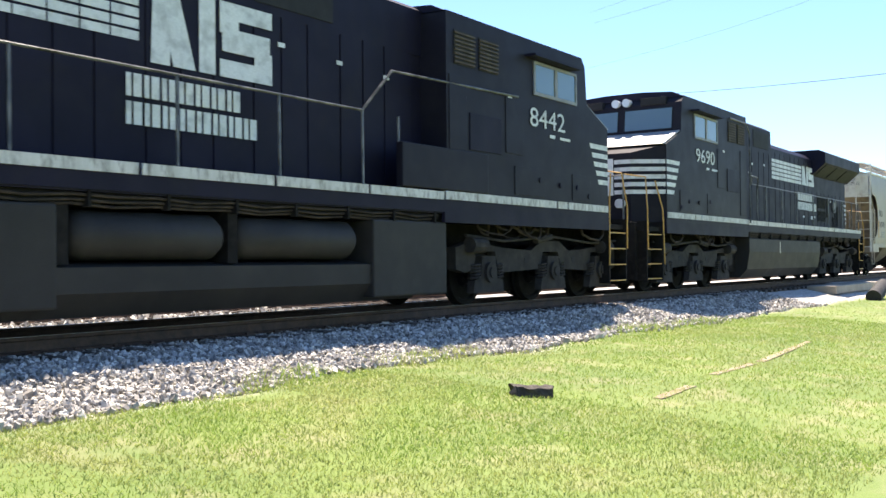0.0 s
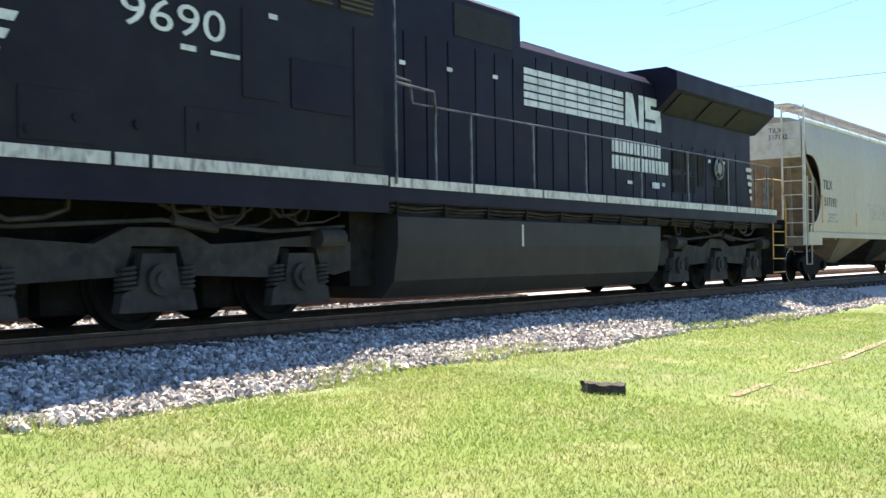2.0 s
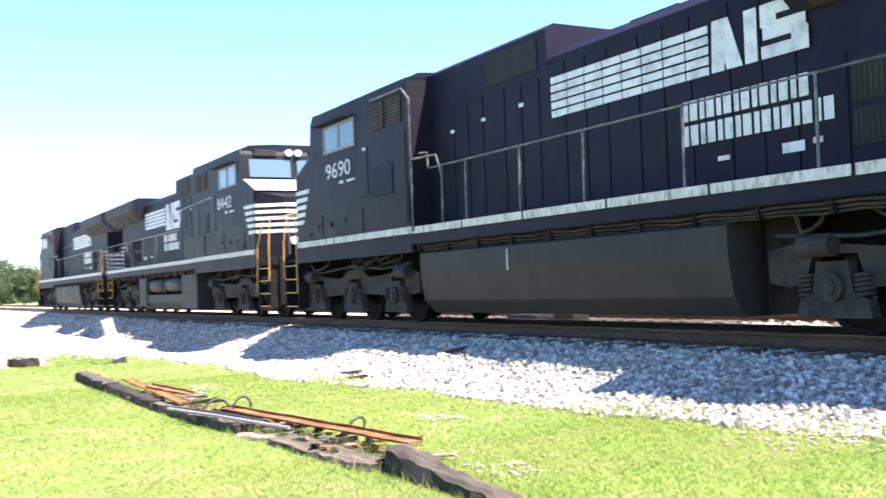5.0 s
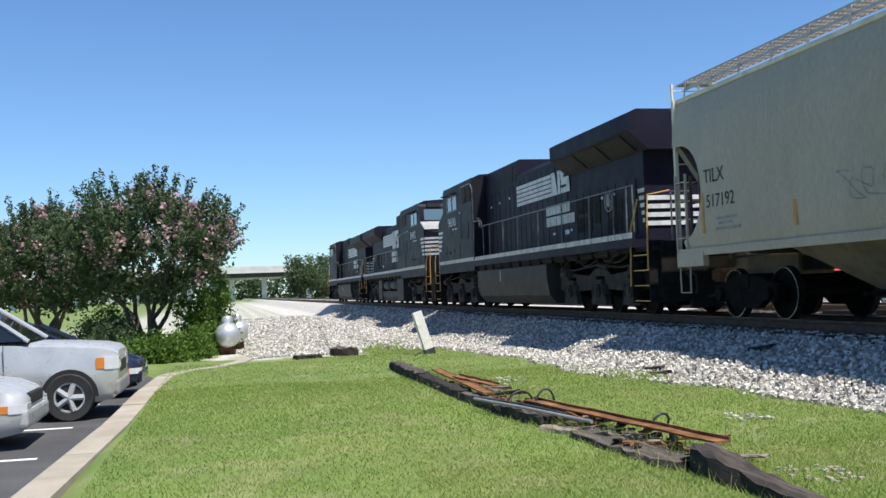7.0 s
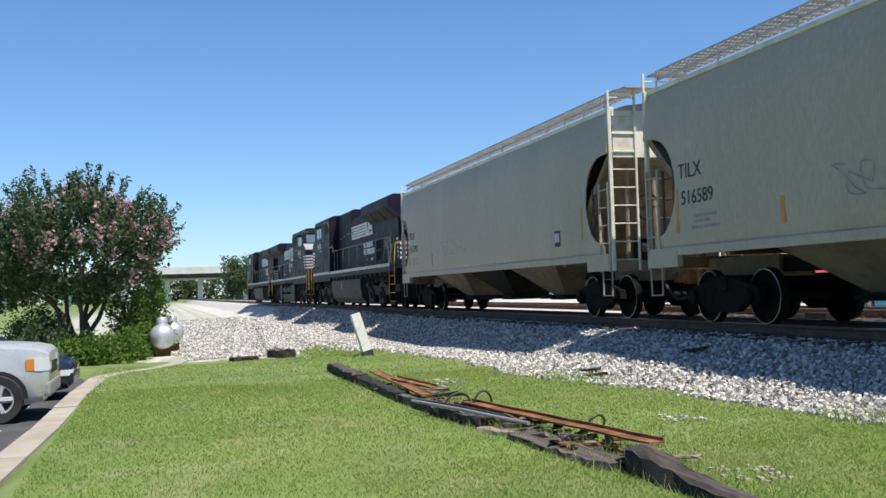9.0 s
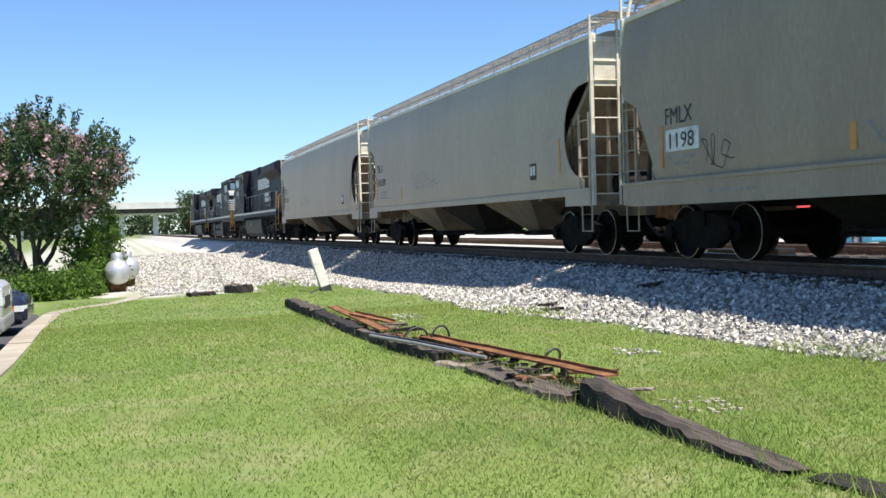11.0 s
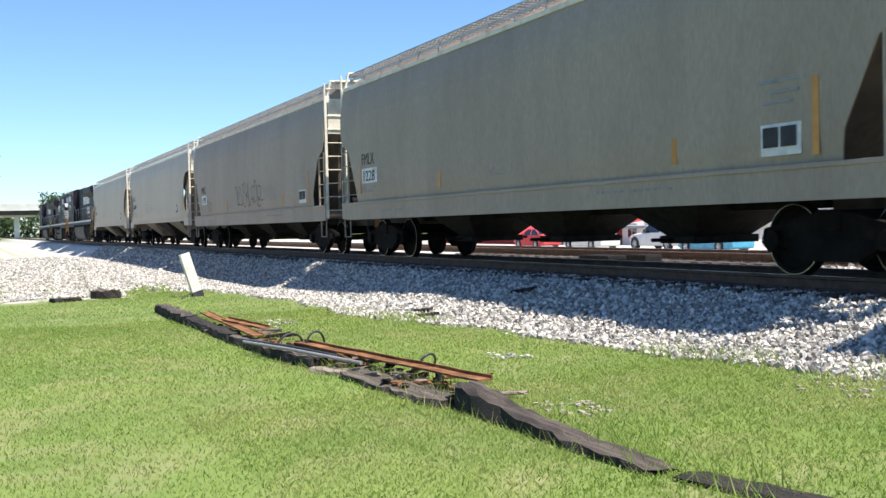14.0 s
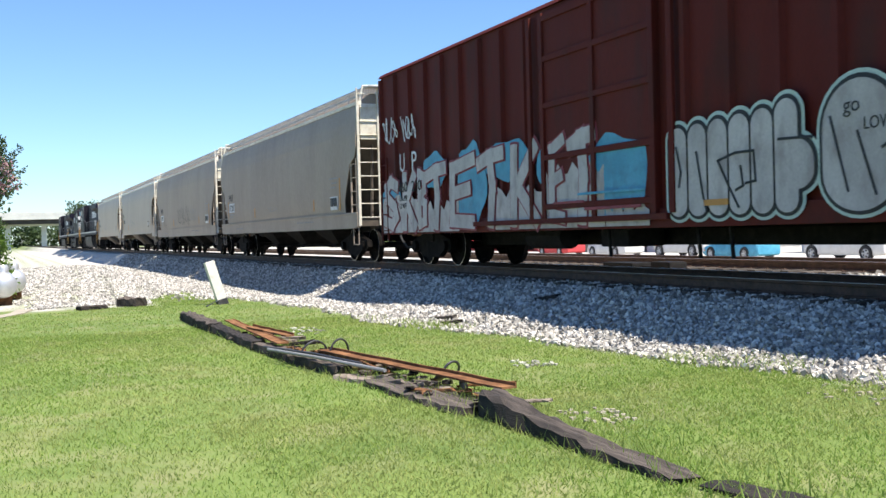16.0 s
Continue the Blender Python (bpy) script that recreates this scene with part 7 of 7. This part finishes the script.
def far_tree(x, y, r, h, seed, label="broad green tree far down the line"):
    rng = random.Random(seed)
    z = float(ground_height(x, y))
    tree = thing("tree", label, "tree", "distant trees", at=pose(x, y, z))
    bm = bmesh.new()
    rod(bm, (0, 0, -0.3), (0, 0, h * 0.5), 0.03 * h, 8, 0.015 * h)
    for k in range(5):
        a = k * 1.26
        rod(bm, (0, 0, h * 0.3), (r * 0.6 * math.cos(a), r * 0.6 * math.sin(a), h * 0.65), 0.012 * h, 6, 0.004 * h)
    part("trunk", bm, BARK, tree)
    spots = []
    for k in range(170):
        u = Vector((rng.gauss(0, 1), rng.gauss(0, 1), rng.gauss(0, 1))).normalized()
        d = rng.uniform(0.45, 1.0) * (1 + 0.2 * math.sin(u.x * 4 + seed) + 0.15 * math.sin(u.z * 6 + seed))
        spots.append((u.x * r * d, u.y * r * d, h * 0.55 + u.z * h * 0.45 * d))
    me = leaves_mesh("crown", spots, 26, (r * 0.1, r * 0.1, h * 0.05), 0.035 * h, LEAF, seed)
    ob = new("crown", me)
    ob.parent = tree
    tagged(ob, "dark green leafy crown", kind="stuff")


for k, (x, y, r, h) in enumerate(((-235, 17.5, 4.2, 9.5), (-245, 23, 4.5, 10.5), (-225, 26, 4.2, 9), (-215, 31, 4.5, 10), (-228, 36, 4, 9), (-90, 62, 7, 9), (-120, 70, 8, 11), (-62, 64, 6, 8), (-160, 60, 8, 12))):
    far_tree(x, y, r, h, 40 + k)


def far_wood(name, seed, x0, x1, y, h, label):
    """Distant wood as one crown mass of many clumps."""
    rng = random.Random(seed)
    spots = []
    n = int(abs(x1 - x0) / 3)
    for k in range(n):
        c = x0 + (x1 - x0) * k / n + rng.uniform(-3, 3)
        tall = h * rng.uniform(0.6, 1.1)
        for j in range(9):
            spots.append((c + rng.gauss(0, 2.2), y + rng.uniform(-6, 6), -1 + tall * (j + 0.6) / 9))
    me = leaves_mesh(name, [(b, a, z) for a, b, z in spots] if name == "far_woods_end" else spots, 34, (1.6, 1.6, 0.8), 0.8, LEAF, seed)
    tagged(new("far_woods", me), label, "woods", kind="stuff")


far_wood("far_woods_end", 1, -140, 120, -470, 13, "dark wooded horizon far beyond the overpass")
far_wood("far_woods_side", 2, -440, 320, 150, 9, "dark wooded horizon beyond the tracks")
far_wood("far_woods_back", 3, -300, 300, -160, 9, "dark wooded horizon behind the car park")

# ---------------------------------------------------------------- overpass
bridge = thing("overpass", "pale concrete road overpass on slim piers", "bridge")
bm = bmesh.new()
box(bm, -336, -326, -75, 60, 7.9, 8.9)
box(bm, -326.3, -326, -75, 60, 8.9, 10.0, 0.03)
box(bm, -336, -335.7, -75, 60, 8.9, 10.0, 0.03)
part("deck", bm, BRIDGEWHITE, bridge, "concrete deck with solid parapets")
bm = bmesh.new()
for y in range(-74, 60, 3):
    box(bm, -325.98, -325.9, y, y + 0.25, 8.95, 9.95)
part("parapet_posts", bm, BRIDGEWHITE, bridge)
for y in (-62, -44, -26, -10, 3, 13.0, 27, 43):
    bm = bmesh.new()
    box(bm, -332, -330, y - 0.75, y + 0.75, -1.5, 6.0, 0.1)
    part("pier", bm, BRIDGEWHITE, bridge, "square concrete pier")
bm = bmesh.new()
box(bm, -332.5, -329.5, -64, 46, 6.0, 6.6, 0.05)
part("cap_beam", bm, BRIDGEWHITE, bridge)
# girders coloured dark to carry the shade beneath the deck
for k in range(5):
    bm = bmesh.new()
    x = -335.2 + k * 2.1
    box(bm, x - 0.2, x + 0.2, -75, 60, 6.6, 7.895, 0.03)
    part("girder", bm, SHADEDSTEEL, bridge, "steel girder, the shade under the deck put in its dark colour")


# ---------------------------------------------------------------- beyond the tracks
def low_building(x0, x1, y, z0, z1, wall, label, seed):
    rng = random.Random(seed)
    ob = thing("building", label, "building", "low buildings beyond the tracks")
    bm = bmesh.new()
    box(bm, x0, x1, y, y + 9, z0, z1)
    part("wall", bm, wall, ob)
    bm = bmesh.new()
    prism(bm, [(y - 0.5, z1), (y + 9.5, z1), (y + 9.5, z1 + 0.2), (y + 4.5, z1 + 0.9), (y - 0.5, z1 + 0.2)], x0 - 0.4, x1 + 0.4, "x")
    part("roof", bm, WALLGREY, ob, "low grey roof")
    x = x0 + 0.8
    while x < x1 - 1.6:
        w = rng.choice((1.1, 1.4))
        bm = bmesh.new()
        box(bm, x, x + w, y - 0.03, y + 0.02, z0 + 0.7, z0 + 1.7)
        win = part("window", bm, CARGLASS, ob, "dark window")
        bm = bmesh.new()
        for a, b, c, d in ((x - 0.08, x + w + 0.08, z0 + 0.62, z0 + 0.7), (x - 0.08, x + w + 0.08, z0 + 1.7, z0 + 1.78), (x + w / 2 - 0.03, x + w / 2 + 0.03, z0 + 0.7, z0 + 1.7)):
            box(bm, a, b, y - 0.06, y - 0.031, c, d)
        part("window_frame", bm, WHITE, win)
        x += w + 1.1


low_building(-66.5, -56.5, 46, -1.25, 0.15, WALLWHITE, "low white building under a grey roof", 1)
low_building(-52, -30, 48, -1.25, 1.0, WALLWHITE, "low white building with a row of dark windows", 2)
low_building(-28, 6, 50, -1.25, 1.8, WALLGREY, "long low grey building beyond the tracks", 3)


def red_shop():
    """A shop under a long red roof with a white fascia; its far half has red walls."""
    ob = thing("shop", "shop with a long red roof and white fascia beyond the tracks", "building", "low buildings beyond the tracks")
    bm = bmesh.new()
    prism(bm, [(44, -0.36), (56, -0.36), (55.5, -0.2), (50, 1.7), (44.5, -0.2)], -101, -66.8, "x")
    part("roof", bm, REDROOF, ob, "bright red metal roof")
    bm = bmesh.new()
    box(bm, -101, -66.8, 43.95, 44.05, -0.52, -0.364, 0.01)
    part("fascia", bm, WHITE, ob, "white fascia board")
    bm = bmesh.new()
    box(bm, -100.5, -79, 45, 55, -1.3, -0.37)
    part("wall", bm, REDROOF, ob, "red painted wall")
    bm = bmesh.new()
    box(bm, -78.9, -67.3, 45, 55, -1.3, -0.37)
    part("wall", bm, WALLGREY, ob, "grey shop wall")
    x = -78.3
    while x < -68.5:
        bm = bmesh.new()
        box(bm, x, x + 1.5, 44.96, 44.995, -1.15, -0.55)
        part("window", bm, CARGLASS, ob, "dark shop window")
        x += 1.75
    for x in (-76, -72, -68.2):
        bm = bmesh.new()
        rod(bm, (x, 44.2, -1.4), (x, 44.2, -0.4), 0.06, 8)
        part("post", bm, WHITE, ob, "white porch post")


red_shop()
FAR_CARS = "parked cars beyond the tracks"
for kind, words, x, y, paint, size, tall in (
        ("pickup", "white pickup truck parked beyond the tracks", -55.2, 39.6, WALLWHITE, (5.0, 1.9, 1.75, 1.05, 0.38), True),
        ("hatchback", "red hatchback parked beyond the tracks", -68.6, 38.4, REDROOF, (4.3, 1.74, 1.47, 0.93, 0.31), False),
        ("sedan", "pale blue saloon car parked beyond the tracks", -48.2, 38.0, SPRAYBLUE, (4.6, 1.78, 1.45, 0.9, 0.32), False),
        ("van", "white van parked beyond the tracks", -41.2, 39.0, WALLWHITE, (5.2, 1.95, 2.0, 1.2, 0.36), True),
        ("van", "silver van parked beyond the tracks", -34.5, 39.0, SILVER, (5.0, 1.9, 1.85, 1.15, 0.36), True),
        ("sedan", "white saloon car parked beyond the tracks", -61.8, 38.6, WALLWHITE, (4.6, 1.78, 1.45, 0.9, 0.32), False)):
    car(kind, words, x, y, paint, *size, tall, FAR_CARS).matrix_basis = pose(x, y, -1.12, 0, 0, 90)

# switch machine and rods between the tracks
bm = bmesh.new()
box(bm, -20.2, -19.0, 12.75, 13.35, -0.28, -0.02, 0.04)
box(bm, -18.4, -17.7, 12.8, 13.25, -0.28, 0.02, 0.05)
pipe(bm, [(-22.6, 13.0, -0.16), (-20.2, 13.05, -0.14)], 0.035)
pipe(bm, [(-19.0, 13.05, -0.12), (-18.4, 13.05, -0.12)], 0.04)
solid("switch_machine", bm, GRIME, "dark grey switch machine with its rods between the tracks", "switch machine")

# ---------------------------------------------------------------- overhead wires
pole = thing("utility_pole", "grey wooden utility pole with a crossarm beyond the train", "pole", at=pose(31.7, 40, -1.0))
bm = bmesh.new()
rod(bm, (0, 0, -0.5), (0, 0, 13.2), 0.16, 10, 0.11)
part("shaft", bm, BARK, pole)
bm = bmesh.new()
box(bm, -0.06, 0.06, -1.2, 1.2, 12.2, 12.34, 0.01)
part("crossarm", bm, BARK, pole)
for y in (-1.1, -0.5, 0.5, 1.1):
    bm = bmesh.new()
    rod(bm, (0, y, 12.34), (0, y, 12.5), 0.05, 8, 0.03)
    part("insulator", bm, PLASTIC, pole)
for k, (p, q, r) in enumerate((((95, 44, 17.2), (30, -14, 6.4), 0.02), ((70, 33, 18.5), (48, 2, 17.4), 0.008), ((80, 38, 22.0), (52, 2, 20.5), 0.008), ((75, 36, 16.2), (50, 2, 15.6), 0.007))):
    p, q = Vector(p), Vector(q)
    pts = [p.lerp(q, j / 10) - Vector((0, 0, 0.6 * math.sin(math.pi * j / 10))) for j in range(11)]
    bm = bmesh.new()
    pipe(bm, pts, r, 5)
    solid("overhead_wire", bm, WIRE, "thin dark overhead wire against the sky", "wire", "overhead wires")


# ---------------------------------------------------------------- what moves
def run(t):
    """How far the train has rolled, in metres, towards -x."""
    return 9.109 * t + 0.0054 * t * t


def motions():
    for ob, x in TRAIN:
        walk(ob, [(t, pose(x - run(t), TRACK_Y, 0)) for t in range(0, 17, 2)])
    steps = [k / 15 for k in range(241)]
    for ob, x, r in WHEELS:
        walk(ob, [(t, pose(x, 0, r, 0, -math.degrees(run(t) / r) % 360, 0)) for t in steps])


motions()
